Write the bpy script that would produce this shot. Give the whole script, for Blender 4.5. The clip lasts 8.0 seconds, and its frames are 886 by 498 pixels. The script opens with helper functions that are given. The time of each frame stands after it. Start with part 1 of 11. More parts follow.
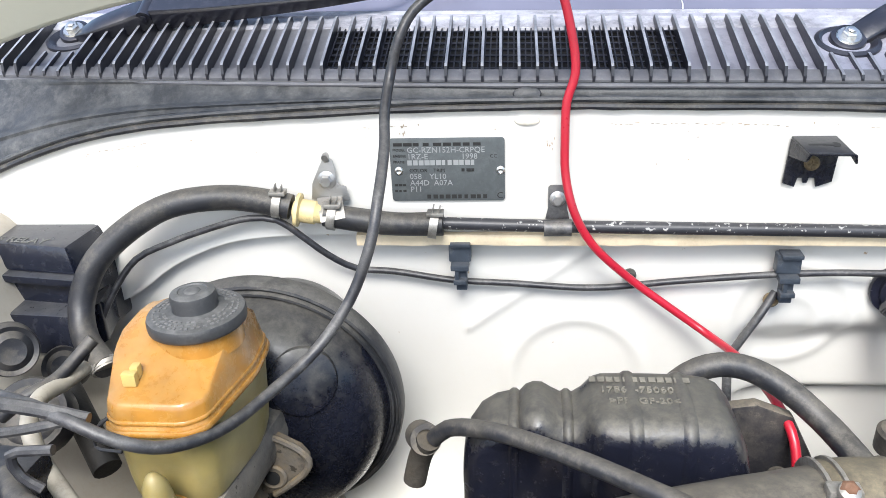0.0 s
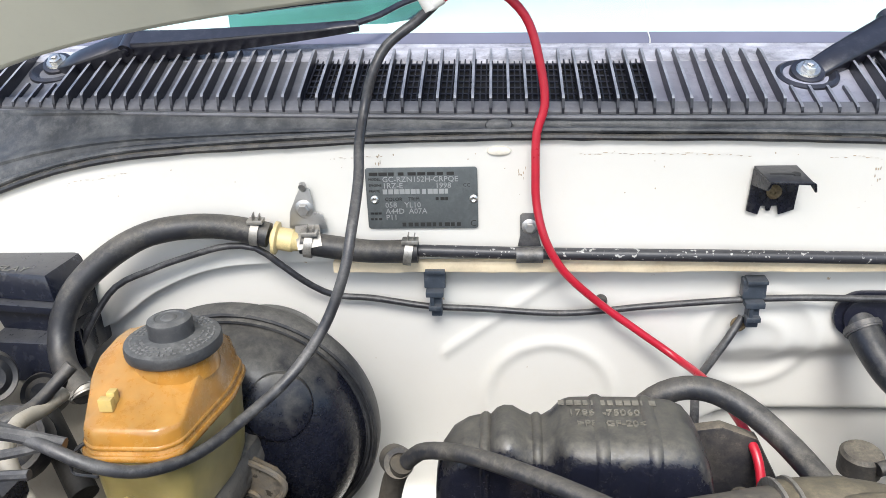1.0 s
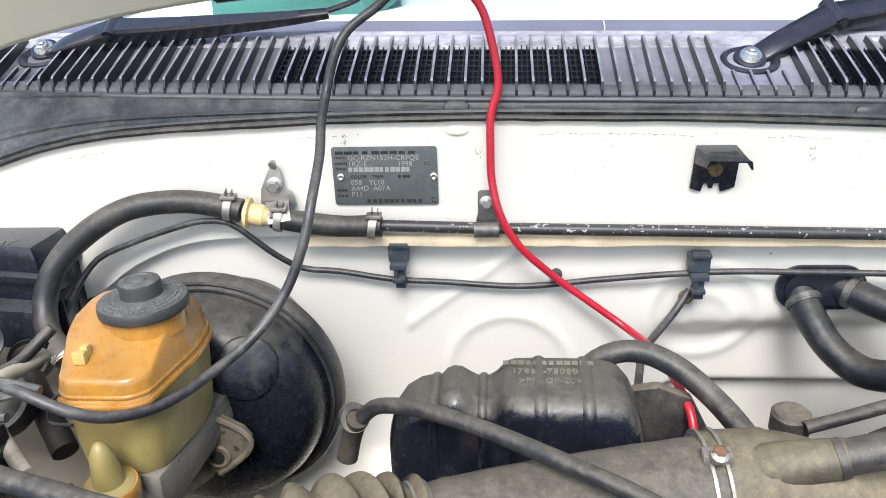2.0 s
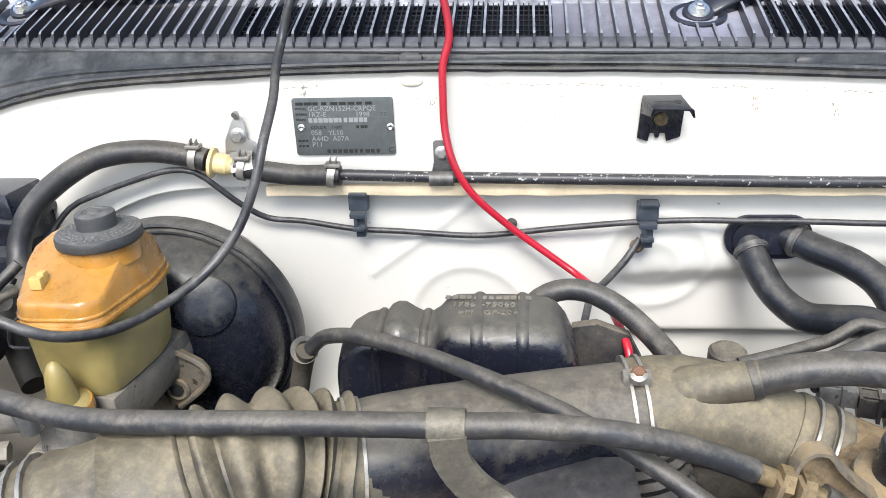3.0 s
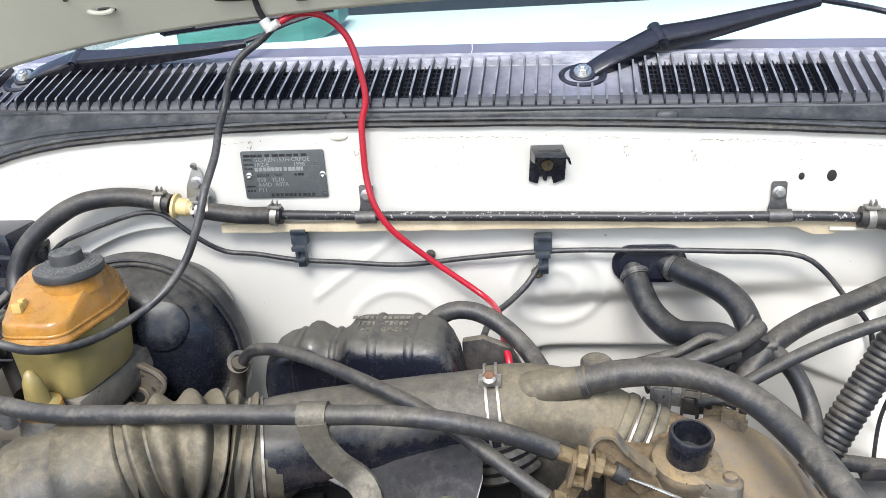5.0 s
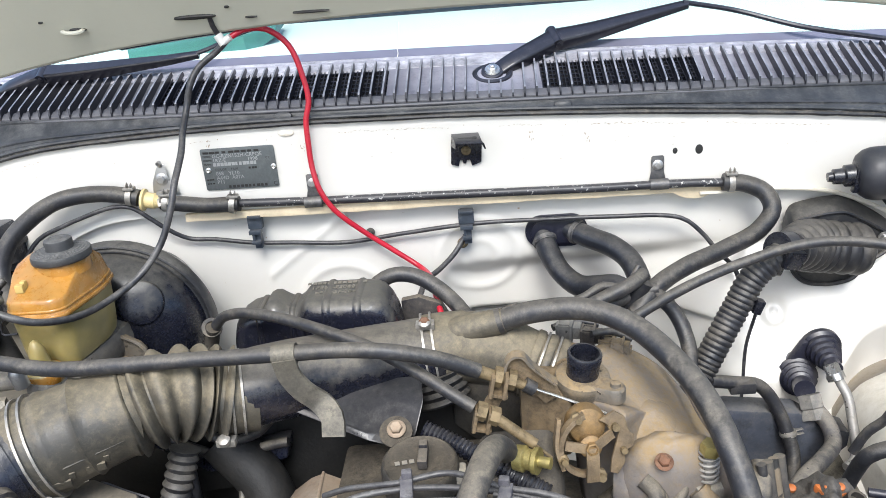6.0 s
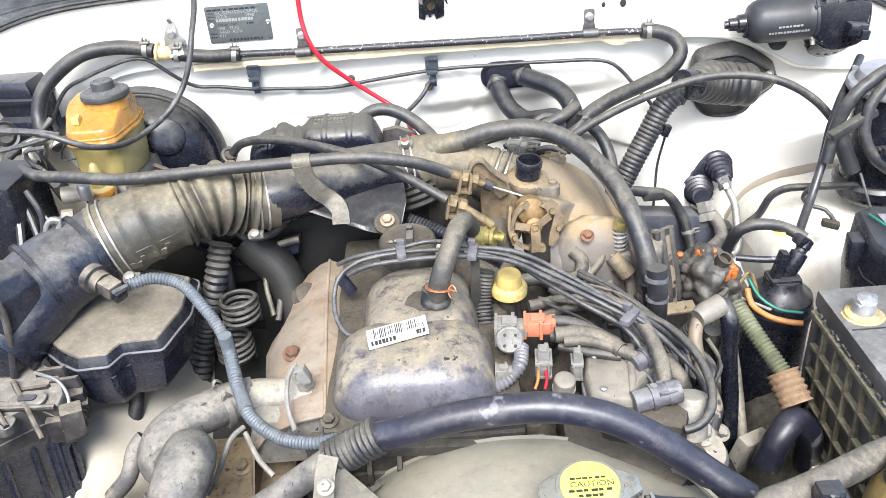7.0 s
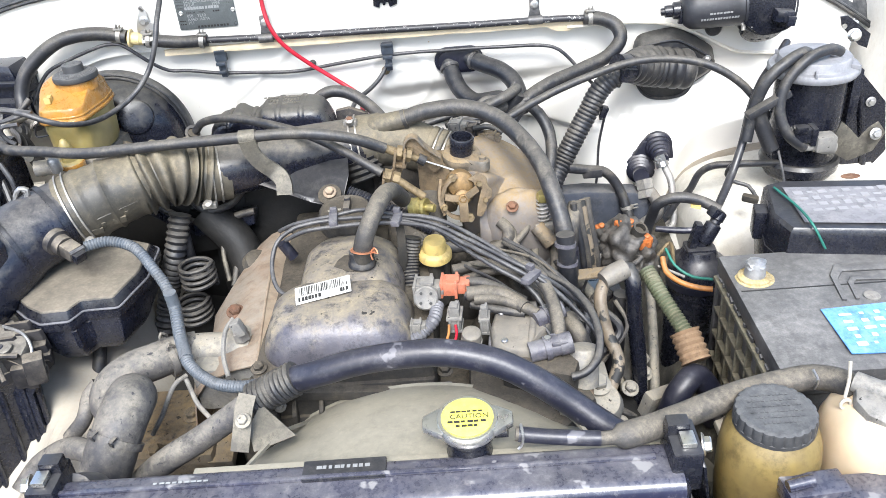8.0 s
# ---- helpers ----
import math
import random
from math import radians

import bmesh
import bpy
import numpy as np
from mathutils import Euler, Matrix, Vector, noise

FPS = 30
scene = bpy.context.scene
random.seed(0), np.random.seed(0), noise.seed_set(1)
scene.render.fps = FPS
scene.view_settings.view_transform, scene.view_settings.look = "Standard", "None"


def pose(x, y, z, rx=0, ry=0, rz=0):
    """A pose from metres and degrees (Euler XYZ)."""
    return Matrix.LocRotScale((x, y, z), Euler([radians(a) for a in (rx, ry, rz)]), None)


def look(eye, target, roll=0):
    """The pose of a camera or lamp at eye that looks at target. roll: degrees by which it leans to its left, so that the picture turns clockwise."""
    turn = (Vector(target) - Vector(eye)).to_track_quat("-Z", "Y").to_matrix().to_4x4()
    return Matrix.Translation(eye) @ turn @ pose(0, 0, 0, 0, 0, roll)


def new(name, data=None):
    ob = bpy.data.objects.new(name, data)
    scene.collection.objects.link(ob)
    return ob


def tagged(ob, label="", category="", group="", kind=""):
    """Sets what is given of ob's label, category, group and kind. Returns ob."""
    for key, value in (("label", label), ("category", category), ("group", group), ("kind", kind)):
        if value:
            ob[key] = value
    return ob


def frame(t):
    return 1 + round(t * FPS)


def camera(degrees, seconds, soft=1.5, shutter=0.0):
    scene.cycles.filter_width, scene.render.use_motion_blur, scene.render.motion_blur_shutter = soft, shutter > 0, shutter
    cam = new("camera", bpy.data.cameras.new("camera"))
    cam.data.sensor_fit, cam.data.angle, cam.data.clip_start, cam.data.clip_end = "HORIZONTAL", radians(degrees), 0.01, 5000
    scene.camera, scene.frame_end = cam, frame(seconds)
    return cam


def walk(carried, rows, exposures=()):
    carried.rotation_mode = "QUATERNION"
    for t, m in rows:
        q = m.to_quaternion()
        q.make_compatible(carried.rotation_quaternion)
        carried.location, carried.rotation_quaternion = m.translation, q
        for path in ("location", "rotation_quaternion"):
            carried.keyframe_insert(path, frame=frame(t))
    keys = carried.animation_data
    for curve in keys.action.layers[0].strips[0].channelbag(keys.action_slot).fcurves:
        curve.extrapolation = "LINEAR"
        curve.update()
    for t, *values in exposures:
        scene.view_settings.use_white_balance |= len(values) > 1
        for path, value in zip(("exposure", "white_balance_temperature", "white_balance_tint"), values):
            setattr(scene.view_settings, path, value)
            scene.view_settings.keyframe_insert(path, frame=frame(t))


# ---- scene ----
cam = camera(56.4, 8.0, soft=0.4)
PATH = [
    (0, (0.028, 0.011, 1.345), (-0.162, 1.81, 0.492), -2.6),
    (0.5, (0.03, 0.016, 1.348), (-0.132, 1.847, 0.56), -2.4),
    (1, (0.041, -0.004, 1.353), (-0.116, 1.823, 0.556), -2.3),
    (2.5, (0.119, -0.077, 1.342), (-0.054, 1.746, 0.539), -2.2),
    (3, (0.15, -0.098, 1.316), (-0.045, 1.717, 0.499), -2.4),
    (3.2, (0.1574, -0.1052, 1.3224), (-0.0496, 1.7014, 0.4894), -2.52),
    (3.5, (0.169, -0.117, 1.34), (-0.042, 1.696, 0.524), -2.7),
    (4, (0.206, -0.144, 1.347), (-0.029, 1.677, 0.554), -3.0),
    (4.5, (0.252, -0.175, 1.355), (-0.003, 1.653, 0.586), -3.5),
    (4.7, (0.274, -0.193, 1.363), (0.008, 1.637, 0.602), -3.7),
    (5.8, (0.321, -0.352, 1.41), (0.086, 1.483, 0.65), -5.2),
    (6, (0.319, -0.399, 1.414), (0.2, 1.441, 0.639), -4.9),
    (6.2, (0.3100, -0.4480, 1.4215), (0.2855, 1.3853, 0.6224), -4.6),
    (6.3, (0.3041, -0.4737, 1.4264), (0.3209, 1.3507, 0.6067), -4.45),
    (6.5, (0.294, -0.53, 1.437), (0.323, 1.253, 0.533), -4.2),
    (6.7, (0.2893, -0.5932, 1.4470), (0.3006, 1.1596, 0.4837), -4.4),
    (7, (0.288, -0.678, 1.464), (0.274, 1.029, 0.422), -4.7),
    (7.5, (0.315, -0.742, 1.49), (0.284, 0.95, 0.424), -5.1),
    (8, (0.412, -0.78, 1.477), (0.347, 0.918, 0.421), -5.3),
]
walk(cam, [(t, look(eye, target, roll)) for t, eye, target, roll in PATH], exposures=[(0, 1.62, 6250, 8), (0.5, 1.4, 6300, 8), (1, 1.34, 6350, 8), (2.5, 1.5, 6400, 8), (3, 1.58, 6350, 8), (3.5, 1.74, 6300, 8), (4, 1.6, 6250, 8), (4.6, 1.46, 6300, 8), (6, 1.4, 6250, 8), (6.5, 1.81, 6250, 8), (7, 2.07, 6250, 8), (7.5, 1.91, 6150, 8), (8, 1.85, 6150, 8)])

# ---- light: hazy daylight, open sky before the car, the raised bonnet overhead ----
world = bpy.data.worlds.new("sky")
scene.world = world
world.use_nodes = True
wn, wl = world.node_tree.nodes, world.node_tree.links
sky = wn.new("ShaderNodeTexSky")
sky.sky_type = "NISHITA"
sky.sun_disc = False
sky.sun_elevation = radians(50)
sky.sun_rotation = radians(200)
sky.air_density, sky.dust_density, sky.ozone_density = 1.0, 2.6, 0.9
wl.new(sky.outputs[0], wn["Background"].inputs[0])
wn["Background"].inputs[1].default_value = 0.125

sun_data = bpy.data.lights.new("sun", "SUN")
sun_data.energy = 1.9
sun_data.angle = radians(25)
sun_data.color = (1.0, 0.97, 0.93)
sun = new("sun", sun_data)
sun.matrix_world = look((0.6, -4, 6), (0.3, 0.3, 0.8))


# ---- materials ----
def material(name, base, rough=0.5, metal=0.0, vary=0.25, scale=14.0, dust=None, amount=0.0, up=0.25, bump=0.15, fine=220.0,
             coat=0.0, speck=None, speck_amount=0.0, speck_scale=130.0, transmission=0.0, sss=0.0, fade=None, pits=1.0):
    """A surface with broad and fine variation, dust (more on upward faces, with top light put in), chips and fine
    relief.
    """
    m = bpy.data.materials.new(name)
    m.use_nodes = True
    n, l = m.node_tree.nodes, m.node_tree.links
    p = n["Principled BSDF"]
    co = n.new("ShaderNodeTexCoord").outputs["Object"]

    def noise_tex(s, detail=4.0, rough_=0.6):
        t = n.new("ShaderNodeTexNoise")
        t.inputs["Scale"].default_value, t.inputs["Detail"].default_value, t.inputs["Roughness"].default_value = s, detail, rough_
        l.new(co, t.inputs["Vector"])
        return t.outputs["Fac"]

    def ramp(value, low, high, to0=0.0, to1=1.0):
        r = n.new("ShaderNodeMapRange")
        r.inputs["From Min"].default_value, r.inputs["From Max"].default_value = low, high
        r.inputs["To Min"].default_value, r.inputs["To Max"].default_value = to0, to1
        l.new(value, r.inputs["Value"])
        return r.outputs["Result"]

    def mix(fac, a, b):
        x = n.new("ShaderNodeMix")
        x.data_type = "RGBA"
        l.new(fac, x.inputs[0])
        for k, v in ((6, a), (7, b)):
            if isinstance(v, tuple):
                x.inputs[k].default_value = (*v, 1)
            else:
                l.new(v, x.inputs[k])
        return x.outputs[2]

    def maths(op, a, b):
        x = n.new("ShaderNodeMath")
        x.operation = op
        x.use_clamp = True
        for k, v in enumerate((a, b)):
            if isinstance(v, float):
                x.inputs[k].default_value = v
            else:
                l.new(v, x.inputs[k])
        return x.outputs[0]

    broad, grain = noise_tex(scale), noise_tex(fine, 3.0)
    dark = tuple(c * (1 - vary) for c in base)
    light = tuple(min(1.0, c * (1 + vary)) for c in base)
    colour = mix(ramp(broad, 0.3, 0.7), dark, light)
    roughness = ramp(grain, 0.2, 0.8, rough * 0.85, min(1.0, rough * 1.15))
    if dust:
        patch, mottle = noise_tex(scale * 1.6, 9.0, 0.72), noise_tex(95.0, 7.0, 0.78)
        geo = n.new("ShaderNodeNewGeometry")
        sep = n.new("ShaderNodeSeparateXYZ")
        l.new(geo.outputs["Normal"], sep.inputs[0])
        # paler upward faces: fallen dust, plus top-light contrast put into the colour
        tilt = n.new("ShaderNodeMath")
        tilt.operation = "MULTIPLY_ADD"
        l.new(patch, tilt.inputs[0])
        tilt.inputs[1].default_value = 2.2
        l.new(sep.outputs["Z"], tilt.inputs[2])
        top_dust_light = maths("MULTIPLY", ramp(tilt.outputs[0], 1.45, 1.85), up)
        top_dust_light = maths("MULTIPLY", top_dust_light, ramp(mottle, 0.36, 0.56, 0.55, 1.0))
        cover = maths("ADD", ramp(patch, 0.62 - 0.45 * amount, 1.0 - 0.38 * amount, 0.0, min(1.0, 0.35 + 0.75 * amount)), top_dust_light)
        cover = maths("ADD", cover, ramp(mottle, 0.52, 0.78, 0.0, 0.12 + 0.5 * amount))
        cover = maths("MULTIPLY", cover, ramp(grain, 0.25, 0.6, 0.7, 1.0))
        if fade:
            along = n.new("ShaderNodeSeparateXYZ")
            l.new(co, along.inputs[0])
            reach = maths("ADD", along.outputs[fade[0]], maths("MULTIPLY", patch, 0.06))
            reach.node.use_clamp = False
            cover = maths("MULTIPLY", cover, ramp(reach, fade[1], fade[2], 0.12, 1.0))
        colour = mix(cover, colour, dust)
        if pits:
            worn = ramp(noise_tex(44.0, 9.0, 0.78), 0.50, 0.64, 0.0, pits * min(0.9, 0.35 + 0.7 * amount))
            colour = mix(worn, colour, tuple(c * 0.35 for c in base))
        r2 = n.new("ShaderNodeMix")
        l.new(cover, r2.inputs[0])
        l.new(roughness, r2.inputs[2])
        r2.inputs[3].default_value = 0.85
        roughness = r2.outputs[0]
    if speck:
        chips = noise_tex(speck_scale, 3.0, 0.55)
        mask = ramp(chips, 0.72 - 0.2 * speck_amount, 0.75 - 0.2 * speck_amount)
        if fade:
            mask = maths("MULTIPLY", mask, ramp(reach, fade[1], fade[2], 0.0, 1.0))
        colour = mix(mask, colour, speck)
    l.new(colour, p.inputs["Base Color"])
    l.new(roughness, p.inputs["Roughness"])
    p.inputs["Metallic"].default_value = metal
    p.inputs["Coat Weight"].default_value = coat
    p.inputs["Coat Roughness"].default_value = 0.15
    p.inputs["Transmission Weight"].default_value = transmission
    if sss:
        p.inputs["Subsurface Weight"].default_value = sss
        p.inputs["Subsurface Radius"].default_value = (0.02, 0.012, 0.005)
    if bump:
        b = n.new("ShaderNodeBump")
        b.inputs["Strength"].default_value, b.inputs["Distance"].default_value = bump, 0.002
        l.new(maths("ADD", maths("MULTIPLY", broad, 0.5), maths("MULTIPLY", grain, 0.5)), b.inputs["Height"])
        l.new(b.outputs[0], p.inputs["Normal"])
    return m


DUST = (0.30, 0.25, 0.17)
GREY_DUST = (0.20, 0.195, 0.185)
PAINT = material("white_paint", (0.64, 0.625, 0.585), 0.32, vary=0.03, scale=5, dust=(0.62, 0.55, 0.42), amount=0.06, up=0.18, bump=0.05, coat=0.4, speck=(0.40, 0.30, 0.2), speck_amount=-0.12, speck_scale=90.0, pits=0.0)
PAINT_DIRTY = material("dirty_white_paint", (0.70, 0.66, 0.57), 0.5, vary=0.08, scale=9, dust=(0.45, 0.36, 0.24), amount=0.3, up=0.2, bump=0.1, pits=0.2)
HOOD_PAINT = material("bonnet_underside_paint", (0.52, 0.515, 0.43), 0.45, vary=0.06, scale=3, dust=(0.4, 0.38, 0.32), amount=0.1, bump=0.05, pits=0.0)
PLASTIC = material("black_plastic", (0.009, 0.010, 0.016), 0.27, vary=0.3, dust=(0.22, 0.21, 0.19), amount=0.07, up=0.15, bump=0.2)
PLASTIC_DUSTY = material("dusty_black_plastic", (0.016, 0.016, 0.02), 0.45, vary=0.3, scale=6, dust=(0.23, 0.20, 0.155), amount=0.30, up=0.62, bump=0.2)
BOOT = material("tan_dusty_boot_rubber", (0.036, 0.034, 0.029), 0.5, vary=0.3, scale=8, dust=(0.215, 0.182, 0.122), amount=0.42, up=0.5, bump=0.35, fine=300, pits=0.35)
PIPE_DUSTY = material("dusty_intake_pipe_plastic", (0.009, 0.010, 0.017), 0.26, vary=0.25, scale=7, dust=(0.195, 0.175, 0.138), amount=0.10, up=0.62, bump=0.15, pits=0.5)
# the bluish dust tint carries sky sheen on the cowl plastic
COWL = material("blue_sheen_cowl_plastic", (0.016, 0.017, 0.024), 0.36, vary=0.3, scale=12, dust=(0.16, 0.16, 0.19), amount=0.08, up=0.06, bump=0.15)
# lilac-grey base has the sky's sheen put into it, besides the scuffs
COWL_TRAY = material("sky_sheen_cowl_plastic", (0.26, 0.26, 0.31), 0.28, vary=0.35, scale=9, dust=(0.38, 0.38, 0.42), amount=0.35, up=0.15, bump=0.15, coat=0.4, pits=0.7)
# pale grey paints the sky's glint along the fins' upper edges
COWL_EDGE = material("sky_lit_fin_edge", (0.22, 0.225, 0.245), 0.5, vary=0.4, scale=40, bump=0.1)
RUBBER = material("grey_rubber", (0.016, 0.017, 0.021), 0.45, vary=0.3, scale=14, dust=(0.205, 0.185, 0.15), amount=0.26, up=0.34, bump=0.3)
HEATER = material("blue_black_hose_rubber", (0.012, 0.014, 0.020), 0.36, vary=0.3, scale=16, dust=(0.19, 0.175, 0.145), amount=0.16, up=0.22, bump=0.3)
PLENUM = material("tan_dusted_aluminium", (0.165, 0.16, 0.165), 0.5, 0.35, vary=0.25, scale=12, dust=(0.275, 0.20, 0.105), amount=0.72, up=0.30, bump=0.45, pits=0.25, fade=("Z", -0.055, 0.050))
ZINC_YELLOW = material("yellow_passivated_zinc", (0.40, 0.34, 0.13), 0.34, 0.65, vary=0.3, scale=40, dust=(0.26, 0.21, 0.11), amount=0.35, up=0.2, bump=0.2)
RUBBER_DUSTY = material("dusty_rubber", (0.035, 0.033, 0.032), 0.65, vary=0.35, scale=14, dust=(0.235, 0.205, 0.155), amount=0.40, up=0.42, bump=0.45, pits=0.9)
RUBBER_BLACK = material("clean_black_rubber", (0.010, 0.011, 0.021), 0.36, vary=0.3, dust=(0.24, 0.23, 0.24), amount=0.14, up=0.08, bump=0.2, speck=(0.12, 0.118, 0.13), speck_amount=0.36, speck_scale=26.0)
SEAL = material("weathered_seal_rubber", (0.022, 0.024, 0.028), 0.42, vary=0.4, scale=18, dust=(0.19, 0.19, 0.185), amount=0.34, up=0.2, bump=0.3, pits=0.6)
PIPE = material("chipped_black_pipe_paint", (0.025, 0.025, 0.03), 0.4, vary=0.2, dust=GREY_DUST, amount=0.1, up=0.1, speck=(0.36, 0.355, 0.34), speck_amount=0.52, speck_scale=190.0)
WIPER = material("wiper_black_paint", (0.010, 0.010, 0.016), 0.32, vary=0.2, dust=(0.30, 0.29, 0.33), amount=0.02, up=0.03, bump=0.03, coat=0.4)
STEEL = material("zinc_steel", (0.42, 0.42, 0.42), 0.42, 0.85, vary=0.2, dust=(0.4, 0.37, 0.32), amount=0.25, up=0.1)
BRIGHT = material("bright_metal", (0.66, 0.65, 0.62), 0.28, 0.95, vary=0.15, dust=(0.4, 0.37, 0.32), amount=0.12, up=0.05)
BRASS = material("yellow_zinc_metal", (0.17, 0.125, 0.065), 0.55, 0.35, vary=0.45, scale=40, dust=(0.20, 0.155, 0.09), amount=0.75, up=0.2, bump=0.4)
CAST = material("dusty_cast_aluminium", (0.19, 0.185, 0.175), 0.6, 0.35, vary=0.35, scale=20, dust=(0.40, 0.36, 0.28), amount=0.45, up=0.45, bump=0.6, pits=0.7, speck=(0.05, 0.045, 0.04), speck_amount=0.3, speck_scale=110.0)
CAST_TAN = material("tan_dusty_casting", (0.145, 0.135, 0.12), 0.6, 0.3, vary=0.35, scale=12, dust=(0.30, 0.215, 0.11), amount=0.58, up=0.42, bump=0.7, pits=0.9, speck=(0.05, 0.042, 0.032), speck_amount=0.3, speck_scale=110.0)
COVER = material("scuffed_grey_valve_cover_paint", (0.070, 0.070, 0.090), 0.36, 0.15, vary=0.35, scale=22, dust=(0.275, 0.235, 0.16), amount=0.72, up=0.25, speck=(0.02, 0.019, 0.018), speck_amount=0.16, speck_scale=70.0, bump=0.4, fade=("Y", -0.088, -0.062), pits=1.0)
SHIELD = material("rusty_heat_shield_steel", (0.27, 0.235, 0.19), 0.55, 0.3, vary=0.3, scale=14, dust=(0.27, 0.15, 0.08), amount=0.55, up=0.0, bump=0.35, pits=0.5)
SHIELD_RUST = material("rust_brown_sheet_steel", (0.29, 0.235, 0.175), 0.6, 0.25, vary=0.3, scale=14, dust=(0.26, 0.14, 0.075), amount=0.42, up=0.0, bump=0.4, pits=0.6)
RUST = material("rust", (0.11, 0.05, 0.027), 0.85, 0.1, vary=0.5, scale=60, dust=(0.20, 0.155, 0.115), amount=0.35, up=0.15, bump=0.6)
SERVO = material("satin_black_servo_paint", (0.007, 0.008, 0.014), 0.27, vary=0.3, scale=16, dust=(0.15, 0.14, 0.115), amount=0.05, up=0.44, bump=0.12)
SERVO_RIM = material("dusty_rim_rubber", (0.020, 0.021, 0.024), 0.42, vary=0.3, scale=14, dust=(0.17, 0.16, 0.14), amount=0.30, up=0.45, bump=0.3)
AMBER = material("amber_reservoir_plastic", (0.32, 0.150, 0.026), 0.22, vary=0.30, scale=26, dust=(0.35, 0.235, 0.085), amount=0.36, up=0.10, bump=0.08, sss=0.15, pits=0.15, coat=0.3)
OLIVE = material("yellowed_reservoir_plastic", (0.255, 0.205, 0.078), 0.36, vary=0.3, scale=14, dust=(0.30, 0.26, 0.16), amount=0.25, up=0.1, bump=0.08, sss=0.25, pits=0.2)
HONEY = material("brown_yellow_tank_plastic", (0.19, 0.14, 0.05), 0.35, vary=0.3, scale=14, dust=(0.10, 0.075, 0.04), amount=0.42, up=0.0, bump=0.08, sss=0.2)
CREAM = material("cream_tank_plastic", (0.50, 0.395, 0.27), 0.36, vary=0.15, scale=8, dust=(0.40, 0.33, 0.24), amount=0.2, up=0.1, bump=0.06, sss=0.2, pits=0.1)
CAP = material("grey_black_cap_plastic", (0.03, 0.031, 0.034), 0.5, vary=0.2, dust=(0.20, 0.20, 0.195), amount=0.2, up=0.38, bump=0.25)
CAP_WORDS = material("dusty_cap_lettering", (0.125, 0.125, 0.125), 0.7, vary=0.3, scale=60, bump=0.1)
CREAM_VALVE = material("cream_valve_plastic", (0.62, 0.50, 0.25), 0.45, vary=0.15, dust=DUST, amount=0.2)
YELLOW = material("yellow_plastic", (0.46, 0.345, 0.115), 0.5, vary=0.15, scale=30, dust=(0.28, 0.225, 0.14), amount=0.35, up=0.15)
YELLOW_LABEL = material("yellow_label", (0.80, 0.76, 0.06), 0.4, vary=0.05, dust=(0.6, 0.55, 0.3), amount=0.15, bump=0.0, pits=0.3)
WHITE_LABEL = material("white_label", (0.62, 0.61, 0.58), 0.55, vary=0.06, dust=GREY_DUST, amount=0.1, bump=0.0, pits=0.0)
BLUE_LABEL = material("blue_label", (0.05, 0.22, 0.62), 0.3, vary=0.25, scale=25, dust=(0.5, 0.6, 0.75), amount=0.25, bump=0.05)
INK = material("black_ink", (0.02, 0.02, 0.02), 0.5, vary=0.1, bump=0.0)
PRINT = material("pale_print", (0.27, 0.28, 0.28), 0.5, vary=0.1, bump=0.0)
FAINT = material("faint_moulded_print", (0.13, 0.13, 0.12), 0.6, vary=0.2, bump=0.0)
PLATE = material("dark_anodised_plate", (0.115, 0.127, 0.132), 0.45, 0.5, vary=0.15, scale=40, dust=(0.3, 0.31, 0.31), amount=0.2, up=0.0, bump=0.05, pits=0.4)
RED = material("red_wire_sheath", (0.40, 0.013, 0.03), 0.3, vary=0.15, bump=0.05)
BLACK_WIRE = material("grey_black_wire_sheath", (0.022, 0.022, 0.026), 0.36, vary=0.3, dust=(0.22, 0.215, 0.205), amount=0.32, up=0.26)
LOOM = material("blue_grey_conduit", (0.075, 0.088, 0.105), 0.5, vary=0.2, dust=(0.22, 0.22, 0.215), amount=0.3, up=0.25)
GREEN_LOOM = material("olive_green_conduit", (0.075, 0.088, 0.052), 0.6, vary=0.2, dust=DUST, amount=0.3, up=0.2)
ORANGE = material("orange_connector_plastic", (0.40, 0.115, 0.025), 0.5, vary=0.35, scale=50, dust=(0.09, 0.06, 0.035), amount=0.5, up=0.0, bump=0.3)
PINK = material("salmon_connector_plastic", (0.43, 0.14, 0.08), 0.45, vary=0.2, scale=40, dust=(0.36, 0.23, 0.17), amount=0.35, up=0.15)
GREY_CONN = material("grey_connector_plastic", (0.15, 0.147, 0.14), 0.55, vary=0.3, scale=40, dust=(0.30, 0.275, 0.23), amount=0.4, up=0.25, bump=0.3, speck=(0.03, 0.03, 0.03), speck_amount=0.2, speck_scale=160.0)
WIRE_GREEN = material("green_wire", (0.02, 0.13, 0.10), 0.45, vary=0.2, bump=0.0)
WIRE_ORANGE = material("orange_wire", (0.38, 0.16, 0.04), 0.5, vary=0.2, dust=(0.2, 0.13, 0.07), amount=0.3)
WIRE_COPPER = material("copper_twist_wire", (0.5, 0.22, 0.12), 0.4, 0.6, vary=0.1, bump=0.0)
LEAD = material("grey_lead_terminal", (0.38, 0.38, 0.38), 0.5, 0.7, vary=0.3, scale=60, bump=0.3)
CORROSION = material("yellow_corrosion_crust", (0.34, 0.26, 0.11), 0.85, vary=0.35, scale=60, dust=(0.44, 0.41, 0.33), amount=0.4, up=0.1, bump=0.9)
BATTERY = material("dusty_battery_case", (0.040, 0.040, 0.042), 0.42, vary=0.25, scale=9, dust=(0.25, 0.245, 0.235), amount=0.34, up=0.42, bump=0.12, pits=0.4)
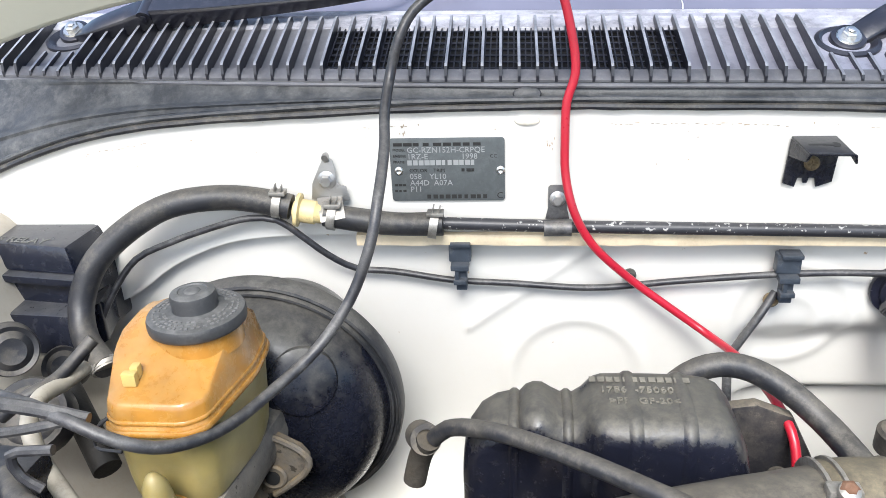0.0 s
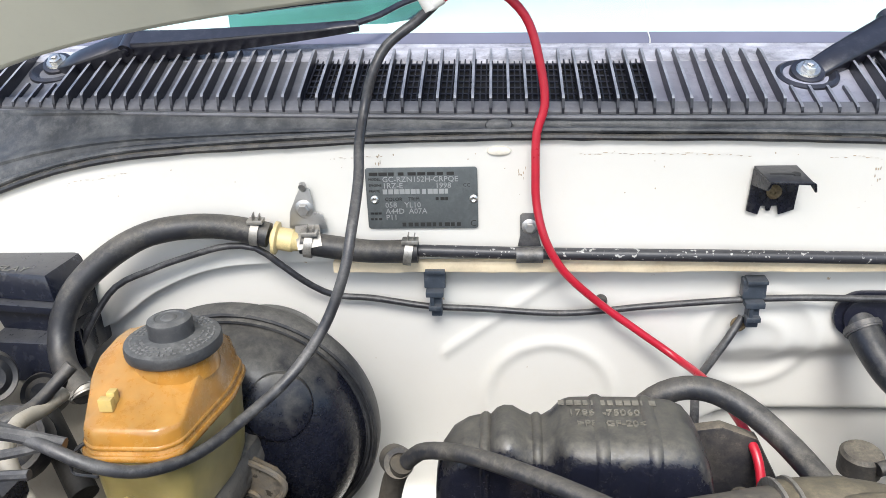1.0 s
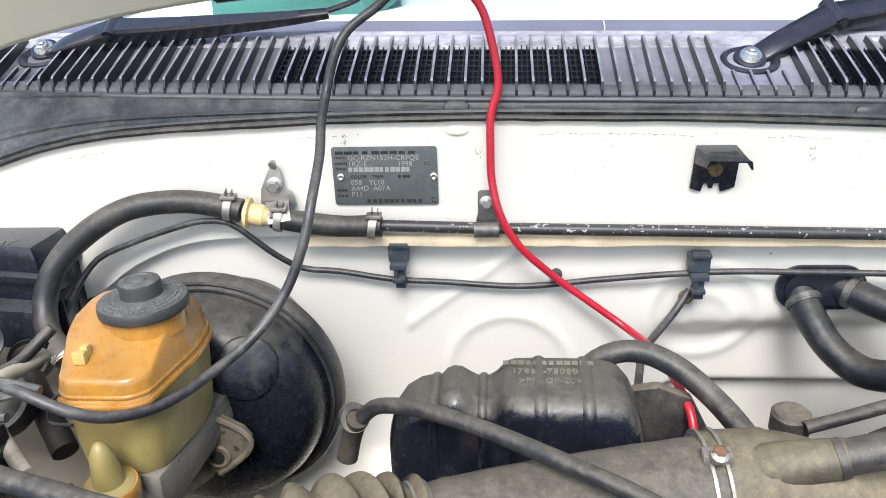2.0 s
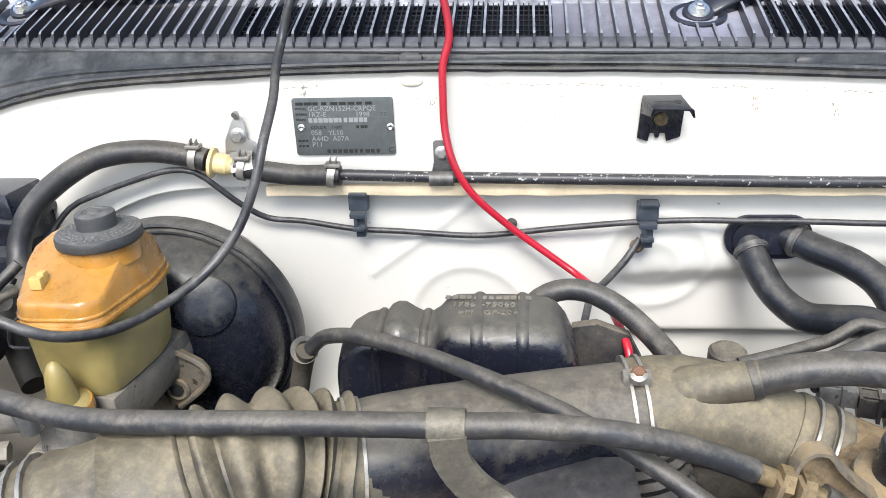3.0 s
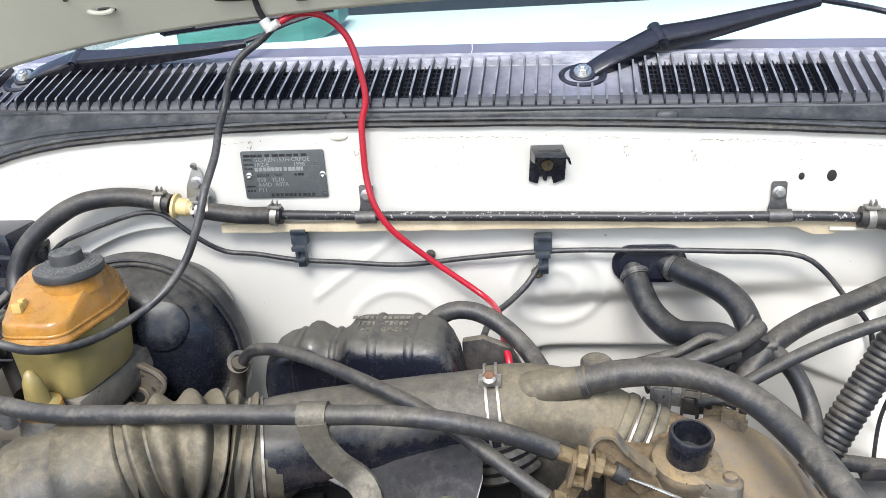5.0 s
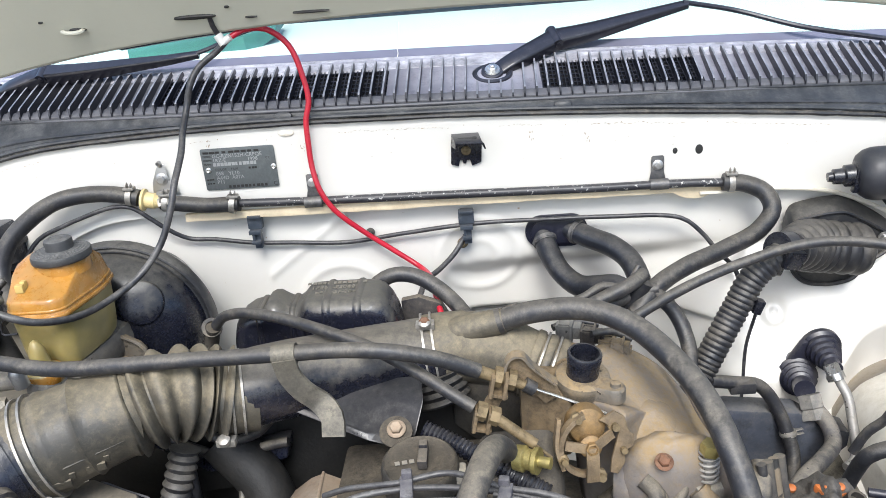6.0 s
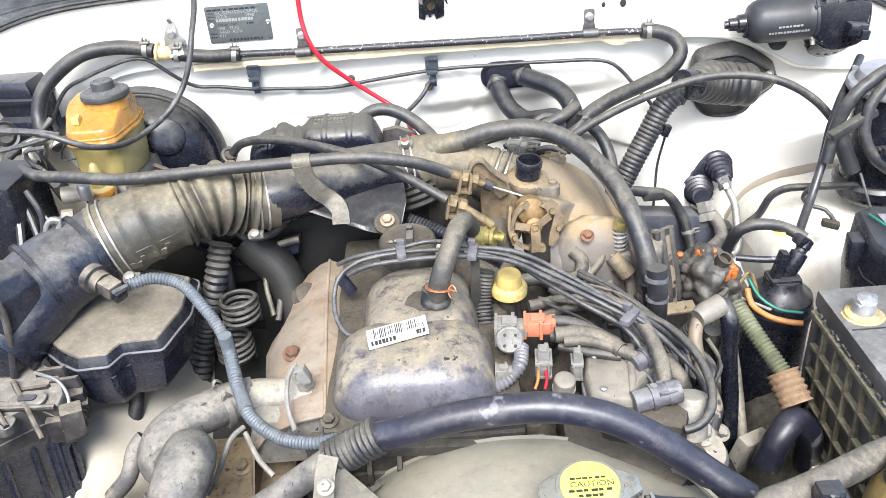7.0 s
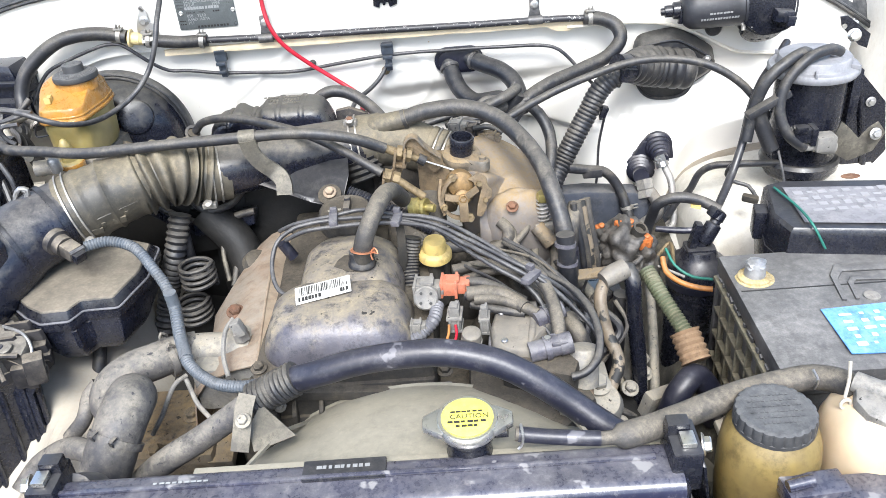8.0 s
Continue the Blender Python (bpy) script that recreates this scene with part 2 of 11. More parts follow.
BATTERY_RIB = material("dusty_battery_rib", (0.09, 0.085, 0.062), 0.7, vary=0.4, scale=30, dust=(0.25, 0.22, 0.15), amount=0.45, up=0.35, bump=0.3)
# grimy near-black metal; its sheets and fillers also stand in for deep shade
DARK = material("grimy_and_shade_black", (0.009, 0.009, 0.009), 0.6, 0.2, vary=0.4, dust=(0.045, 0.04, 0.034), amount=0.3, up=0.12, bump=0.4)
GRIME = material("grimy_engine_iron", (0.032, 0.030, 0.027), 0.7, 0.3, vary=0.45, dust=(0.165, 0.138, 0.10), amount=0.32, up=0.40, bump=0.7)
SHROUD = material("tan_dusty_shroud_plastic", (0.18, 0.168, 0.135), 0.55, vary=0.15, scale=5, dust=(0.31, 0.285, 0.22), amount=0.5, up=0.35, bump=0.1, pits=0.3)
TANK = material("scuffed_black_radiator_tank", (0.022, 0.024, 0.046), 0.22, vary=0.4, scale=9, dust=(0.36, 0.345, 0.34), amount=0.32, up=0.12, bump=0.15, coat=0.5, pits=0.3, speck=(0.22, 0.215, 0.22), speck_amount=0.42, speck_scale=30.0)
LIGHT_CAST = material("pale_cast_alloy", (0.29, 0.285, 0.28), 0.5, 0.45, vary=0.3, scale=18, dust=(0.37, 0.345, 0.29), amount=0.45, up=0.25, bump=0.4, pits=0.8, speck=(0.06, 0.055, 0.05), speck_amount=0.3, speck_scale=110.0)
CHIPPED = material("chipped_grey_pipe_paint", (0.15, 0.12, 0.085), 0.5, vary=0.4, scale=30, dust=(0.28, 0.25, 0.20), amount=0.4, up=0.1, speck=(0.02, 0.02, 0.02), speck_amount=0.95, speck_scale=45.0)
GREASE = material("greasy_taped_lump", (0.034, 0.032, 0.030), 0.45, vary=0.5, scale=40, dust=(0.145, 0.13, 0.11), amount=0.45, up=0.2, bump=0.9)
ALU_HOSE = material("dusty_silver_grey_hose", (0.05, 0.05, 0.056), 0.5, vary=0.3, scale=12, dust=(0.25, 0.226, 0.182), amount=0.52, up=0.35, bump=0.35, pits=1.0, speck=(0.03, 0.03, 0.035), speck_amount=0.3, speck_scale=120.0)
GROUND = material("pale_gravel_yard", (0.30, 0.29, 0.265), 0.9, vary=0.3, scale=1.5, bump=0.8, fine=40, speck=(0.03, 0.03, 0.03), speck_amount=0.75, speck_scale=34.0)
WING_PAINT = material("dusty_white_wing_paint", (0.74, 0.72, 0.67), 0.42, vary=0.06, scale=4, dust=(0.44, 0.375, 0.275), amount=0.32, up=0.16, bump=0.08, coat=0.2, pits=0.15)
HEAT_PANEL = material("dark_blue_grey_sheet", (0.045, 0.052, 0.07), 0.5, 0.2, vary=0.3, dust=(0.2, 0.185, 0.16), amount=0.3, up=0.3)
STRAP = material("dusty_brown_steel_strap", (0.075, 0.07, 0.06), 0.5, 0.3, vary=0.3, scale=20, dust=(0.27, 0.245, 0.19), amount=0.45, up=0.25, bump=0.3)
GREY_PLUG = material("scuffed_grey_boot_rubber", (0.062, 0.060, 0.078), 0.42, vary=0.3, scale=20, dust=(0.22, 0.215, 0.21), amount=0.5, up=0.3, bump=0.3)
CUFF = material("rust_brown_cuff_rubber", (0.17, 0.11, 0.065), 0.8, vary=0.3, scale=30, dust=(0.30, 0.21, 0.13), amount=0.5, up=0.15, bump=0.5)
LID_DUST = material("evenly_dusted_plastic", (0.035, 0.034, 0.034), 0.5, vary=0.15, scale=4, dust=(0.255, 0.235, 0.20), amount=0.40, up=0.72, bump=0.1, pits=0.2)
LID_TOP = material("even_tan_dust_on_plastic", (0.05, 0.047, 0.043), 0.55, vary=0.12, scale=5, dust=(0.235, 0.205, 0.158), amount=0.58, up=0.55, bump=0.06, pits=0.05)
LID_PALE = material("chalky_faded_plastic", (0.15, 0.155, 0.17), 0.45, vary=0.3, scale=16, dust=(0.30, 0.30, 0.31), amount=0.5, up=0.3, bump=0.2, pits=0.4)
LABEL_GREY = material("greyed_printed_label", (0.16, 0.16, 0.175), 0.65, vary=0.15, scale=20, dust=(0.38, 0.37, 0.36), amount=0.3, up=0.1, bump=0.1)
LABEL_PRINT = material("faded_label_print", (0.24, 0.24, 0.25), 0.65, vary=0.2, bump=0.0)
LEDGE = material("cream_rust_stained_paint", (0.60, 0.51, 0.36), 0.5, vary=0.15, scale=18, dust=(0.36, 0.23, 0.11), amount=0.30, up=0.1, bump=0.15, pits=0.4)
CLIP = material("blue_grey_clip_plastic", (0.04, 0.05, 0.066), 0.4, vary=0.3, scale=60, dust=(0.2, 0.2, 0.2), amount=0.2, up=0.2)
LID_BLACK = material("scuffed_blue_black_case", (0.010, 0.012, 0.022), 0.28, vary=0.3, dust=(0.24, 0.225, 0.20), amount=0.12, up=0.34, bump=0.3)
PRINT_DIM = material("dim_print", (0.24, 0.245, 0.245), 0.5, vary=0.2, bump=0.0)
GOLD = material("worn_gold_zinc", (0.24, 0.15, 0.06), 0.45, 0.45, vary=0.4, scale=50, dust=(0.19, 0.14, 0.085), amount=0.55, up=0.2, bump=0.4)
WING_TAN = material("tan_dusted_white_paint", (0.40, 0.375, 0.325), 0.5, vary=0.08, scale=5, dust=(0.36, 0.30, 0.22), amount=0.35, up=0.25, bump=0.1, pits=0.15)
PIPE_CREAM = material("dusty_cream_pipe_paint", (0.40, 0.37, 0.31), 0.5, vary=0.2, scale=20, dust=(0.32, 0.27, 0.2), amount=0.3, up=0.1, bump=0.1)
CLAMP = material("dull_clamp_wire", (0.31, 0.30, 0.28), 0.40, 0.6, vary=0.3, scale=40, dust=(0.30, 0.26, 0.2), amount=0.4, up=0.1, bump=0.1)
# pale base paints the sky reflected along the cowl's rear step
DRAIN = material("sky_pale_rear_step", (0.38, 0.38, 0.42), 0.35, vary=0.4, scale=30, dust=(0.05, 0.05, 0.06), amount=0.45, up=0.0, bump=0.1)
BRACKET = material("dark_zinc_bracket", (0.10, 0.10, 0.105), 0.45, 0.5, vary=0.3, scale=40, dust=(0.30, 0.28, 0.24), amount=0.35, up=0.2, bump=0.2)
CHIPS = material("brown_paint_chip", (0.36, 0.29, 0.21), 0.8, vary=0.4, scale=80, bump=0.2)
RUSTY_CAST = material("rust_tinged_tan_casting", (0.15, 0.115, 0.075), 0.65, 0.3, vary=0.45, scale=40, dust=(0.27, 0.19, 0.10), amount=0.5, up=0.3, bump=0.7, pits=1.0)
RELAY = material("glossy_navy_black_plastic", (0.007, 0.009, 0.018), 0.18, vary=0.3, scale=12, dust=(0.17, 0.17, 0.165), amount=0.10, up=0.28, bump=0.15, pits=0.5)
MOTOR = material("dull_grey_black_motor_paint", (0.024, 0.025, 0.031), 0.46, vary=0.25, scale=14, dust=(0.15, 0.15, 0.145), amount=0.10, up=0.12, bump=0.12, pits=0.4)
TAN_GREY = material("tan_grey_dusty_casting", (0.145, 0.136, 0.122), 0.55, 0.15, vary=0.25, scale=18, dust=(0.25, 0.222, 0.175), amount=0.5, up=0.3, bump=0.35, pits=0.6, speck=(0.05, 0.045, 0.04), speck_amount=0.2, speck_scale=110.0)
ARCH_DIRT = material("brown_stained_white_paint", (0.30, 0.27, 0.225), 0.5, vary=0.2, scale=9, dust=(0.23, 0.17, 0.10), amount=0.42, up=0.12, bump=0.1, pits=0.2)
ARCH_DUST = material("road_dusted_cream_paint", (0.66, 0.64, 0.58), 0.5, vary=0.10, scale=7, dust=(0.44, 0.39, 0.30), amount=0.34, up=0.30, bump=0.15, pits=0.3)
MOULDED_BLACK = material("scuffed_moulded_plastic", (0.008, 0.009, 0.016), 0.24, vary=0.3, scale=20, dust=(0.15, 0.14, 0.112), amount=0.05, up=0.58, bump=0.25, pits=0.55)
MOULD_WORDS = material("dusty_raised_letters", (0.15, 0.14, 0.115), 0.7, vary=0.3, scale=60, bump=0.2)
# near-white dashboard base also holds the bright reflection of the glass
DASH = material("pale_dashboard", (0.80, 0.84, 0.82), 0.6, vary=0.06, scale=6, bump=0.05)
DASH_VENT = material("grey_green_vent", (0.58, 0.66, 0.64), 0.6, vary=0.06, scale=6, bump=0.05)
DASH_TEAL = material("teal_reflection_block", (0.055, 0.17, 0.15), 0.5, vary=0.2, scale=9, bump=0.05)
# grey-lilac base imitates sky mirrored in the black glass border
FRIT = material("lilac_sheen_border", (0.15, 0.15, 0.20), 0.22, vary=0.1, scale=9, bump=0.0, coat=0.6)
COWL_LIP = material("grey_weathered_cowl_plastic", (0.10, 0.10, 0.11), 0.45, vary=0.3, scale=22, dust=(0.27, 0.27, 0.28), amount=0.3, up=0.12, bump=0.15, pits=0.3)


def glass(name, tint, rough=0.02):
    m = bpy.data.materials.new(name)
    m.use_nodes = True
    n, l = m.node_tree.nodes, m.node_tree.links
    out = n["Material Output"]
    n.remove(n["Principled BSDF"])
    clear, shine, both = n.new("ShaderNodeBsdfTransparent"), n.new("ShaderNodeBsdfGlossy"), n.new("ShaderNodeMixShader")
    clear.inputs[0].default_value = (*tint, 1)
    shine.inputs["Roughness"].default_value = rough
    both.inputs[0].default_value = 0.07
    l.new(clear.outputs[0], both.inputs[1])
    l.new(shine.outputs[0], both.inputs[2])
    l.new(both.outputs[0], out.inputs[0])
    return m


GLASS = glass("windscreen_glass", (0.90, 0.985, 0.965))


# ---- mesh helpers ----
BASE = {}


def thing(name, base, label, category, group="", kind=""):
    e = new(name)
    e.empty_display_size = 0.02
    e.location = base
    BASE[e.name] = Vector(base)
    return tagged(e, label, category, group, kind)


def part(name, bm, mat, parent=None, label="", smooth=True, sharp=40):
    """Links a bmesh in world places as one mesh object under a thing or a part."""
    base = BASE[parent.name] if parent else Vector()
    bmesh.ops.translate(bm, verts=bm.verts, vec=-base)
    bmesh.ops.recalc_face_normals(bm, faces=bm.faces)
    me = bpy.data.meshes.new(name)
    bm.to_mesh(me)
    bm.free()
    me.materials.append(mat)
    if smooth:
        me.shade_smooth()
        me.set_sharp_from_angle(angle=radians(sharp))
    ob = new(name, me)
    if parent:
        ob.parent = parent
    BASE[ob.name] = base
    if label:
        ob["label"] = label
    if name in ("print_row", "wording", "stamping", "maker_line", "embossing"):
        tagged(ob, label, kind="stuff")         # characters too small to pick apart
    return ob


def structure(name, bm, mat, label, smooth=True):
    return tagged(part(name, bm, mat, None, "", smooth), label, name.split("_")[0], "", "structure")


def joined(*bms):
    out = bmesh.new()
    for b in bms:
        me = bpy.data.meshes.new("tmp")
        b.to_mesh(me)
        b.free()
        out.from_mesh(me)
        bpy.data.meshes.remove(me)
    return out


def spline(pts, step=0.006):
    """Points along a smooth curve through pts."""
    p = [Vector(q) for q in pts]
    if len(p) == 2:
        k = max(2, int((p[1] - p[0]).length / step))
        return [p[0].lerp(p[1], i / k) for i in range(k + 1)]
    p = [p[0] * 2 - p[1]] + p + [p[-1] * 2 - p[-2]]
    out = []
    for a, b, c, d in zip(p, p[1:], p[2:], p[3:]):
        k = max(2, int((c - b).length / step))
        t0, t1, t2, t3 = 0.0, max(1e-4, (b - a).length) ** 0.5, 0, 0
        t2 = t1 + max(1e-4, (c - b).length) ** 0.5
        t3 = t2 + max(1e-4, (d - c).length) ** 0.5
        for i in range(k):
            t = t1 + (t2 - t1) * i / k
            a1 = a * ((t1 - t) / (t1 - t0)) + b * ((t - t0) / (t1 - t0))
            a2 = b * ((t2 - t) / (t2 - t1)) + c * ((t - t1) / (t2 - t1))
            a3 = c * ((t3 - t) / (t3 - t2)) + d * ((t - t2) / (t3 - t2))
            b1 = a1 * ((t2 - t) / (t2 - t0)) + a2 * ((t - t0) / (t2 - t0))
            b2 = a2 * ((t3 - t) / (t3 - t1)) + a3 * ((t - t1) / (t3 - t1))
            out.append(b1 * ((t2 - t) / (t2 - t1)) + b2 * ((t - t1) / (t2 - t1)))
    return out + [p[-2]]


def tube(pts, r, seg=14, step=0.006, rib=0.0, pitch=0.0, open_end=False, flat=1.0, wobble=0.0, peak=0.7):
    """A hose along pts. r: a radius, or a function of the way along (0 to 1). rib, pitch: corrugation."""
    if pitch:
        step = pitch / (4 if pitch < 0.014 else 10)
    c = spline(pts, step)
    n = len(c)
    bm = bmesh.new()
    rings, along, side = [], 0.0, None
    total = sum((b - a).length for a, b in zip(c, c[1:]))
    for i, q in enumerate(c):
        d = (c[min(i + 1, n - 1)] - c[max(i - 1, 0)]).normalized()
        if i:
            along += (q - c[i - 1]).length
        if side is None:
            side = d.orthogonal().normalized() if abs(d.z) > 0.95 else d.cross(Vector((0, 0, 1))).normalized()
        side = (side - d * side.dot(d)).normalized()
        up = side.cross(d)
        rad = r(along / total) if callable(r) else r
        if pitch:
            rad += rib * (0.5 + 0.5 * math.cos(2 * math.pi * along / pitch)) ** peak
        if wobble:
            rad *= 1 + wobble * noise.noise(q * 40)
        rings.append([bm.verts.new(q + (side * math.cos(a) * flat + up * math.sin(a)) * rad) for a in (2 * math.pi * k / seg for k in range(seg))])
    for a, b in zip(rings, rings[1:]):
        for k in range(seg):
            bm.faces.new((a[k], a[(k + 1) % seg], b[(k + 1) % seg], b[k]))
    if not open_end:
        bm.faces.new(rings[0])
        bm.faces.new(rings[-1])
    return bm


def turned(profile, at, axis=(0, 0, 1), seg=28, squash=1.0):
    """A turned shape: profile of (radius, height along the axis) from a base at 'at'."""
    z = Vector(axis).normalized()
    x = z.orthogonal().normalized() if abs(z.z) > 0.99 else z.cross(Vector((0, 0, 1))).normalized()
    y = z.cross(x)
    bm = bmesh.new()
    rings = []
    for r, h in profile:
        r = max(r, 0.0002)
        rings.append([bm.verts.new(Vector(at) + z * h + (x * math.cos(a) + y * math.sin(a) * squash) * r) for a in (2 * math.pi * k / seg for k in range(seg))])
    for a, b in zip(rings, rings[1:]):
        for k in range(seg):
            bm.faces.new((a[k], a[(k + 1) % seg], b[(k + 1) % seg], b[k]))
    bm.faces.new(rings[0])
    bm.faces.new(rings[-1])
    return bm


def box(at, size, bevel=0.002, turn=(0, 0, 0), taper=1.0, seg=2):
    """A bevelled block centred on 'at'; taper scales its top."""
    bm = bmesh.new()
    bmesh.ops.create_cube(bm, size=1)
    for v in bm.verts:
        if v.co.z > 0:
            v.co.x *= taper
            v.co.y *= taper
        v.co = Vector((v.co.x * size[0], v.co.y * size[1], v.co.z * size[2]))
    if bevel:
        bmesh.ops.bevel(bm, geom=bm.edges[:], offset=bevel, segments=seg, affect="EDGES", profile=0.6)
    bmesh.ops.transform(bm, matrix=pose(*at, *turn), verts=bm.verts)
    return bm


def prism(outline, push, bevel=0.0015):
    """A plate: an outline of places pushed along a vector."""
    bm = bmesh.new()
    push = Vector(push)
    a = [bm.verts.new(Vector(p)) for p in outline]
    b = [bm.verts.new(Vector(p) + push) for p in outline]
    k = len(a)
    bm.faces.new(a)
    bm.faces.new(b[::-1])
    for i in range(k):
        bm.faces.new((a[i], b[i], b[(i + 1) % k], a[(i + 1) % k]))
    bmesh.ops.recalc_face_normals(bm, faces=bm.faces)
    if bevel:
        bmesh.ops.bevel(bm, geom=bm.edges[:], offset=bevel, segments=2, affect="EDGES", profile=0.6)
    return bm


def loft(rings, caps=True):
    bm = bmesh.new()
    v = [[bm.verts.new(Vector(p)) for p in ring] for ring in rings]
    k = len(v[0])
    for a, b in zip(v, v[1:]):
        for i in range(k):
            bm.faces.new((a[i], a[(i + 1) % k], b[(i + 1) % k], b[i]))
    if caps:
        bm.faces.new(v[0])
        bm.faces.new(v[-1])
    return bm


def rounded(cx, cy, w, h, r, n=5):
    """A rounded rectangle as flat (u, v) pairs."""
    out = []
    r = min(r, w / 2 - 1e-4, h / 2 - 1e-4)
    for k, (sx, sy) in enumerate(((1, 1), (-1, 1), (-1, -1), (1, -1))):
        for i in range(n + 1):
            a = math.pi / 2 * (k + i / n)
            out.append((cx + sx * (w / 2 - r) + r * math.cos(a), cy + sy * (h / 2 - r) + r * math.sin(a)))
    return out


def ribbon(pts, width, thick, across):
    """A bent strap along pts, 'across' its width direction."""
    c = spline(pts, 0.006)
    across = Vector(across).normalized()
    rings = []
    for i, q in enumerate(c):
        d = (c[min(i + 1, len(c) - 1)] - c[max(i - 1, 0)]).normalized()
        a = (across - d * across.dot(d)).normalized()
        u = a.cross(d)
        rings.append([q + a * width / 2 * s + u * thick / 2 * w for s, w in ((1, 1), (-1, 1), (-1, -1), (1, -1))])
    return loft(rings)


def bolt_mesh(at, axis, size, washer=True):
    """A hexagon bolt head with a flange."""
    s = size
    head = turned([(0.5 * s, 0), (0.5 * s, 0.36 * s), (0.42 * s, 0.44 * s)], Vector(at) + Vector(axis).normalized() * 0.12 * s, axis, 6)
    if not washer:
        return head
    return joined(head, turned([(0.74 * s, 0), (0.74 * s, 0.07 * s), (0.6 * s, 0.16 * s)], at, axis, 20))


def band(at, axis, r, width, thick=0.0015, seg=28):
    """A thin clamp ring."""
    return turned([(r, -width / 2), (r + thick, -width / 2), (r + thick, width / 2), (r, width / 2)], at, axis, seg)


def letters(text, size, at, right, up, depth=0.0004, align="LEFT"):
    """Words in the built-in font, lying on the plane of 'right' and 'up'."""
    cu = bpy.data.curves.new("words", "FONT")
    cu.body, cu.size, cu.extrude, cu.align_x = text, size, depth, align
    cu.resolution_u = 2
    ob = bpy.data.objects.new("words", cu)
    scene.collection.objects.link(ob)
    me = ob.to_mesh()
    bm = bmesh.new()
    bm.from_mesh(me)
    ob.to_mesh_clear()
    bpy.data.objects.remove(ob)
    bpy.data.curves.remove(cu)
    r, u = Vector(right).normalized(), Vector(up).normalized()
    n = r.cross(u)
    m = Matrix(((r.x, u.x, n.x, at[0]), (r.y, u.y, n.y, at[1]), (r.z, u.z, n.z, at[2]), (0, 0, 0, 1)))
    bmesh.ops.transform(bm, matrix=m, verts=bm.verts)
    return bm


def bars(at, right, up, length, height, count, seed=1, depth=0.0006):
    """A row of plain bars standing in for writing that cannot be read."""
    rnd = random.Random(seed)
    r, u = Vector(right).normalized(), Vector(up).normalized()
    n = r.cross(u)
    out, x = [], 0.0
    for i in range(count):
        w = length / count * rnd.uniform(0.55, 0.9)
        o = Vector(at) + r * x
        out.append(prism([o, o + r * w, o + r * w + u * height, o + u * height], n * depth, 0))
        x += length / count
    return joined(*out)


def build_plug(owner, at, s, m, turn=-6):
    """A moulded connector: body, wider collar, narrower nose, ribs and wire boots."""
    c, r = Vector(at), Matrix.Rotation(math.radians(turn), 3, "Z")
    long = 0 if s[0] > s[2] else 2
    side = Vector((1, 0, 0)) if long == 0 else Vector((0, 0, 1))

    def bit(name, along, off, k, w):
        size = tuple(w * s[i] if i == long else k * s[i] for i in range(3))
        part(name, box(tuple(c + r @ (side * along * s[long] + Vector(off))), size, min(size) * 0.18, (0, 0, turn)), m, owner)

    bit("shell", -0.16, (0, 0, 0), 0.92, 0.66)
    bit("collar", 0.12, (0, 0, 0), 1.10, 0.12)
    bit("nose", 0.30, (0, 0, 0), 0.74, 0.40)
    bit("end_rim", -0.44, (0, 0, 0), 1.05, 0.10)
    for g in (-0.3, 0.3):
        bit("rib", -0.15, (0 if long == 0 else g * s[0], -0.5 * s[1] if long == 2 else g * s[1], 0.46 * s[2] if long == 0 else 0), 0.12, 0.6)
        bit("wire_boot", 0.52, (0 if long == 0 else g * 0.6 * s[0], g * 0.5 * s[1], 0), 0.26, 0.16)


def lump(at, size, seed=0, rough=0.25, detail=3):
    """An uneven rounded lump."""
    bm = bmesh.new()
    bmesh.ops.create_icosphere(bm, subdivisions=detail, radius=1.0)
    for v in bm.verts:
        n3 = v.co.normalized()
        k = 1 + rough * noise.noise(n3 * 1.8 + Vector((seed * 3.1, 0, 0))) + rough * 0.5 * noise.noise(n3 * 5 + Vector((0, seed * 1.7, 0)))
        v.co = Vector((n3.x * size[0], n3.y * size[1], n3.z * size[2])) * 0.5 * k + Vector(at)
    return bm


# ---- the large structure: ground and the car's engine bay ----
MID = 0.27                      # the car's centre line


def wall_top(x):
    """Height of the bulkhead's upper edge, which falls away at both sides."""
    if x < 0:
        return 1.137 - 0.12 * x * x - 0.8 * max(0.0, -x - 0.31) ** 2
    return 1.137 - 0.06 * x * x - 0.9 * max(0.0, x - 0.85) ** 2


def grille_front(x):
    """How far back the cowl's front edge lies: it bows towards the engine in the middle."""
    return 0.759 + (0.175 if x < 0.12 else 0.10) * (x - 0.12) ** 2


def grille_height(x):
    """Height of the cowl's front edge, a little lower on the battery's side."""
    return 1.159 - 0.022 * (x - 0.1) - 0.03 * (x - 0.15) ** 2


def make_ground():
    bm = bmesh.new()
    k, s = 40, 400.0
    vs = [[bm.verts.new((s * (i / k * 2 - 1) ** 3, s * (j / k * 2 - 1) ** 3, 0.0)) for i in range(k + 1)] for j in range(k + 1)]
    for j in range(k):
        for i in range(k):
            bm.faces.new((vs[j][i], vs[j][i + 1], vs[j + 1][i + 1], vs[j + 1][i]))
    structure("ground", bm, GROUND, "pale concrete yard under the car")


make_ground()

BEADS = [(0.30, 0.905, 0.062, 0.004), (0.30, 0.905, 0.028, 0.003), (0.085, 0.835, 0.070, 0.004), (0.727, 0.818, 0.010, 0.010), (0.685, 0.772, 0.006, 0.006)]


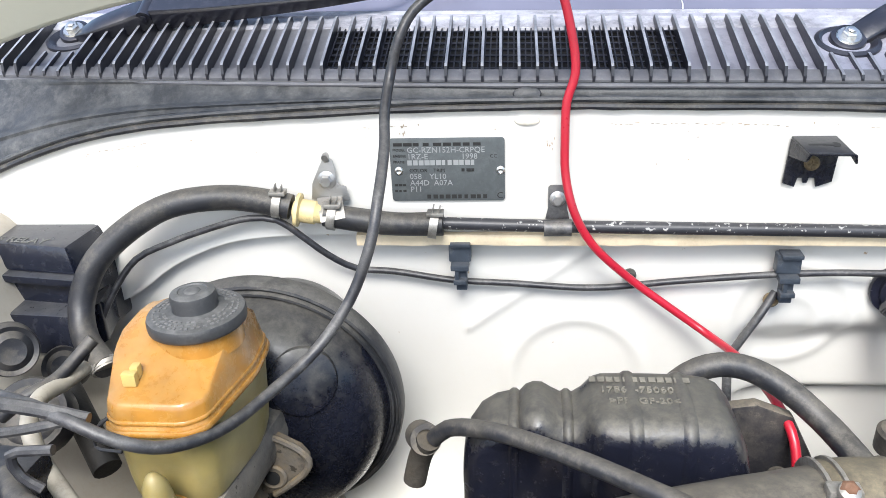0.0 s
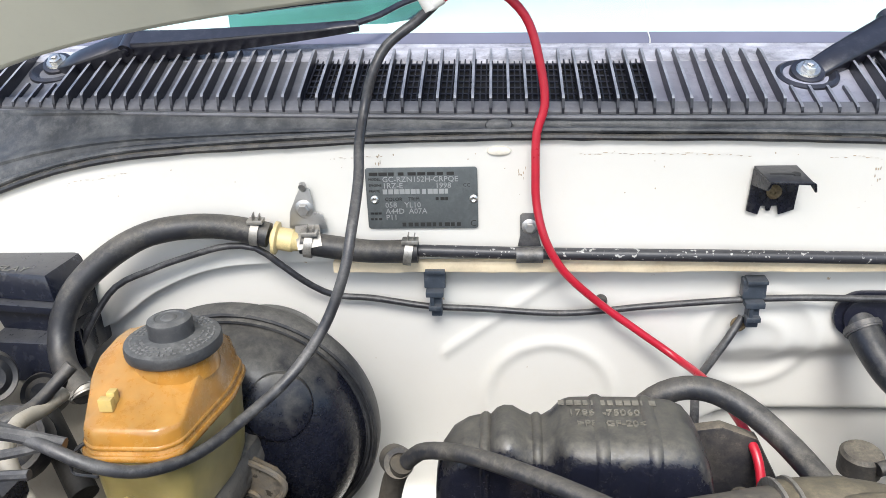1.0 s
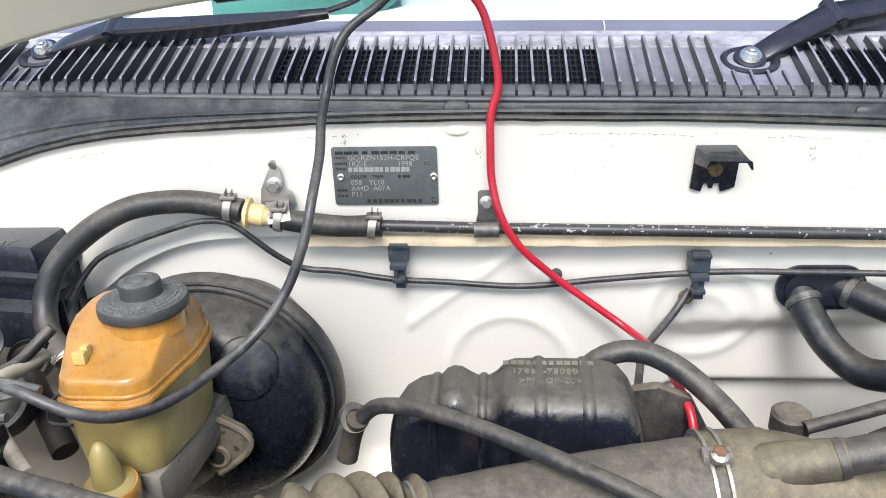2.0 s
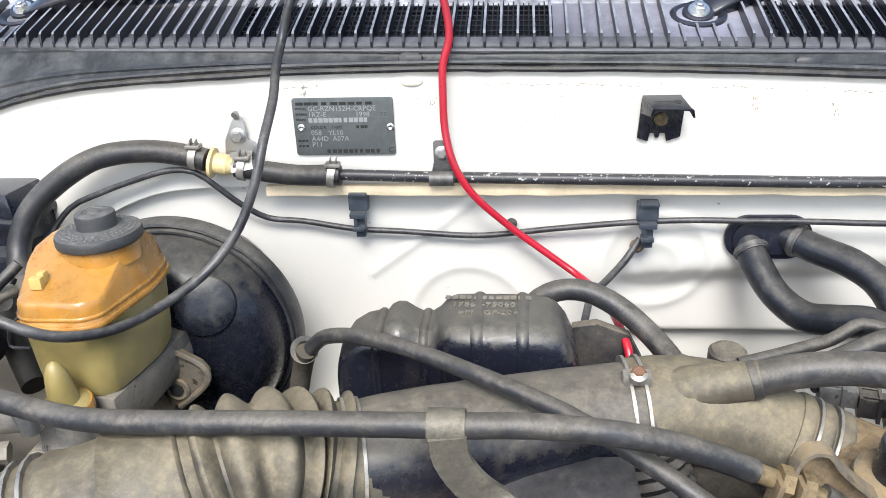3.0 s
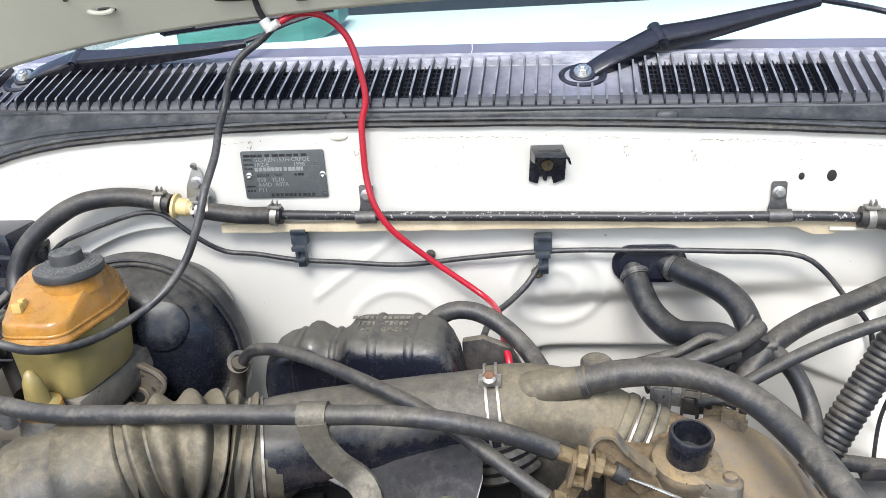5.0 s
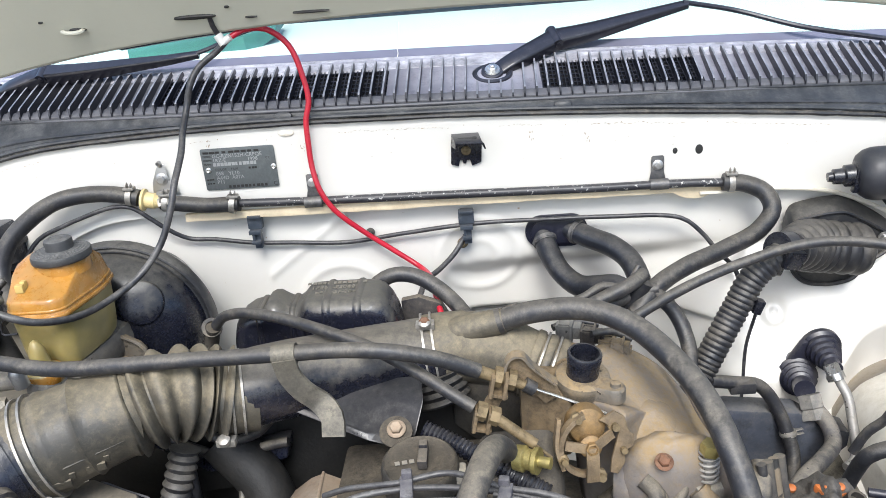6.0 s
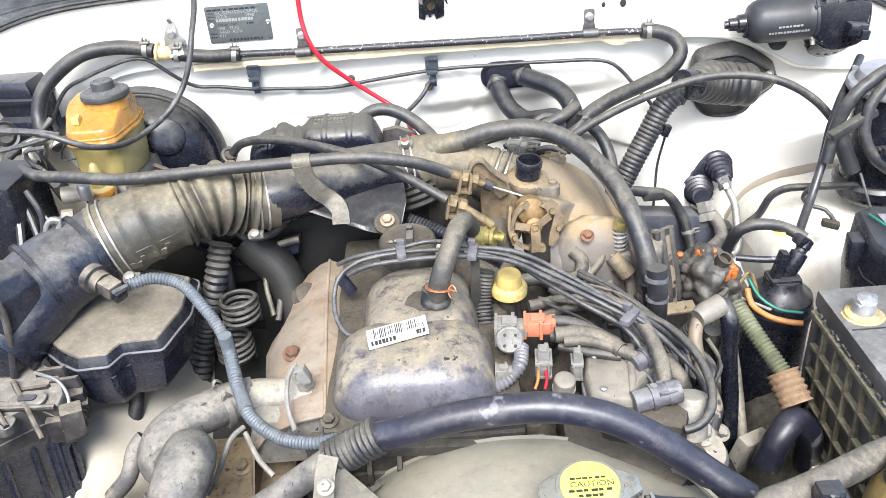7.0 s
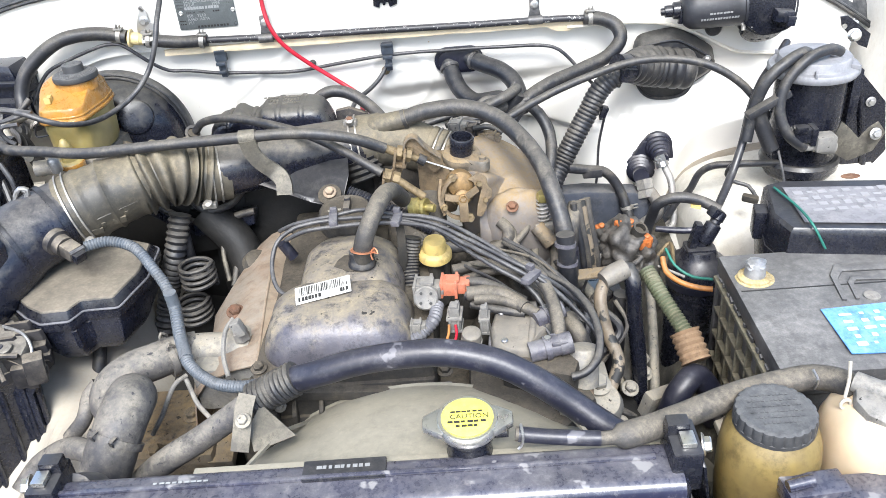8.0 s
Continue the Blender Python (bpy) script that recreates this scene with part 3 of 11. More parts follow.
def wall_lower_y(x, z):
    """The lower bulkhead's pressed surface: ring beads, a shelf and a bulge over the tunnel."""
    y = 0.770
    for cx, cz, r, h in BEADS:
        d = math.hypot(x - cx, z - cz)
        y -= 0.8 * h * math.exp(-((d - r) / 0.0075) ** 2)
    # diagonal bead
    t = (x - 0.02) * 0.6 - (z - 0.93) * 0.8
    if -0.03 < x < 0.10:
        y -= 0.003 * math.exp(-(t / 0.006) ** 2)
    # recess below and beside the heater pipes
    s = 1 / (1 + math.exp(-(x - 0.26) / 0.012)) * 1 / (1 + math.exp((x - 0.64) / 0.02))
    y += 0.028 * s / (1 + math.exp((z - 0.885 - 0.05 * max(0, x - 0.3)) / 0.006))
    y += 0.035 * s / (1 + math.exp((z - 0.800) / 0.0022))
    # toe board coming forward low down
    y -= 0.10 / (1 + math.exp((z - 0.70) / 0.02)) * (1 - max(s, 1 / (1 + math.exp(-(x - 0.50) / 0.02)) / (1 + math.exp((x - 0.88) / 0.02))))
    # right side leans forward below the heater intake, then swells into the wheel arch
    turn = 1 / (1 + math.exp(-(x - 0.825) / 0.014))
    foot = 0.735 + turn * (0.065 + 0.2 * (x - 0.9))
    y += 0.12 * turn * max(0.0, foot - z)
    y -= 0.75 * max(0.0, 0.905 - max(z, foot)) / (1 + math.exp(-(x - 0.60) / 0.025)) * max(0.0, min(1.0, (z - 0.5) / 0.1))
    y -= 0.42 * max(0.0, x - 0.86) ** 1.4 * max(0.0, min(1.0, (0.895 - z) / 0.06))
    return y


def make_bulkhead():
    bm = bmesh.new()
    x0, x1, z0, z1, nx, nz = -0.64, 1.16, 0.42, 1.06, 480, 190
    vs = [[bm.verts.new((x0 + (x1 - x0) * i / nx, wall_lower_y(x0 + (x1 - x0) * i / nx, z0 + (z1 - z0) * j / nz), z0 + (z1 - z0) * j / nz)) for i in range(nx + 1)] for j in range(nz + 1)]
    for j in range(nz):
        for i in range(nx):
            bm.faces.new((vs[j][i], vs[j][i + 1], vs[j + 1][i + 1], vs[j + 1][i]))
    back = box((MID, 0.92, 0.74), (1.8, 0.2, 0.66), 0)
    structure("wall_bulkhead", joined(bm, back), PAINT, "white painted steel bulkhead with pressed beads behind the engine")
    # upper panel, standing a little proud, with its stepped lower edge
    edge = [(-0.62, 0.90), (-0.40, 0.93), (-0.33, 0.975), (-0.27, 1.000), (-0.20, 1.008), (0.1, 1.006), (0.45, 1.000), (0.66, 0.996), (0.80, 0.985), (0.867, 0.961), (0.920, 0.932), (0.949, 0.919), (0.985, 0.914), (1.074, 0.907), (1.16, 0.903)]
    low = [(p.x, p.z) for p in spline([(x, 0, z) for x, z in edge], 0.02)]
    xs = [-0.62 + 1.78 * i / 60 for i in range(61)]
    outline = [(x, 0.754, z) for x, z in low] + [(x, 0.754, wall_top(x) + 0.004) for x in reversed(xs)]
    structure("wall_upper_panel", prism(outline, (0, 0.04, 0), 0), PAINT, "white painted upper bulkhead panel with chipped edge", smooth=False)
    # the folded lip along the step
    lip = [(x, 0.754 - 0.010 * max(0.0, min(1.0, (x + 0.40) / 0.12)) * max(0.0, min(1.0, (0.70 - x) / 0.05)) - 0.002, z) for x, z in low]
    top, bottom = [], []
    for k in range(81):
        x = -0.135 + 0.80 * k / 80
        wave = 0.0022 * noise.noise(Vector((x * 14, 0, 2))) + 0.0012 * noise.noise(Vector((x * 45, 0, 5)))
        tab = 0.011 * math.exp(-((x - 0.615) / 0.024) ** 4)
        top.append((x, 0.743, 1.013 - 0.012 * max(0.0, x - 0.35)))
        bottom.append((x, 0.7425, 1.0015 - 0.006 * max(0.0, x - 0.2) - tab + wave))
    structure("trim_ledge", prism(top + bottom[::-1], (0, 0.008, 0), 0.0008), LEDGE, "folded cream steel ledge with brown stains and a wavy edge")
    fold = [Vector(p) + Vector((0, 0.0, 0.001)) for p in lip if p[0] > 0.66]
    structure("trim_fold", tube(fold, 0.0032, 8), PAINT_DIRTY, "rounded folded edge of the white panel")


make_bulkhead()


def make_chips():
    """Scratches and rust chips in the white paint below the bonnet seal."""
    rnd = random.Random(31)
    out = []

    def fleck(x, z, w, h):
        ring = [(x + w * math.cos(a) * rnd.uniform(0.4, 1.0), 0.7538, z + h * math.sin(a) * rnd.uniform(0.4, 1.0)) for a in (2 * math.pi * i / 7 for i in range(7))]
        out.append(prism(ring, (0, -0.0003, 0), 0))

    for start, end in ((-0.40, -0.33), (-0.13, -0.08), (0.11, 0.20), (0.20, 0.27), (0.34, 0.40), (0.47, 0.60), (0.66, 0.80)):
        x = start
        while x < end:
            fleck(x, wall_top(x) - 0.0165 + 0.0025 * noise.noise(Vector((x * 40, 0, 0))) + rnd.uniform(-0.0008, 0.0008), rnd.uniform(0.0008, 0.0035), rnd.uniform(0.0002, 0.0006))
            x += rnd.uniform(0.002, 0.008)
    for k in range(34):
        x = rnd.uniform(-0.42, 0.85)
        fleck(x, wall_top(x) - 0.014 - 0.05 * rnd.random() ** 3, rnd.uniform(0.0004, 0.0012), rnd.uniform(0.0003, 0.0012))
    for x, d in ((0.385, 0.030), (0.463, 0.034), (-0.085, 0.016), (0.055, 0.034)):
        for k in range(6):
            fleck(x + rnd.uniform(-0.004, 0.004), wall_top(x) - d + rnd.uniform(-0.008, 0.004), rnd.uniform(0.0004, 0.001), rnd.uniform(0.001, 0.003))
    tagged(part("paint_chips", joined(*out), CHIPS), "fine brown scratches and chips in the white paint", "paint wear", "", "stuff")


make_chips()


def make_sides():
    # left wheel arch (car's right), white paint gone dusty
    prof = [(-0.60, 1.06), (-0.50, 1.03), (-0.47, 0.96), (-0.40, 0.82), (-0.30, 0.745), (-0.17, 0.70), (-0.105, 0.60), (-0.08, 0.40)]
    bm = bmesh.new()
    rows = []
    for j in range(73):
        y = -0.45 + 1.25 * j / 72
        swell = 0.05 * math.sin(max(0, min(1, (y + 0.3) / 0.9)) * math.pi)
        fall = max(0.0, min(1.0, (0.13 - y) / 0.12))
        rows.append([bm.verts.new((p.x + swell * (1.05 - p.z), y, p.z - 0.20 * fall * max(0.0, min(1.0, (-0.19 - p.x) / 0.07)) * max(0.0, min(1.0, (1.0 - p.z) / 0.2)))) for p in spline([(x, 0, z) for x, z in prof], 0.015)])
    for a, b in zip(rows, rows[1:]):
        for i in range(len(a) - 1):
            bm.faces.new((a[i], a[i + 1], b[i + 1], b[i]))
    outer = box((-0.68, 0.17, 0.78), (0.14, 1.3, 0.55), 0.01)
    structure("wall_wing_driver", joined(bm, outer), WING_TAN, "dusty white inner wing beside the air cleaner")
    # right wheel arch: rounded top and a flat shelf for battery and fuse box
    prof = [(0.70, 0.40), (0.73, 0.52), (0.78, 0.60), (0.88, 0.655), (1.00, 0.675), (1.10, 0.69), (1.17, 0.76), (1.19, 0.95), (1.20, 1.03), (1.28, 1.06)]
    bm = bmesh.new()
    rows = []
    for j in range(31):
        y = -0.45 + 1.24 * j / 30
        lift = 0.060 * max(0, min(1, (y - 0.35) / 0.25)) ** 1.3
        row = []
        for p in spline([(x, 0, z) for x, z in prof], 0.03):
            w = max(0, min(1, (p.z - 0.45) / 0.2)) * max(0, min(1, (0.95 - p.z) / 0.2))
            row.append(bm.verts.new((p.x - lift * 0.3 * w, y, p.z + lift * w)))
        rows.append(row)
    for a, b in zip(rows, rows[1:]):
        for i in range(len(a) - 1):
            bm.faces.new((a[i], a[i + 1], b[i + 1], b[i]))
    outer = box((1.31, 0.17, 0.78), (0.14, 1.3, 0.55), 0.01)
    structure("wall_wing_passenger", joined(bm, outer), WING_PAINT, "white painted inner wing with a rounded shelf")
    # dusty top of the wheel arch where it meets the bulkhead
    back = [(0.806, 0.680), (0.826, 0.702), (0.850, 0.718), (0.873, 0.730), (0.909, 0.744), (0.963, 0.755), (1.010, 0.762), (1.160, 0.775)]
    edge = [(0.798, 0.684), (0.810, 0.712), (0.826, 0.736), (0.846, 0.749), (0.876, 0.761), (0.919, 0.767), (0.960, 0.773), (1.150, 0.782)]
    front = [(0.800, 0.690), (0.806, 0.720), (0.815, 0.736), (0.830, 0.745), (0.872, 0.747), (0.919, 0.745), (0.986, 0.739), (1.110, 0.732)]

    def arch_row(a, ya, b, yb, f, drop=0.0):
        row = spline([Vector((p[0], ya, p[1])).lerp(Vector((q[0], yb, q[1])), f) + Vector((0, 0, drop)) for p, q in zip(a, b)], 0.012)
        row = [row[int(k * (len(row) - 1) / 32)] for k in range(33)]
        return [row[0] + Vector((0.004, 0.0, -0.20)), row[0] + Vector((-0.004, 0.0, -0.06))] + row

    def sheet(rows):
        bm = bmesh.new()
        vs = [[bm.verts.new(p) for p in row] for row in rows]
        for a, b in zip(vs, vs[1:]):
            for i in range(len(a) - 1):
                bm.faces.new((a[i], a[i + 1], b[i + 1], b[i]))
        return bm

    band_rows = [[p + Vector((0, 0.05, 0.004)) for p in arch_row(back, 0.690, edge, 0.622, 0)]] + [arch_row(back, 0.690, edge, 0.622, f, -0.007 * math.sin(f * math.pi)) for f in (0.0, 0.2, 0.4, 0.6, 0.8, 1.0)]
    structure("trim_arch_fillet", sheet(band_rows), ARCH_DIRT, "brown-stained hollow seam where the wheel arch meets the bulkhead")
    top_rows = [arch_row(edge, 0.622, front, 0.420, f, 0.012 * math.sin(f * math.pi)) for f in (0.0, 0.05, 0.12, 0.25, 0.42, 0.6, 0.8, 1.0)]
    top_rows.append([p + Vector((0.0, -0.03, -0.05)) for p in top_rows[-1]])
    top_rows.append([p + Vector((0.0, -0.06, -0.16)) for p in top_rows[-1]])
    structure("wall_arch_top", sheet(top_rows), ARCH_DUST, "dusty cream top of the wheel arch")
    # front cross panel and bay bottom
    structure("wall_front_panel", joined(box((MID, -0.38, 0.70), (1.7, 0.05, 0.30), 0.012), box((MID, -0.33, 0.845), (1.7, 0.10, 0.02), 0.006)), PAINT_DIRTY, "white front cross panel behind the grille opening")
    # dark sheet added to block ground light and blacken the gaps above
    structure("floor_undertray", box((MID, 0.2, 0.30), (1.7, 1.3, 0.03), 0.01), DARK, "dark sheet added to shade the bay bottom")
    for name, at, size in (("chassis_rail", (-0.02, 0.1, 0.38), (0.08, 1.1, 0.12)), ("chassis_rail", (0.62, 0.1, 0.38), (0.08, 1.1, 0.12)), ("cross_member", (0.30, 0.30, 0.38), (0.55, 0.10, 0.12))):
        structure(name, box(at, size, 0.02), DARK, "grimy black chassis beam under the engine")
    # lower inner wing skin on the battery's side, grey with road dirt
    bm = bmesh.new()
    rows = []
    for j in range(24):
        y = -0.30 + 1.0 * j / 23
        lift = 0.060 * max(0, min(1, (y - 0.35) / 0.25)) ** 1.3
        row = []
        for x, z in ((0.64, 0.33), (0.69, 0.42), (0.722, 0.52), (0.752, 0.575), (0.785, 0.607), (0.806, 0.620)):
            w = max(0, min(1, (z - 0.45) / 0.2))
            row.append(bm.verts.new((x - 0.012 - 0.3 * lift * w + 0.004 * noise.noise(Vector((x * 9, y * 9, z * 9))), y, z + 0.004 + lift * w)))
        rows.append(row)
    for a, b in zip(rows, rows[1:]):
        for i in range(5):
            bm.faces.new((a[i], a[i + 1], b[i + 1], b[i]))
    structure("wall_apron", bm, STRAP, "road-dirty grey apron low beside the battery")
    rear = [(x, 0.575, z) for x, z in ((0.587, 0.735), (0.635, 0.736), (0.728, 0.726), (0.760, 0.705), (0.800, 0.690), (0.830, 0.640), (0.843, 0.519), (0.596, 0.543))]
    structure("trim_heat_panel", prism(rear, (0, 0.04, 0), 0.006), HEAT_PANEL, "dark blue-grey sheet panel low before the bulkhead")


make_sides()


def make_bonnet():
    """The raised bonnet overhead, hinged behind, its arched rear edge over the windscreen."""
    bm = bmesh.new()
    rows = []
    for j in range(26):
        v = j / 25
        row = []
        for i in range(41):
            u = -1 + i / 20
            x = MID + 0.78 * u
            y = 0.72 - 0.80 * v + 0.10 * u * u
            z = 1.300 - 0.075 * u * u - 0.02 * abs(u) ** 6 + 1.02 * v - 0.15 * v * v
            row.append(bm.verts.new((x, y, z)))
        rows.append(row)
    for a, b in zip(rows, rows[1:]):
        for i in range(40):
            bm.faces.new((a[i], a[i + 1], b[i + 1], b[i]))
    bmesh.ops.recalc_face_normals(bm, faces=bm.faces)
    bmesh.ops.solidify(bm, geom=bm.faces[:], thickness=0.018)
    b = thing("bonnet", (MID, 0.72, 1.30), "raised pale bonnet seen from underneath, propped open", "bonnet")
    part("panel", bm, HOOD_PAINT, b)
    edge = [(MID + 0.78 * u, 0.715 + 0.10 * u * u, 1.296 - 0.075 * u * u - 0.02 * abs(u) ** 6) for u in (k / 10 - 1 for k in range(21))]
    part("rear_edge", tube(edge, 0.011, 10), HOOD_PAINT, b)
    for x, y, z, s, flat in ((-0.054, 0.714, 1.298, 0.028, 0.11), (-0.221, 0.728, 1.292, 0.012, 0.26), (-0.265, 0.719, 1.306, 0.0032, 0.4), (-0.007, 0.705, 1.309, 0.0032, 0.4), (0.020, 0.717, 1.293, 0.008, 0.12), (0.101, 0.713, 1.294, 0.024, 0.05)):
        part("drain_hole", turned([(s, -0.002), (s, 0.001), (s * 0.9, 0.0015)], tuple(Vector((x, y, z)) + (Vector((0.319, -0.4, 1.414)) - Vector((x, y, z))).normalized() * 0.013), (0, -0.75, -0.66), 24, flat), INK, b)
    part("hole_lip", tube([(-0.221 + 0.015 * math.cos(a), 0.712, 1.2945 + 0.0045 * math.sin(a)) for a in (math.pi + k * math.pi / 10 for k in range(11))], 0.003, 8), HOOD_PAINT, b)
    part("inner_fold", tube([(MID + 0.78 * u, 0.700 + 0.10 * u * u, 1.312 - 0.075 * u * u - 0.02 * abs(u) ** 6) for u in (k / 10 - 1 for k in range(21))], 0.006, 8), HOOD_PAINT, b)


make_bonnet()


GRILLE_DEPTH, GRILLE_RISE = 0.125, 0.036       # from the cowl's front edge to the foot of the glass


def on_cowl(x, back, up=0.0):
    """A place on the cowl's sloping plane, 'back' metres behind its front edge."""
    return Vector((x, grille_front(x) + back, grille_height(x) + GRILLE_RISE * back / GRILLE_DEPTH + up))


def on_glass(x, back, up=0.0):
    """A place on the windscreen, 'back' metres behind its foot."""
    return on_cowl(x, GRILLE_DEPTH, up) + Vector((0, back, 0.62 * back))


def strip(rows):
    """A sheet through rows of places."""
    bm = bmesh.new()
    vs = [[bm.verts.new(p) for p in row] for row in rows]
    for a, b in zip(vs, vs[1:]):
        for i in range(len(a) - 1):
            bm.faces.new((a[i], a[i + 1], b[i + 1], b[i]))
    return bm


def make_screen():
    w = thing("windscreen", (MID, 0.95, 1.19), "tinted windscreen reflecting sky, with a sheen-coloured lower border", "windscreen")
    xs = [MID + 0.92 * (k / 27 - 1) for k in range(55)]

    def sheet(a, b):
        bm = strip([[on_glass(x, f) for x in xs] for f in (a, b)])
        bmesh.ops.recalc_face_normals(bm, faces=bm.faces)
        bmesh.ops.solidify(bm, geom=bm.faces[:], thickness=0.005)
        return bm

    part("border", sheet(-0.006, 0.022), FRIT, w, "black ceramic border, sky reflection put in its grey-lilac colour")
    pane = part("pane", sheet(0.023, 0.62), GLASS, w)
    pane.visible_shadow = False
    part("lower_moulding", tube([on_glass(x, -0.005, 0.003) for x in xs[::3]], 0.0035, 8), COWL_TRAY, w)
    part("border_line", tube([on_glass(x, 0.0035, 0.002) for x in xs[::3]], 0.0009, 6), INK, w)
    part("crack", tube([on_glass(x, f, 0.001) for x, f in ((0.190, 0.002), (0.1915, 0.012), (0.190, 0.024), (0.192, 0.04), (0.191, 0.075))], 0.0007, 5), WHITE_LABEL, w, "fine pale crack")
    d = thing("dashboard", (MID, 1.25, 1.1), "pale dashboard top, glass reflection put in its near-white", "dashboard")
    part("top", joined(box((MID, 1.29, 1.13), (1.6, 0.56, 0.10), 0.02), box((MID, 1.10, 1.160), (1.5, 0.10, 0.03), 0.008)), DASH, d)
    for k in range(26):
        part("vent_slot", prism([(MID - 0.34 + 0.031 * k, 1.105, 1.1765), (MID - 0.313 + 0.031 * k, 1.105, 1.1765), (MID - 0.311 + 0.031 * k, 1.128, 1.1765), (MID - 0.338 + 0.031 * k, 1.128, 1.1765)], (0, 0, 0.0025), 0.001), DASH_VENT, d)
    # teal block added for the darker patch reflected in the glass
    hood = [(-0.36, 1.20), (-0.13, 1.20), (-0.08, 1.26), (-0.10, 1.42), (-0.38, 1.42)]
    part("teal_block", loft([[(x, y, z + (0.03 if y > 1.2 else 0.0)) for x, y in hood] for z in (1.165, 1.212)] + [[(x * 0.9 - 0.025, y * 0.9 + 0.13, 1.246 + (0.02 if y > 1.2 else 0)) for x, y in hood]]), DASH_TEAL, d, "added teal block for the dark patch reflected in the glass")
    # cabin shell, so that no daylight shows under the glass
    structure("wall_cabin", joined(box((MID, 1.7, 0.85), (1.6, 0.06, 0.9), 0.01), box((MID, 1.75, 1.75), (1.6, 0.9, 0.04), 0.01)), DARK, "dark cabin behind the dashboard")


make_screen()


def make_cowl():
    c = thing("cowl_grille", (MID, 0.85, 1.15), "weathered black plastic cowl grille with upright fins below the windscreen", "cowl grille")
    xs = [MID + 0.96 * (k / 48 - 1) for k in range(97)]
    meshes = ((-0.165, 0.180), (0.405, 0.640))
    part("front_lip", strip([[on_cowl(x, b, u) for x in xs] for b, u in ((0.001, -0.010), (0.0, 0.0), (0.002, 0.002), (0.012, 0.0035), (0.014, 0.001), (0.014, -0.006))]), COWL_LIP, c, "grey weathered front lip")
    # black sheet stands in for the shade beneath the mesh holes
    part("well", strip([[on_cowl(x, b, u) for x in xs] for b, u in ((0.013, -0.010), (0.095, -0.010), (0.096, 0.0))]), DARK, c, "black sheet for the shade under the mesh")
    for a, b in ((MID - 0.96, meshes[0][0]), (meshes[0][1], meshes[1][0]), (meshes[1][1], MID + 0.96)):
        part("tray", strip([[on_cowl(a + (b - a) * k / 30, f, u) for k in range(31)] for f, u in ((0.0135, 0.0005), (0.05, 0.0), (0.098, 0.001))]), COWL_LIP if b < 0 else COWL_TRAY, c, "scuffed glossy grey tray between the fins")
    part("rear_step", strip([[on_cowl(x, f, u) for x in xs] for f, u in ((0.094, -0.002), (0.096, 0.002), (0.116, 0.002), (0.119, 0.005), (0.126, 0.005))]), DRAIN, c, "pale scuffed rear step, sky reflection put in its colour")

    prof = [(0.000, -0.002), (-0.001, 0.004), (0.001, 0.0125), (0.004, 0.0150), (0.060, 0.0300), (0.098, 0.0395), (0.106, 0.040), (0.110, 0.0340), (0.095, 0.0255), (0.014, 0.0015)]

    def fin(cut=1.0):
        """One upright fin, its front foot at the origin, running back; cut shortens it."""
        return prism([(-0.0013, y * cut, z if cut == 1.0 else z * cut) for y, z in prof], (0.0026, 0, 0), 0)

    first = {}
    x = MID - 0.95
    rnd = random.Random(4)
    while x < MID + 0.95:
        short = min(abs(x - 0.335), abs(x + 0.463)) < 0.030
        key = 0.40 if short else 1.0
        p = on_cowl(x, 0.0)
        lean = max(-5.0, min(5.0, (x - 0.15) * -6))
        m = Matrix.Translation(p) @ pose(0, 0, 0, 0, rnd.uniform(-1.5, 1.5), lean)
        if key not in first:
            bm = fin(key)
            bmesh.ops.transform(bm, matrix=m, verts=bm.verts)
            o = part("fin", bm, COWL, c, smooth=False)
            # upward faces take the painted glint colour
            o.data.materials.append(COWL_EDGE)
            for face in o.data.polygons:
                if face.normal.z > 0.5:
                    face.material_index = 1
            first[key] = (o, m.inverted())
        else:
            o = new("fin", first[key][0].data)
            o.parent = c
            base = Matrix.Translation(BASE[c.name])
            o.matrix_local = base.inverted() @ m @ first[key][1] @ base
        x += 0.0168
    # fine cross bars of the open mesh sections over the black sheet
    for a, b in meshes:
        out = []
        k = int((b - a) / 0.02)
        for j in range(7):
            f = 0.018 + 0.0118 * j
            rows = [[on_cowl(a + (b - a) * i / k, f + e, 0.001) for i in range(k + 1)] for e in (0.0, 0.0024)]
            out.append(strip(rows))
        for i in range(int((b - a) / 0.0056)):
            x = a + 0.0056 * i
            out.append(strip([[on_cowl(x, 0.014, 0.0014), on_cowl(x + 0.0013, 0.014, 0.0014)], [on_cowl(x, 0.097, 0.0014), on_cowl(x + 0.0013, 0.097, 0.0014)]]))
        bm = joined(*out)
        bmesh.ops.recalc_face_normals(bm, faces=bm.faces)
        bmesh.ops.solidify(bm, geom=bm.faces[:], thickness=0.0015)
        tagged(part("mesh_lattice", bm, COWL, c, smooth=False), "fine black mesh bars", kind="stuff")
    # moulded bowls round the wiper spindles
    for x, b in ((0.335, 0.068), (-0.463, 0.077)):
        part("spindle_bowl", turned([(0.030, -0.006), (0.030, 0.002), (0.026, 0.004), (0.021, 0.000), (0.016, -0.004)], on_cowl(x, b), (0, -0.28, 1), 28), COWL, c, "scuffed bowl round the wiper spindle")
    # front apron of the cowl and the bonnet seal below it
    s = thing("bonnet_seal", (MID, 0.77, 1.13), "weathered grey-black rubber bonnet seal along the bulkhead edge", "rubber seal")
    rows = []
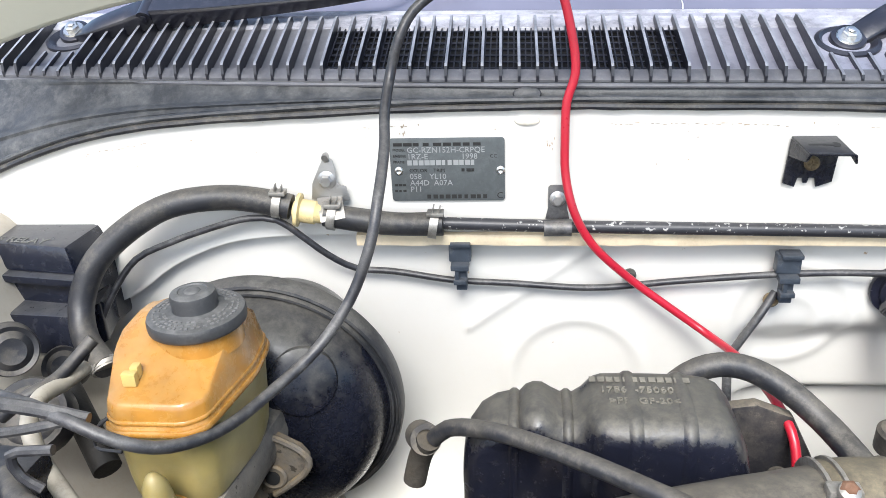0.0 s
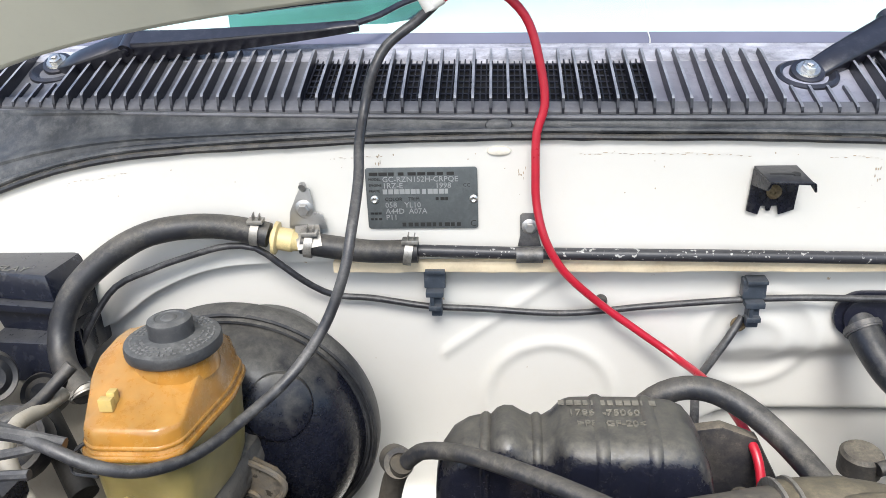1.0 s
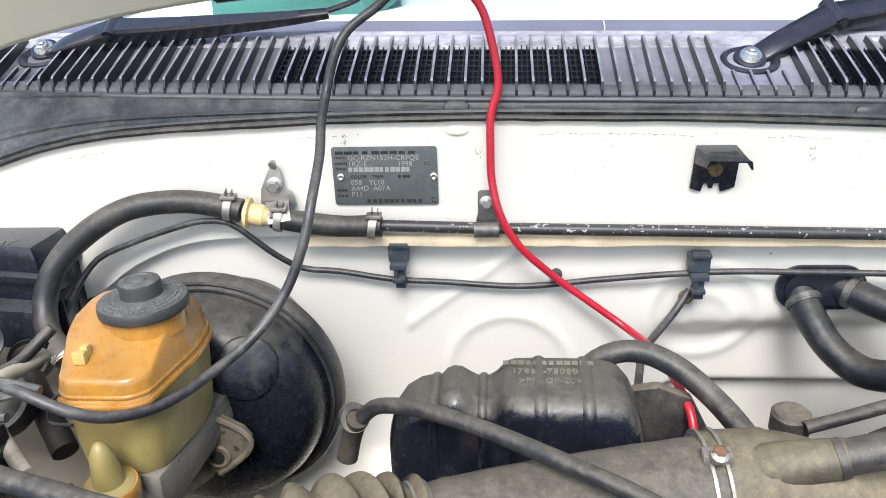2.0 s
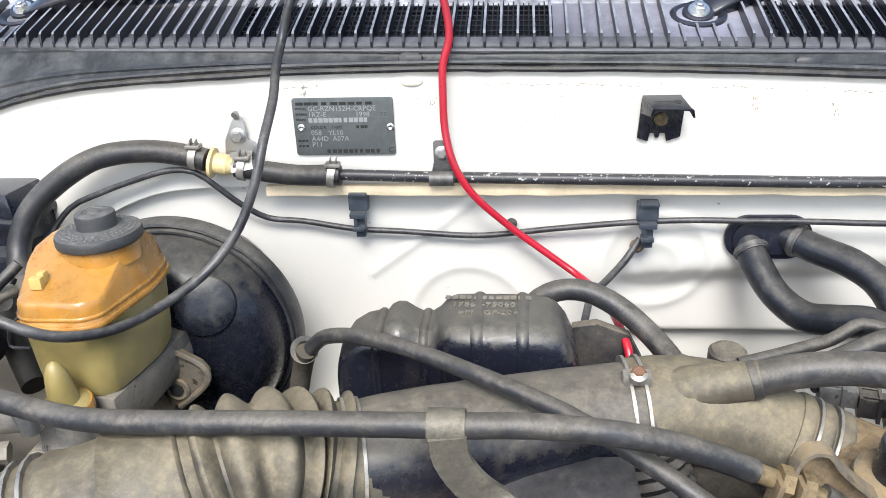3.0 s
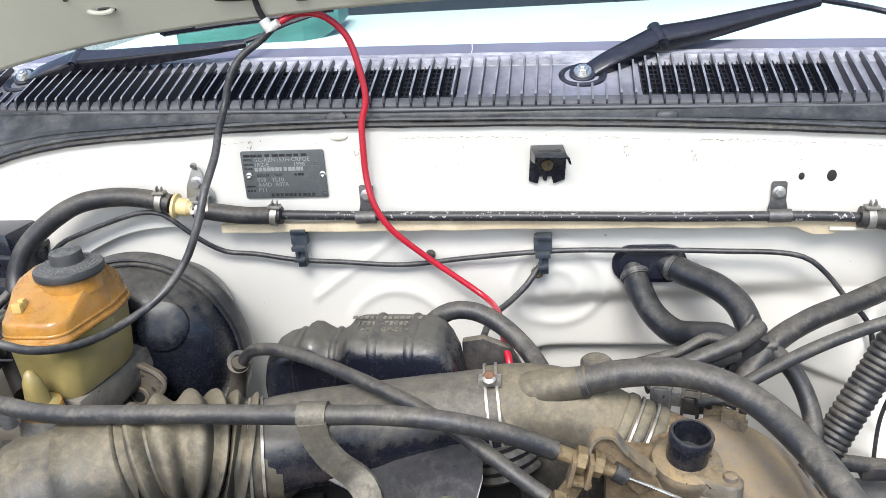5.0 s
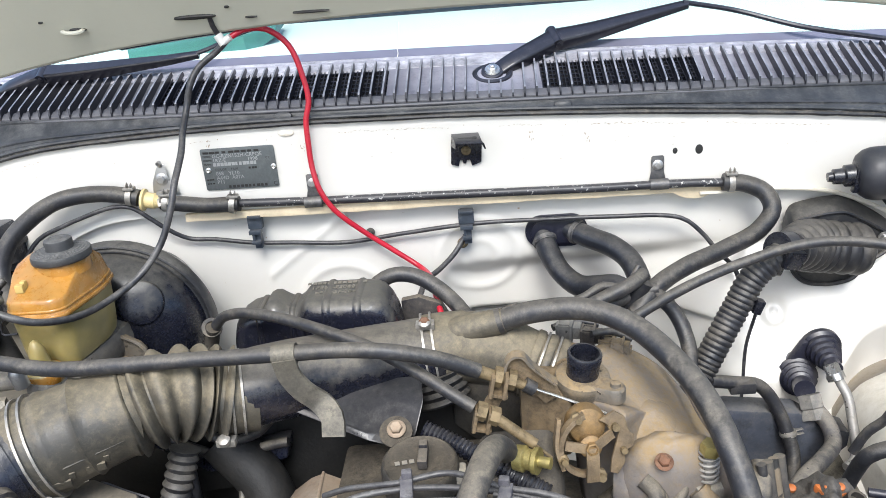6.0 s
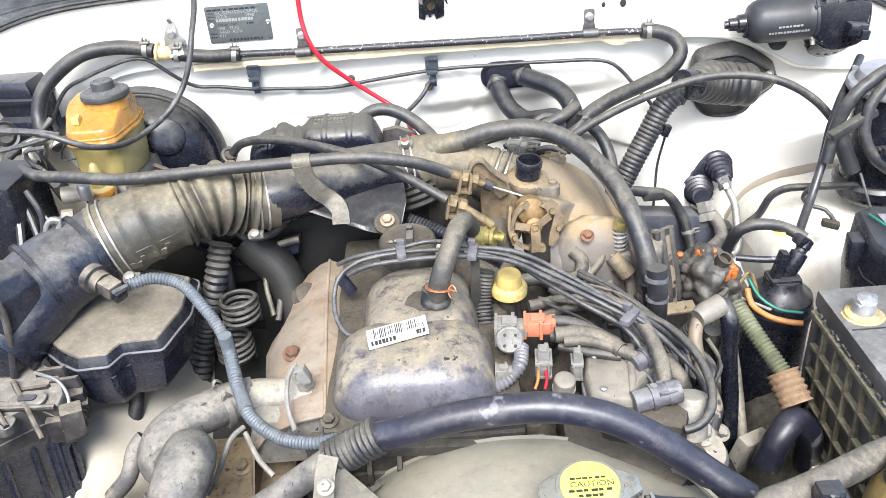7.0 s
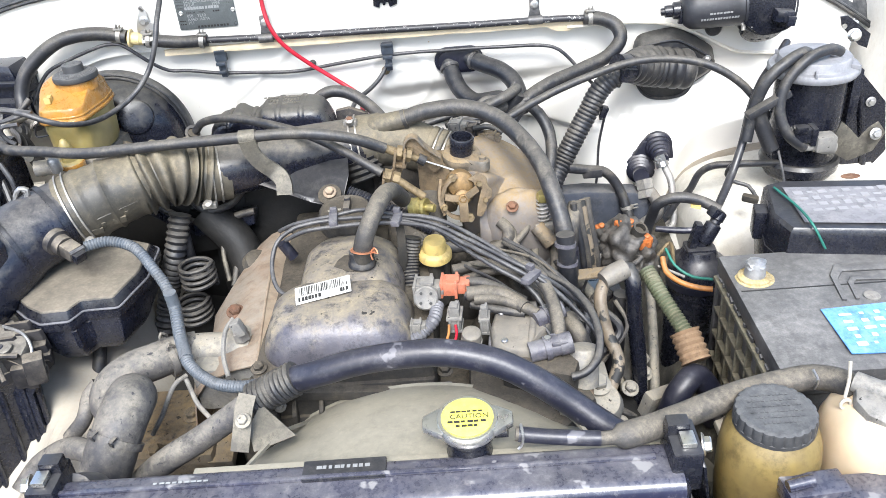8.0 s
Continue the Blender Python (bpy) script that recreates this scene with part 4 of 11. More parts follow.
    prof2 = ((1.0, 0.002), (0.97, -0.0015), (0.93, -0.001), (0.90, 0.0015), (0.72, 0.0025), (0.50, 0.0015), (0.42, 0.0005), (0.38, -0.003), (0.34, -0.0035), (0.31, -0.001), (0.22, -0.002), (0.16, 0.001), (0.08, 0.003), (0.0, 0.004))
    for f, o in prof2:
        row = []
        for x in xs:
            a = on_cowl(x, 0.0005, -0.002)
            b = Vector((x, 0.751, wall_top(x) + 0.001))
            row.append(a * f + b * (1 - f) + Vector((0, 0.8 * o, -0.5 * o)) + Vector((0, -1, 0.3)) * 0.0012 * noise.noise(Vector((x * 22, f * 3, 0))))
        rows.append(row)
    part("apron", strip(rows), SEAL, s)
    part("lip", tube([(x, 0.7495, wall_top(x) + 0.001 + 0.0012 * noise.noise(Vector((x * 9, 1, 0)))) for x in xs[::2]], 0.0036, 8, 0.02, wobble=0.3), RUBBER, s)
    part("bead", tube([(x, 0.7505, wall_top(x) + 0.0075 + 0.0010 * noise.noise(Vector((x * 7, 4, 0)))) for x in xs[::2]], 0.0030, 8, 0.02, wobble=0.3), SEAL, s)
    part("top_bead", tube([on_cowl(x, -0.0012, -0.0045) for x in xs[::2]], 0.0022, 8, 0.02, wobble=0.25), COWL_LIP, s)
    for x in (0.033, 0.43):
        part("push_clip", turned([(0.013, 0), (0.012, 0.002), (0.006, 0.0035)], (x, 0.7535, wall_top(x) + 0.012), (0, -0.9, 0.4), 20, 0.5), SEAL, s)
    for x, w in ((0.076, 0.012), (0.102, 0.016)):
        part("scuff", turned([(w, 0), (w * 0.9, 0.0006)], Vector((x, 0.7595, 1.1475)), (0, -0.9, 0.4), 12, 0.35), LABEL_GREY, s, "pale worn patch")
    plug = thing("body_plug", (0.033, 0.753, 1.125), "cream painted plug in the bulkhead panel", "plug")
    part("disc", turned([(0.012, 0), (0.011, 0.002), (0.008, 0.003)], (0.033, 0.754, wall_top(0.033) - 0.013), (0, -1, 0.1), 20, 0.4), PAINT_DIRTY, plug)


make_cowl()


def make_wiper(pivot, path, widths, label):
    """A wiper: nut and spindle eye, folded channel arm with a hinge knuckle, and a wire rod to the blade."""
    w = thing("windscreen_wiper", pivot, label, "wiper", "windscreen wipers")
    up = Vector((0, -0.53, 0.85))
    p = Vector(pivot)
    way = (Vector(path[0]) - p).normalized()
    part("pivot_eye", turned([(0.015, -0.016), (0.0165, -0.006), (0.0170, 0.000), (0.0160, 0.0035), (0.0130, 0.0045)], p, up, 30), WIPER, w)
    part("nut", joined(turned([(0.0115, 0.003), (0.0118, 0.0045), (0.0108, 0.0060)], p, up, 28), turned([(0.0076, 0.006), (0.0076, 0.0105), (0.0064, 0.0115)], p, up, 6), turned([(0.0042, 0.011), (0.0038, 0.0135), (0.0028, 0.014)], p, up, 14)), BRIGHT, w, "bright zinc nut")

    def channel(points, width):
        c = spline([Vector(q) for q in points], 0.012)
        rings = []
        for i, q in enumerate(c):
            f = i / (len(c) - 1)
            d = (c[min(i + 1, len(c) - 1)] - c[max(i - 1, 0)]).normalized()
            a = d.cross(up).normalized()
            wd = width[0] + (width[1] - width[0]) * f
            h = width[2] + (width[3] - width[2]) * f
            rings.append([q + a * wd * s + up * h * v for s, v in ((0.5, -1.0), (0.5, -0.12), (0.46, 0), (0.38, 0.10), (-0.38, 0.10), (-0.46, 0), (-0.5, -0.12), (-0.5, -1.0))])
        return loft(rings)

    part("head", channel([p + way * 0.010] + path[:2], widths[0]), WIPER, w, "tapered arm head")
    part("arm", channel(path[1:], widths[1]), WIPER, w)
    k, ahead = Vector(path[1]), (Vector(path[2]) - Vector(path[1])).normalized()
    a = ahead.cross(up).normalized()
    wd = widths[0][1] * 0.56
    part("knuckle", joined(tube([k - a * wd - up * 0.004, k + a * wd - up * 0.004], 0.0085, 16), tube([k - a * (wd + 0.002) - up * 0.004, k + a * (wd + 0.002) - up * 0.004], 0.0040, 12)), WIPER, w, "hinge knuckle with its pin")
    return w


left = make_wiper((-0.463, 0.900, 1.188), [(-0.437, 0.884, 1.197), (-0.372, 0.892, 1.216), (-0.303, 0.884, 1.218), (-0.234, 0.880, 1.2215), (-0.168, 0.879, 1.2245), (-0.1145, 0.880, 1.228)], ((0.020, 0.028, 0.010, 0.020), (0.028, 0.011, 0.022, 0.007)), "black wiper arm resting low across the windscreen base")
part("rod", tube([(-0.118, 0.880, 1.227), (-0.095, 0.892, 1.233), (-0.069, 0.912, 1.243), (-0.020, 0.935, 1.255)], 0.0034, 8), WIPER, left)
part("blade", joined(tube([(-0.265, 0.952, 1.235), (-0.173, 0.955, 1.243), (-0.088, 0.957, 1.249), (-0.010, 0.962, 1.256)], 0.0050, 8), tube([(-0.268, 0.951, 1.238), (-0.215, 0.953, 1.243)], 0.0062, 8)), RUBBER_BLACK, left)
right = make_wiper((0.335, 0.832, 1.175), [(0.364, 0.842, 1.190), (0.432, 0.884, 1.2132), (0.485, 0.898, 1.218), (0.572, 0.928, 1.229), (0.6465, 0.955, 1.2376)], ((0.024, 0.031, 0.010, 0.018), (0.032, 0.013, 0.018, 0.008)), "black wiper arm rising across the windscreen")
part("blade", tube([(0.640, 0.955, 1.238), (0.722, 0.962, 1.219), (0.820, 0.937, 1.190), (0.945, 0.926, 1.164)], 0.0040, 8), RUBBER_BLACK, right)


# ---- things on the bulkhead ----
def wall_bolt(at, size, parent, mat=STEEL, axis=(0, -1, 0), label="hexagon bolt"):
    return part("bolt", bolt_mesh(at, axis, size), mat, parent, label)


def make_plate():
    p = thing("data_plate", (-0.042, 0.753, 1.046), "dark grey riveted data plate with stamped pale characters on the bulkhead", "data plate")
    x0, x1, z0, z1 = -0.097, 0.012, 1.046, 1.109
    y = 0.7525
    bm = prism([(x, y, z) for x, z in rounded((x0 + x1) / 2, (z0 + z1) / 2, x1 - x0, z1 - z0, 0.003)], (0, -0.0015, 0), 0.0003)
    face = part("plate", bm, PLATE, p)
    f = y - 0.0016
    R, U = (1, 0, 0), (0, 0, 1)
    part("maker_line", bars((x0 + 0.004, f, z1 - 0.0075), R, U, 0.085, 0.0032, 9, 2), INK, face, "row of plain dark bars")
    part("maker_line", bars((x0 + 0.034, f, z0 + 0.0025), R, U, 0.060, 0.004, 10, 3), INK, face, "row of plain dark bars")
    for text, size, u, v, mat in (("MODEL", 0.0036, 0.003, 0.0505, INK), ("GC-RZN152H-CRPQE", 0.0078, 0.0165, 0.0490, PRINT), ("ENGINE", 0.0036, 0.003, 0.0445, INK), ("1RZ-E", 0.0078, 0.0165, 0.0425, PRINT), ("1998", 0.0078, 0.068, 0.0425, PRINT), ("CC", 0.005, 0.095, 0.0435, INK),
                                  ("FRAME", 0.0036, 0.003, 0.0385, INK), ("COLOR", 0.005, 0.018, 0.0295, INK), ("TRIM", 0.005, 0.041, 0.0295, INK), ("058", 0.0078, 0.018, 0.0225, PRINT), ("YL10", 0.0078, 0.037, 0.0225, PRINT), ("A44D", 0.0078, 0.018, 0.0160, PRINT), ("A07A", 0.0078, 0.041, 0.0160, PRINT), ("P11", 0.0078, 0.018, 0.0095, PRINT), ("C", 0.009, 0.101, 0.0025, INK)):
        part("stamping", letters(text, size, (x0 + u, f - 0.0003, z0 + v), R, U, 0.0002), mat, face)
    part("stamping", bars((x0 + 0.0165, f, z0 + 0.0365), R, U, 0.066, 0.005, 12, 5), PRINT, face)
    part("print_row", bars((x0 + 0.003, f, z0 + 0.0155), R, U, 0.012, 0.002, 3, 6), INK, face)
    part("print_row", bars((x0 + 0.003, f, z0 + 0.0095), R, U, 0.012, 0.002, 3, 7), INK, face)
    part("print_row", bars((x0 + 0.068, f, z0 + 0.030), R, U, 0.014, 0.003, 3, 8), INK, face)
    for x in (x0 + 0.008, x1 - 0.004):
        part("rivet", turned([(0.0042, 0), (0.004, 0.0012), (0.0025, 0.0022), (0.0016, 0.0016), (0.0005, 0.0012)], (x, f, 1.077), (0, -1, 0), 16), BRIGHT, p, "bright rivet")


make_plate()


def make_pipe():
    p = thing("vacuum_pipe", (0.33, 0.738, 1.01), "long black vacuum pipe with chipped paint along the bulkhead ledge", "pipe")
    part("pipe", tube([(-0.054, 0.738, 1.028), (0.071, 0.738, 1.024), (0.271, 0.738, 1.020), (0.461, 0.738, 1.016), (0.607, 0.736, 1.015), (0.662, 0.736, 1.012)], 0.0062, 14, 0.02), PIPE, p)
    part("saddle", box((0.647, 0.745, 0.997), (0.05, 0.014, 0.004), 0.001, (0, 1, 0)), PAINT_DIRTY, p, "cream ledge tab")
    for bx, bz in ((0.062, 0.750, 1.048)[::2], (0.563, 0.750, 1.041)[::2]):
        outline = [(bx + u, 0.751, bz + v) for u, v in ((-0.009, 0.0115), (-0.007, 0.0135), (0.007, 0.0135), (0.009, 0.0115), (0.009, -0.010), (0.0115, -0.021), (-0.0115, -0.021), (-0.009, -0.010))]
        br = part("bracket", joined(prism(outline, (0, -0.002, 0), 0.0004), tube([(bx - 0.013, 0.738, bz - 0.0255), (bx + 0.013, 0.738, bz - 0.0255)], 0.0082, 14)), BRACKET, p, "dark zinc pipe bracket")
        wall_bolt((bx, 0.749, bz), 0.0105, br)


make_pipe()


def spring_clamp(at, axis, r, parent, tab=(0, 0, 1), label="spring hose clamp", mat=CLAMP):
    """A spring clamp: a slotted band with two ears."""
    a = Vector(axis).normalized()
    t = (Vector(tab) - a * a.dot(Vector(tab))).normalized()
    s = a.cross(t)
    out = [band(at, a, r, 0.008, 0.0014)]
    e = Vector(at) + t * r
    for k in (-1, 1):
        o = e + a * 0.003 * k
        out.append(prism([o - s * 0.004, o + s * 0.004, o + s * 0.003 + t * 0.011, o - s * 0.003 + t * 0.011], a * 0.0012, 0.0003))
    out.append(box(tuple(e + t * 0.002), (0.016, 0.012, 0.004), 0.001) if abs(a.x) > 0.8 else band(at, a, r + 0.001, 0.004, 0.0014))
    return part("clamp", joined(*out), mat, parent, label)


def make_booster_hose():
    h = thing("vacuum_hose", (-0.25, 0.73, 0.95), "thick black rubber vacuum hose with a cream check valve", "hose")
    part("hose", tube([(-0.194, 0.734, 1.047), (-0.213, 0.734, 1.052), (-0.256, 0.730, 1.059), (-0.309, 0.720, 1.055), (-0.354, 0.710, 1.032), (-0.385, 0.695, 1.003), (-0.398, 0.680, 0.968), (-0.390, 0.660, 0.942), (-0.357, 0.630, 0.930)], 0.0125, 18, 0.008, wobble=0.03), RUBBER, h)
    part("hose", tube([(-0.162, 0.734, 1.039), (-0.126, 0.734, 1.033), (-0.093, 0.734, 1.029), (-0.047, 0.734, 1.029)], 0.0115, 18, 0.008, wobble=0.03), RUBBER, h)
    a, b = (-0.192, 0.734, 1.045), (-0.148, 0.734, 1.037)
    ax = Vector(b) - Vector(a)
    part("check_valve", turned([(0.008, 0), (0.009, 0.002), (0.0165, 0.003), (0.0165, 0.0065), (0.0115, 0.008), (0.0115, 0.022), (0.010, 0.0235), (0.0085, 0.04)], a, ax, 24), CREAM_VALVE, h, "cream plastic check valve")
    for at in ((-0.206, 0.734, 1.051), (-0.154, 0.734, 1.038), (-0.056, 0.734, 1.029)):
        spring_clamp(at, ax, 0.0128, h, (0, -0.4, 1))
    e = (-0.360, 0.635, 0.928)
    spring_clamp(e, (0.5, -0.5, -0.6), 0.0135, h, (1, 0, 0.4))
    # sheet bracket holding the valve
    k = thing("valve_bracket", (-0.155, 0.745, 1.05), "bent grey zinc bracket bolted to the bulkhead", "bracket")
    o = [(-0.166, 1.083), (-0.162, 1.090), (-0.157, 1.093), (-0.152, 1.090), (-0.150, 1.080), (-0.149, 1.066), (-0.141, 1.063), (-0.138, 1.049), (-0.147, 1.047), (-0.176, 1.050), (-0.174, 1.066)]
    part("plate", prism([(x, 0.748, z) for x, z in o], (0, -0.002, 0), 0.0005), STEEL, k)
    part("flange", ribbon([(-0.158, 0.746, 1.052), (-0.156, 0.738, 1.051), (-0.153, 0.728, 1.046), (-0.151, 0.722, 1.038)], 0.024, 0.002, (1, 0, 0)), CLAMP, k)
    wall_bolt((-0.159, 0.746, 1.070), 0.0125, k)
    part("tongue", tube([(-0.158, 0.7465, 1.090), (-0.157, 0.742, 1.096), (-0.157, 0.737, 1.095)], 0.0034, 10), STEEL, k)


make_booster_hose()


def make_wall_loom():
    w = thing("wiring_loom", (0.2, 0.755, 0.96), "thin grey wiring sleeve clipped along the white bulkhead", "wiring")
    part("sleeve", tube([(-0.395, 0.700, 0.937), (-0.381, 0.710, 0.964), (-0.357, 0.725, 0.995), (-0.322, 0.732, 1.010), (-0.280, 0.735, 1.024), (-0.238, 0.735, 1.035), (-0.210, 0.735, 1.033), (-0.190, 0.738, 1.016), (-0.166, 0.745, 0.991), (-0.141, 0.755, 0.971), (-0.101, 0.757, 0.966), (-0.043, 0.756, 0.957), (0.015, 0.757, 0.953), (0.100, 0.757, 0.948), (0.182, 0.755, 0.957), (0.272, 0.750, 0.967), (0.330, 0.750, 0.969), (0.388, 0.750, 0.968), (0.490, 0.745, 0.968), (0.596, 0.740, 0.961), (0.623, 0.735, 0.941), (0.651, 0.730, 0.906), (0.673, 0.720, 0.882), (0.682, 0.700, 0.823)], 0.0034, 10, 0.01), BLACK_WIRE, w)
    part("branch", tube([(0.278, 0.757, 0.944), (0.262, 0.745, 0.924), (0.240, 0.720, 0.911), (0.222, 0.690, 0.908), (0.212, 0.650, 0.900), (0.206, 0.620, 0.885)], 0.0042, 10, 0.01), BLACK_WIRE, w)
    for (x, y, z), s in (((-0.033, 0.747, 0.981), 1.0), ((0.283, 0.747, 0.968), 1.05)):
        c = thing("wire_clip", (x, y, z), "black plastic wire clip hooked on the bulkhead ledge", "clip", "wire clips on the bulkhead")
        part("body", joined(box((x, 0.750, z + 0.012 * s), (0.022 * s, 0.012, 0.020), 0.0015), box((x + 0.001, 0.746, z + 0.0225), (0.020, 0.016, 0.004), 0.001), box((x + 0.001, 0.749, z - 0.016), (0.011 * s, 0.012, 0.026), 0.0012)), CLIP, c)
        part("jaw", joined(box((x, 0.742, z - 0.001), (0.018 * s, 0.014, 0.006), 0.001), box((x, 0.742, z - 0.017), (0.013 * s, 0.014, 0.005), 0.001), box((x - 0.003, 0.739, z - 0.008), (0.004, 0.004, 0.02), 0.0008)), CLIP, c)
    c = (0.275, 0.758, 0.935)
    b = thing("loom_bolt", c, "brass coloured bolt holding a wire clip", "bolt")
    part("head", bolt_mesh(c, (0, -1, 0.1), 0.011), BRASS, b)
    q = (0.136, 0.766, 0.959)
    g = thing("wall_plug", q, "small grey grommet plug in the bulkhead", "plug")
    part("disc", turned([(0.0065, 0), (0.0065, 0.004), (0.005, 0.007), (0.002, 0.008)], q, (0, -1, 0), 20), RUBBER, g)


make_wall_loom()


def make_stay_holder():
    x, z = 0.290, 1.083
    h = thing("stay_holder", (x, 0.75, z), "black folded steel holder screwed to the white bulkhead", "holder")
    o = [(0.270, 1.104), (0.267, 1.062), (0.278, 1.058), (0.280, 1.067), (0.284, 1.067), (0.285, 1.062), (0.289, 1.062), (0.290, 1.067), (0.295, 1.067), (0.297, 1.058), (0.311, 1.063), (0.313, 1.089), (0.309, 1.104)]
    part("back", prism([(a, 0.752, b) for a, b in o], (0, -0.003, 0), 0.0008), PLASTIC, h)
    part("shelf", joined(prism([(0.270, 0.751, 1.104), (0.309, 0.751, 1.104), (0.3145, 0.717, 1.098), (0.276, 0.717, 1.0995)], (0, 0, 0.0028), 0.0010), prism([(0.3140, 0.716, 1.100), (0.3105, 0.727, 1.101), (0.3165, 0.719, 1.0905)], (0.0026, 0, 0), 0.0008)), PLASTIC, h)
    part("cheek", prism([(0.270, 0.750, 1.104), (0.2765, 0.717, 1.100), (0.2755, 0.724, 1.091), (0.269, 0.750, 1.088)], (0.0026, 0, 0), 0.0008), PLASTIC, h)
    part("slot", joined(box((0.2905, 0.733, 1.1041), (0.022, 0.0035, 0.0008), 0.0002, (10, 0, 0)), turned([(0.0042, 0), (0.0042, 0.0008)], (0.303, 0.733, 1.1035), (0, -0.18, 1), 16)), INK, h, "keyhole slot")
    part("screw", joined(turned([(0.0070, 0), (0.0070, 0.002), (0.005, 0.004)], (x, 0.748, z - 0.001), (0, -1, 0), 20), box((x, 0.7435, z - 0.001), (0.008, 0.0012, 0.0018), 0), box((x, 0.7435, z - 0.001), (0.0018, 0.0012, 0.008), 0)), BRASS, h, "brass cross-head screw")
    for (a, b, c), r in (((0.588, 0.754, 1.059), 0.0035), ((0.622, 0.754, 1.059), 0.0055)):
        w = thing("panel_hole", (a, 0.754, c), "small dark hole through the white panel", "hole")
        part("rim", turned([(r, 0), (r, 0.0008), (r * 0.9, 0.001)], (a, 0.7545, c), (0, -1, 0), 16, 1.3), INK, w)


make_stay_holder()


def make_heater_pipes():
    x, z = 0.417, 0.943
    g = thing("heater_grommet", (x, 0.765, z), "black oval rubber grommet plate where the heater hoses pass", "grommet")
    o = [(x + u, 0.768, z + v) for u, v in rounded(0, 0, 0.094, 0.052, 0.025, 8)]
    part("plate", prism(o, (0, -0.006, 0), 0.0025), RUBBER_BLACK, g)
    part("rim", prism([(x + u, 0.763, z + v) for u, v in rounded(0, 0, 0.078, 0.038, 0.018, 8)], (0, -0.006, 0), 0.002), RUBBER_BLACK, g)
    for path in ([(0.394, 0.775, 0.943), (0.403, 0.745, 0.919), (0.418, 0.715, 0.897), (0.441, 0.690, 0.885), (0.465, 0.665, 0.894), (0.490, 0.635, 0.905), (0.499, 0.605, 0.888)], [(0.430, 0.775, 0.946), (0.461, 0.745, 0.938), (0.492, 0.720, 0.932), (0.513, 0.695, 0.921), (0.522, 0.670, 0.905), (0.527, 0.640, 0.880)]):
        h = thing("heater_hose", path[0], "thick grey rubber heater hose bending down from the bulkhead", "hose", "heater hoses")
        part("hose", tube(path, 0.0162, 20, 0.008, wobble=0.04), HEATER, h)
        d = Vector(path[1]) - Vector(path[0])
        spring_clamp(tuple(Vector(path[0]) + d * 0.55), d, 0.0166, h, (0.6, 0, -0.7), mat=BRACKET)
    # vacuum hose from the pipe end to the manifold
    h = thing("vacuum_hose", (0.662, 0.735, 1.013), "grey rubber hose curving from the pipe end to the engine", "hose")
    part("hose", tube([(0.652, 0.735, 1.014), (0.684, 0.732, 1.010), (0.710, 0.725, 0.997), (0.716, 0.710, 0.978), (0.693, 0.690, 0.956), (0.636, 0.660, 0.942), (0.581, 0.635, 0.932), (0.537, 0.610, 0.917), (0.506, 0.585, 0.893), (0.491, 0.570, 0.874)], 0.0125, 18, 0.008, wobble=0.03), RUBBER, h)
    spring_clamp((0.663, 0.735, 1.013), (1, 0, 0.02), 0.0128, h, (0, -0.3, 1))


make_heater_pipes()


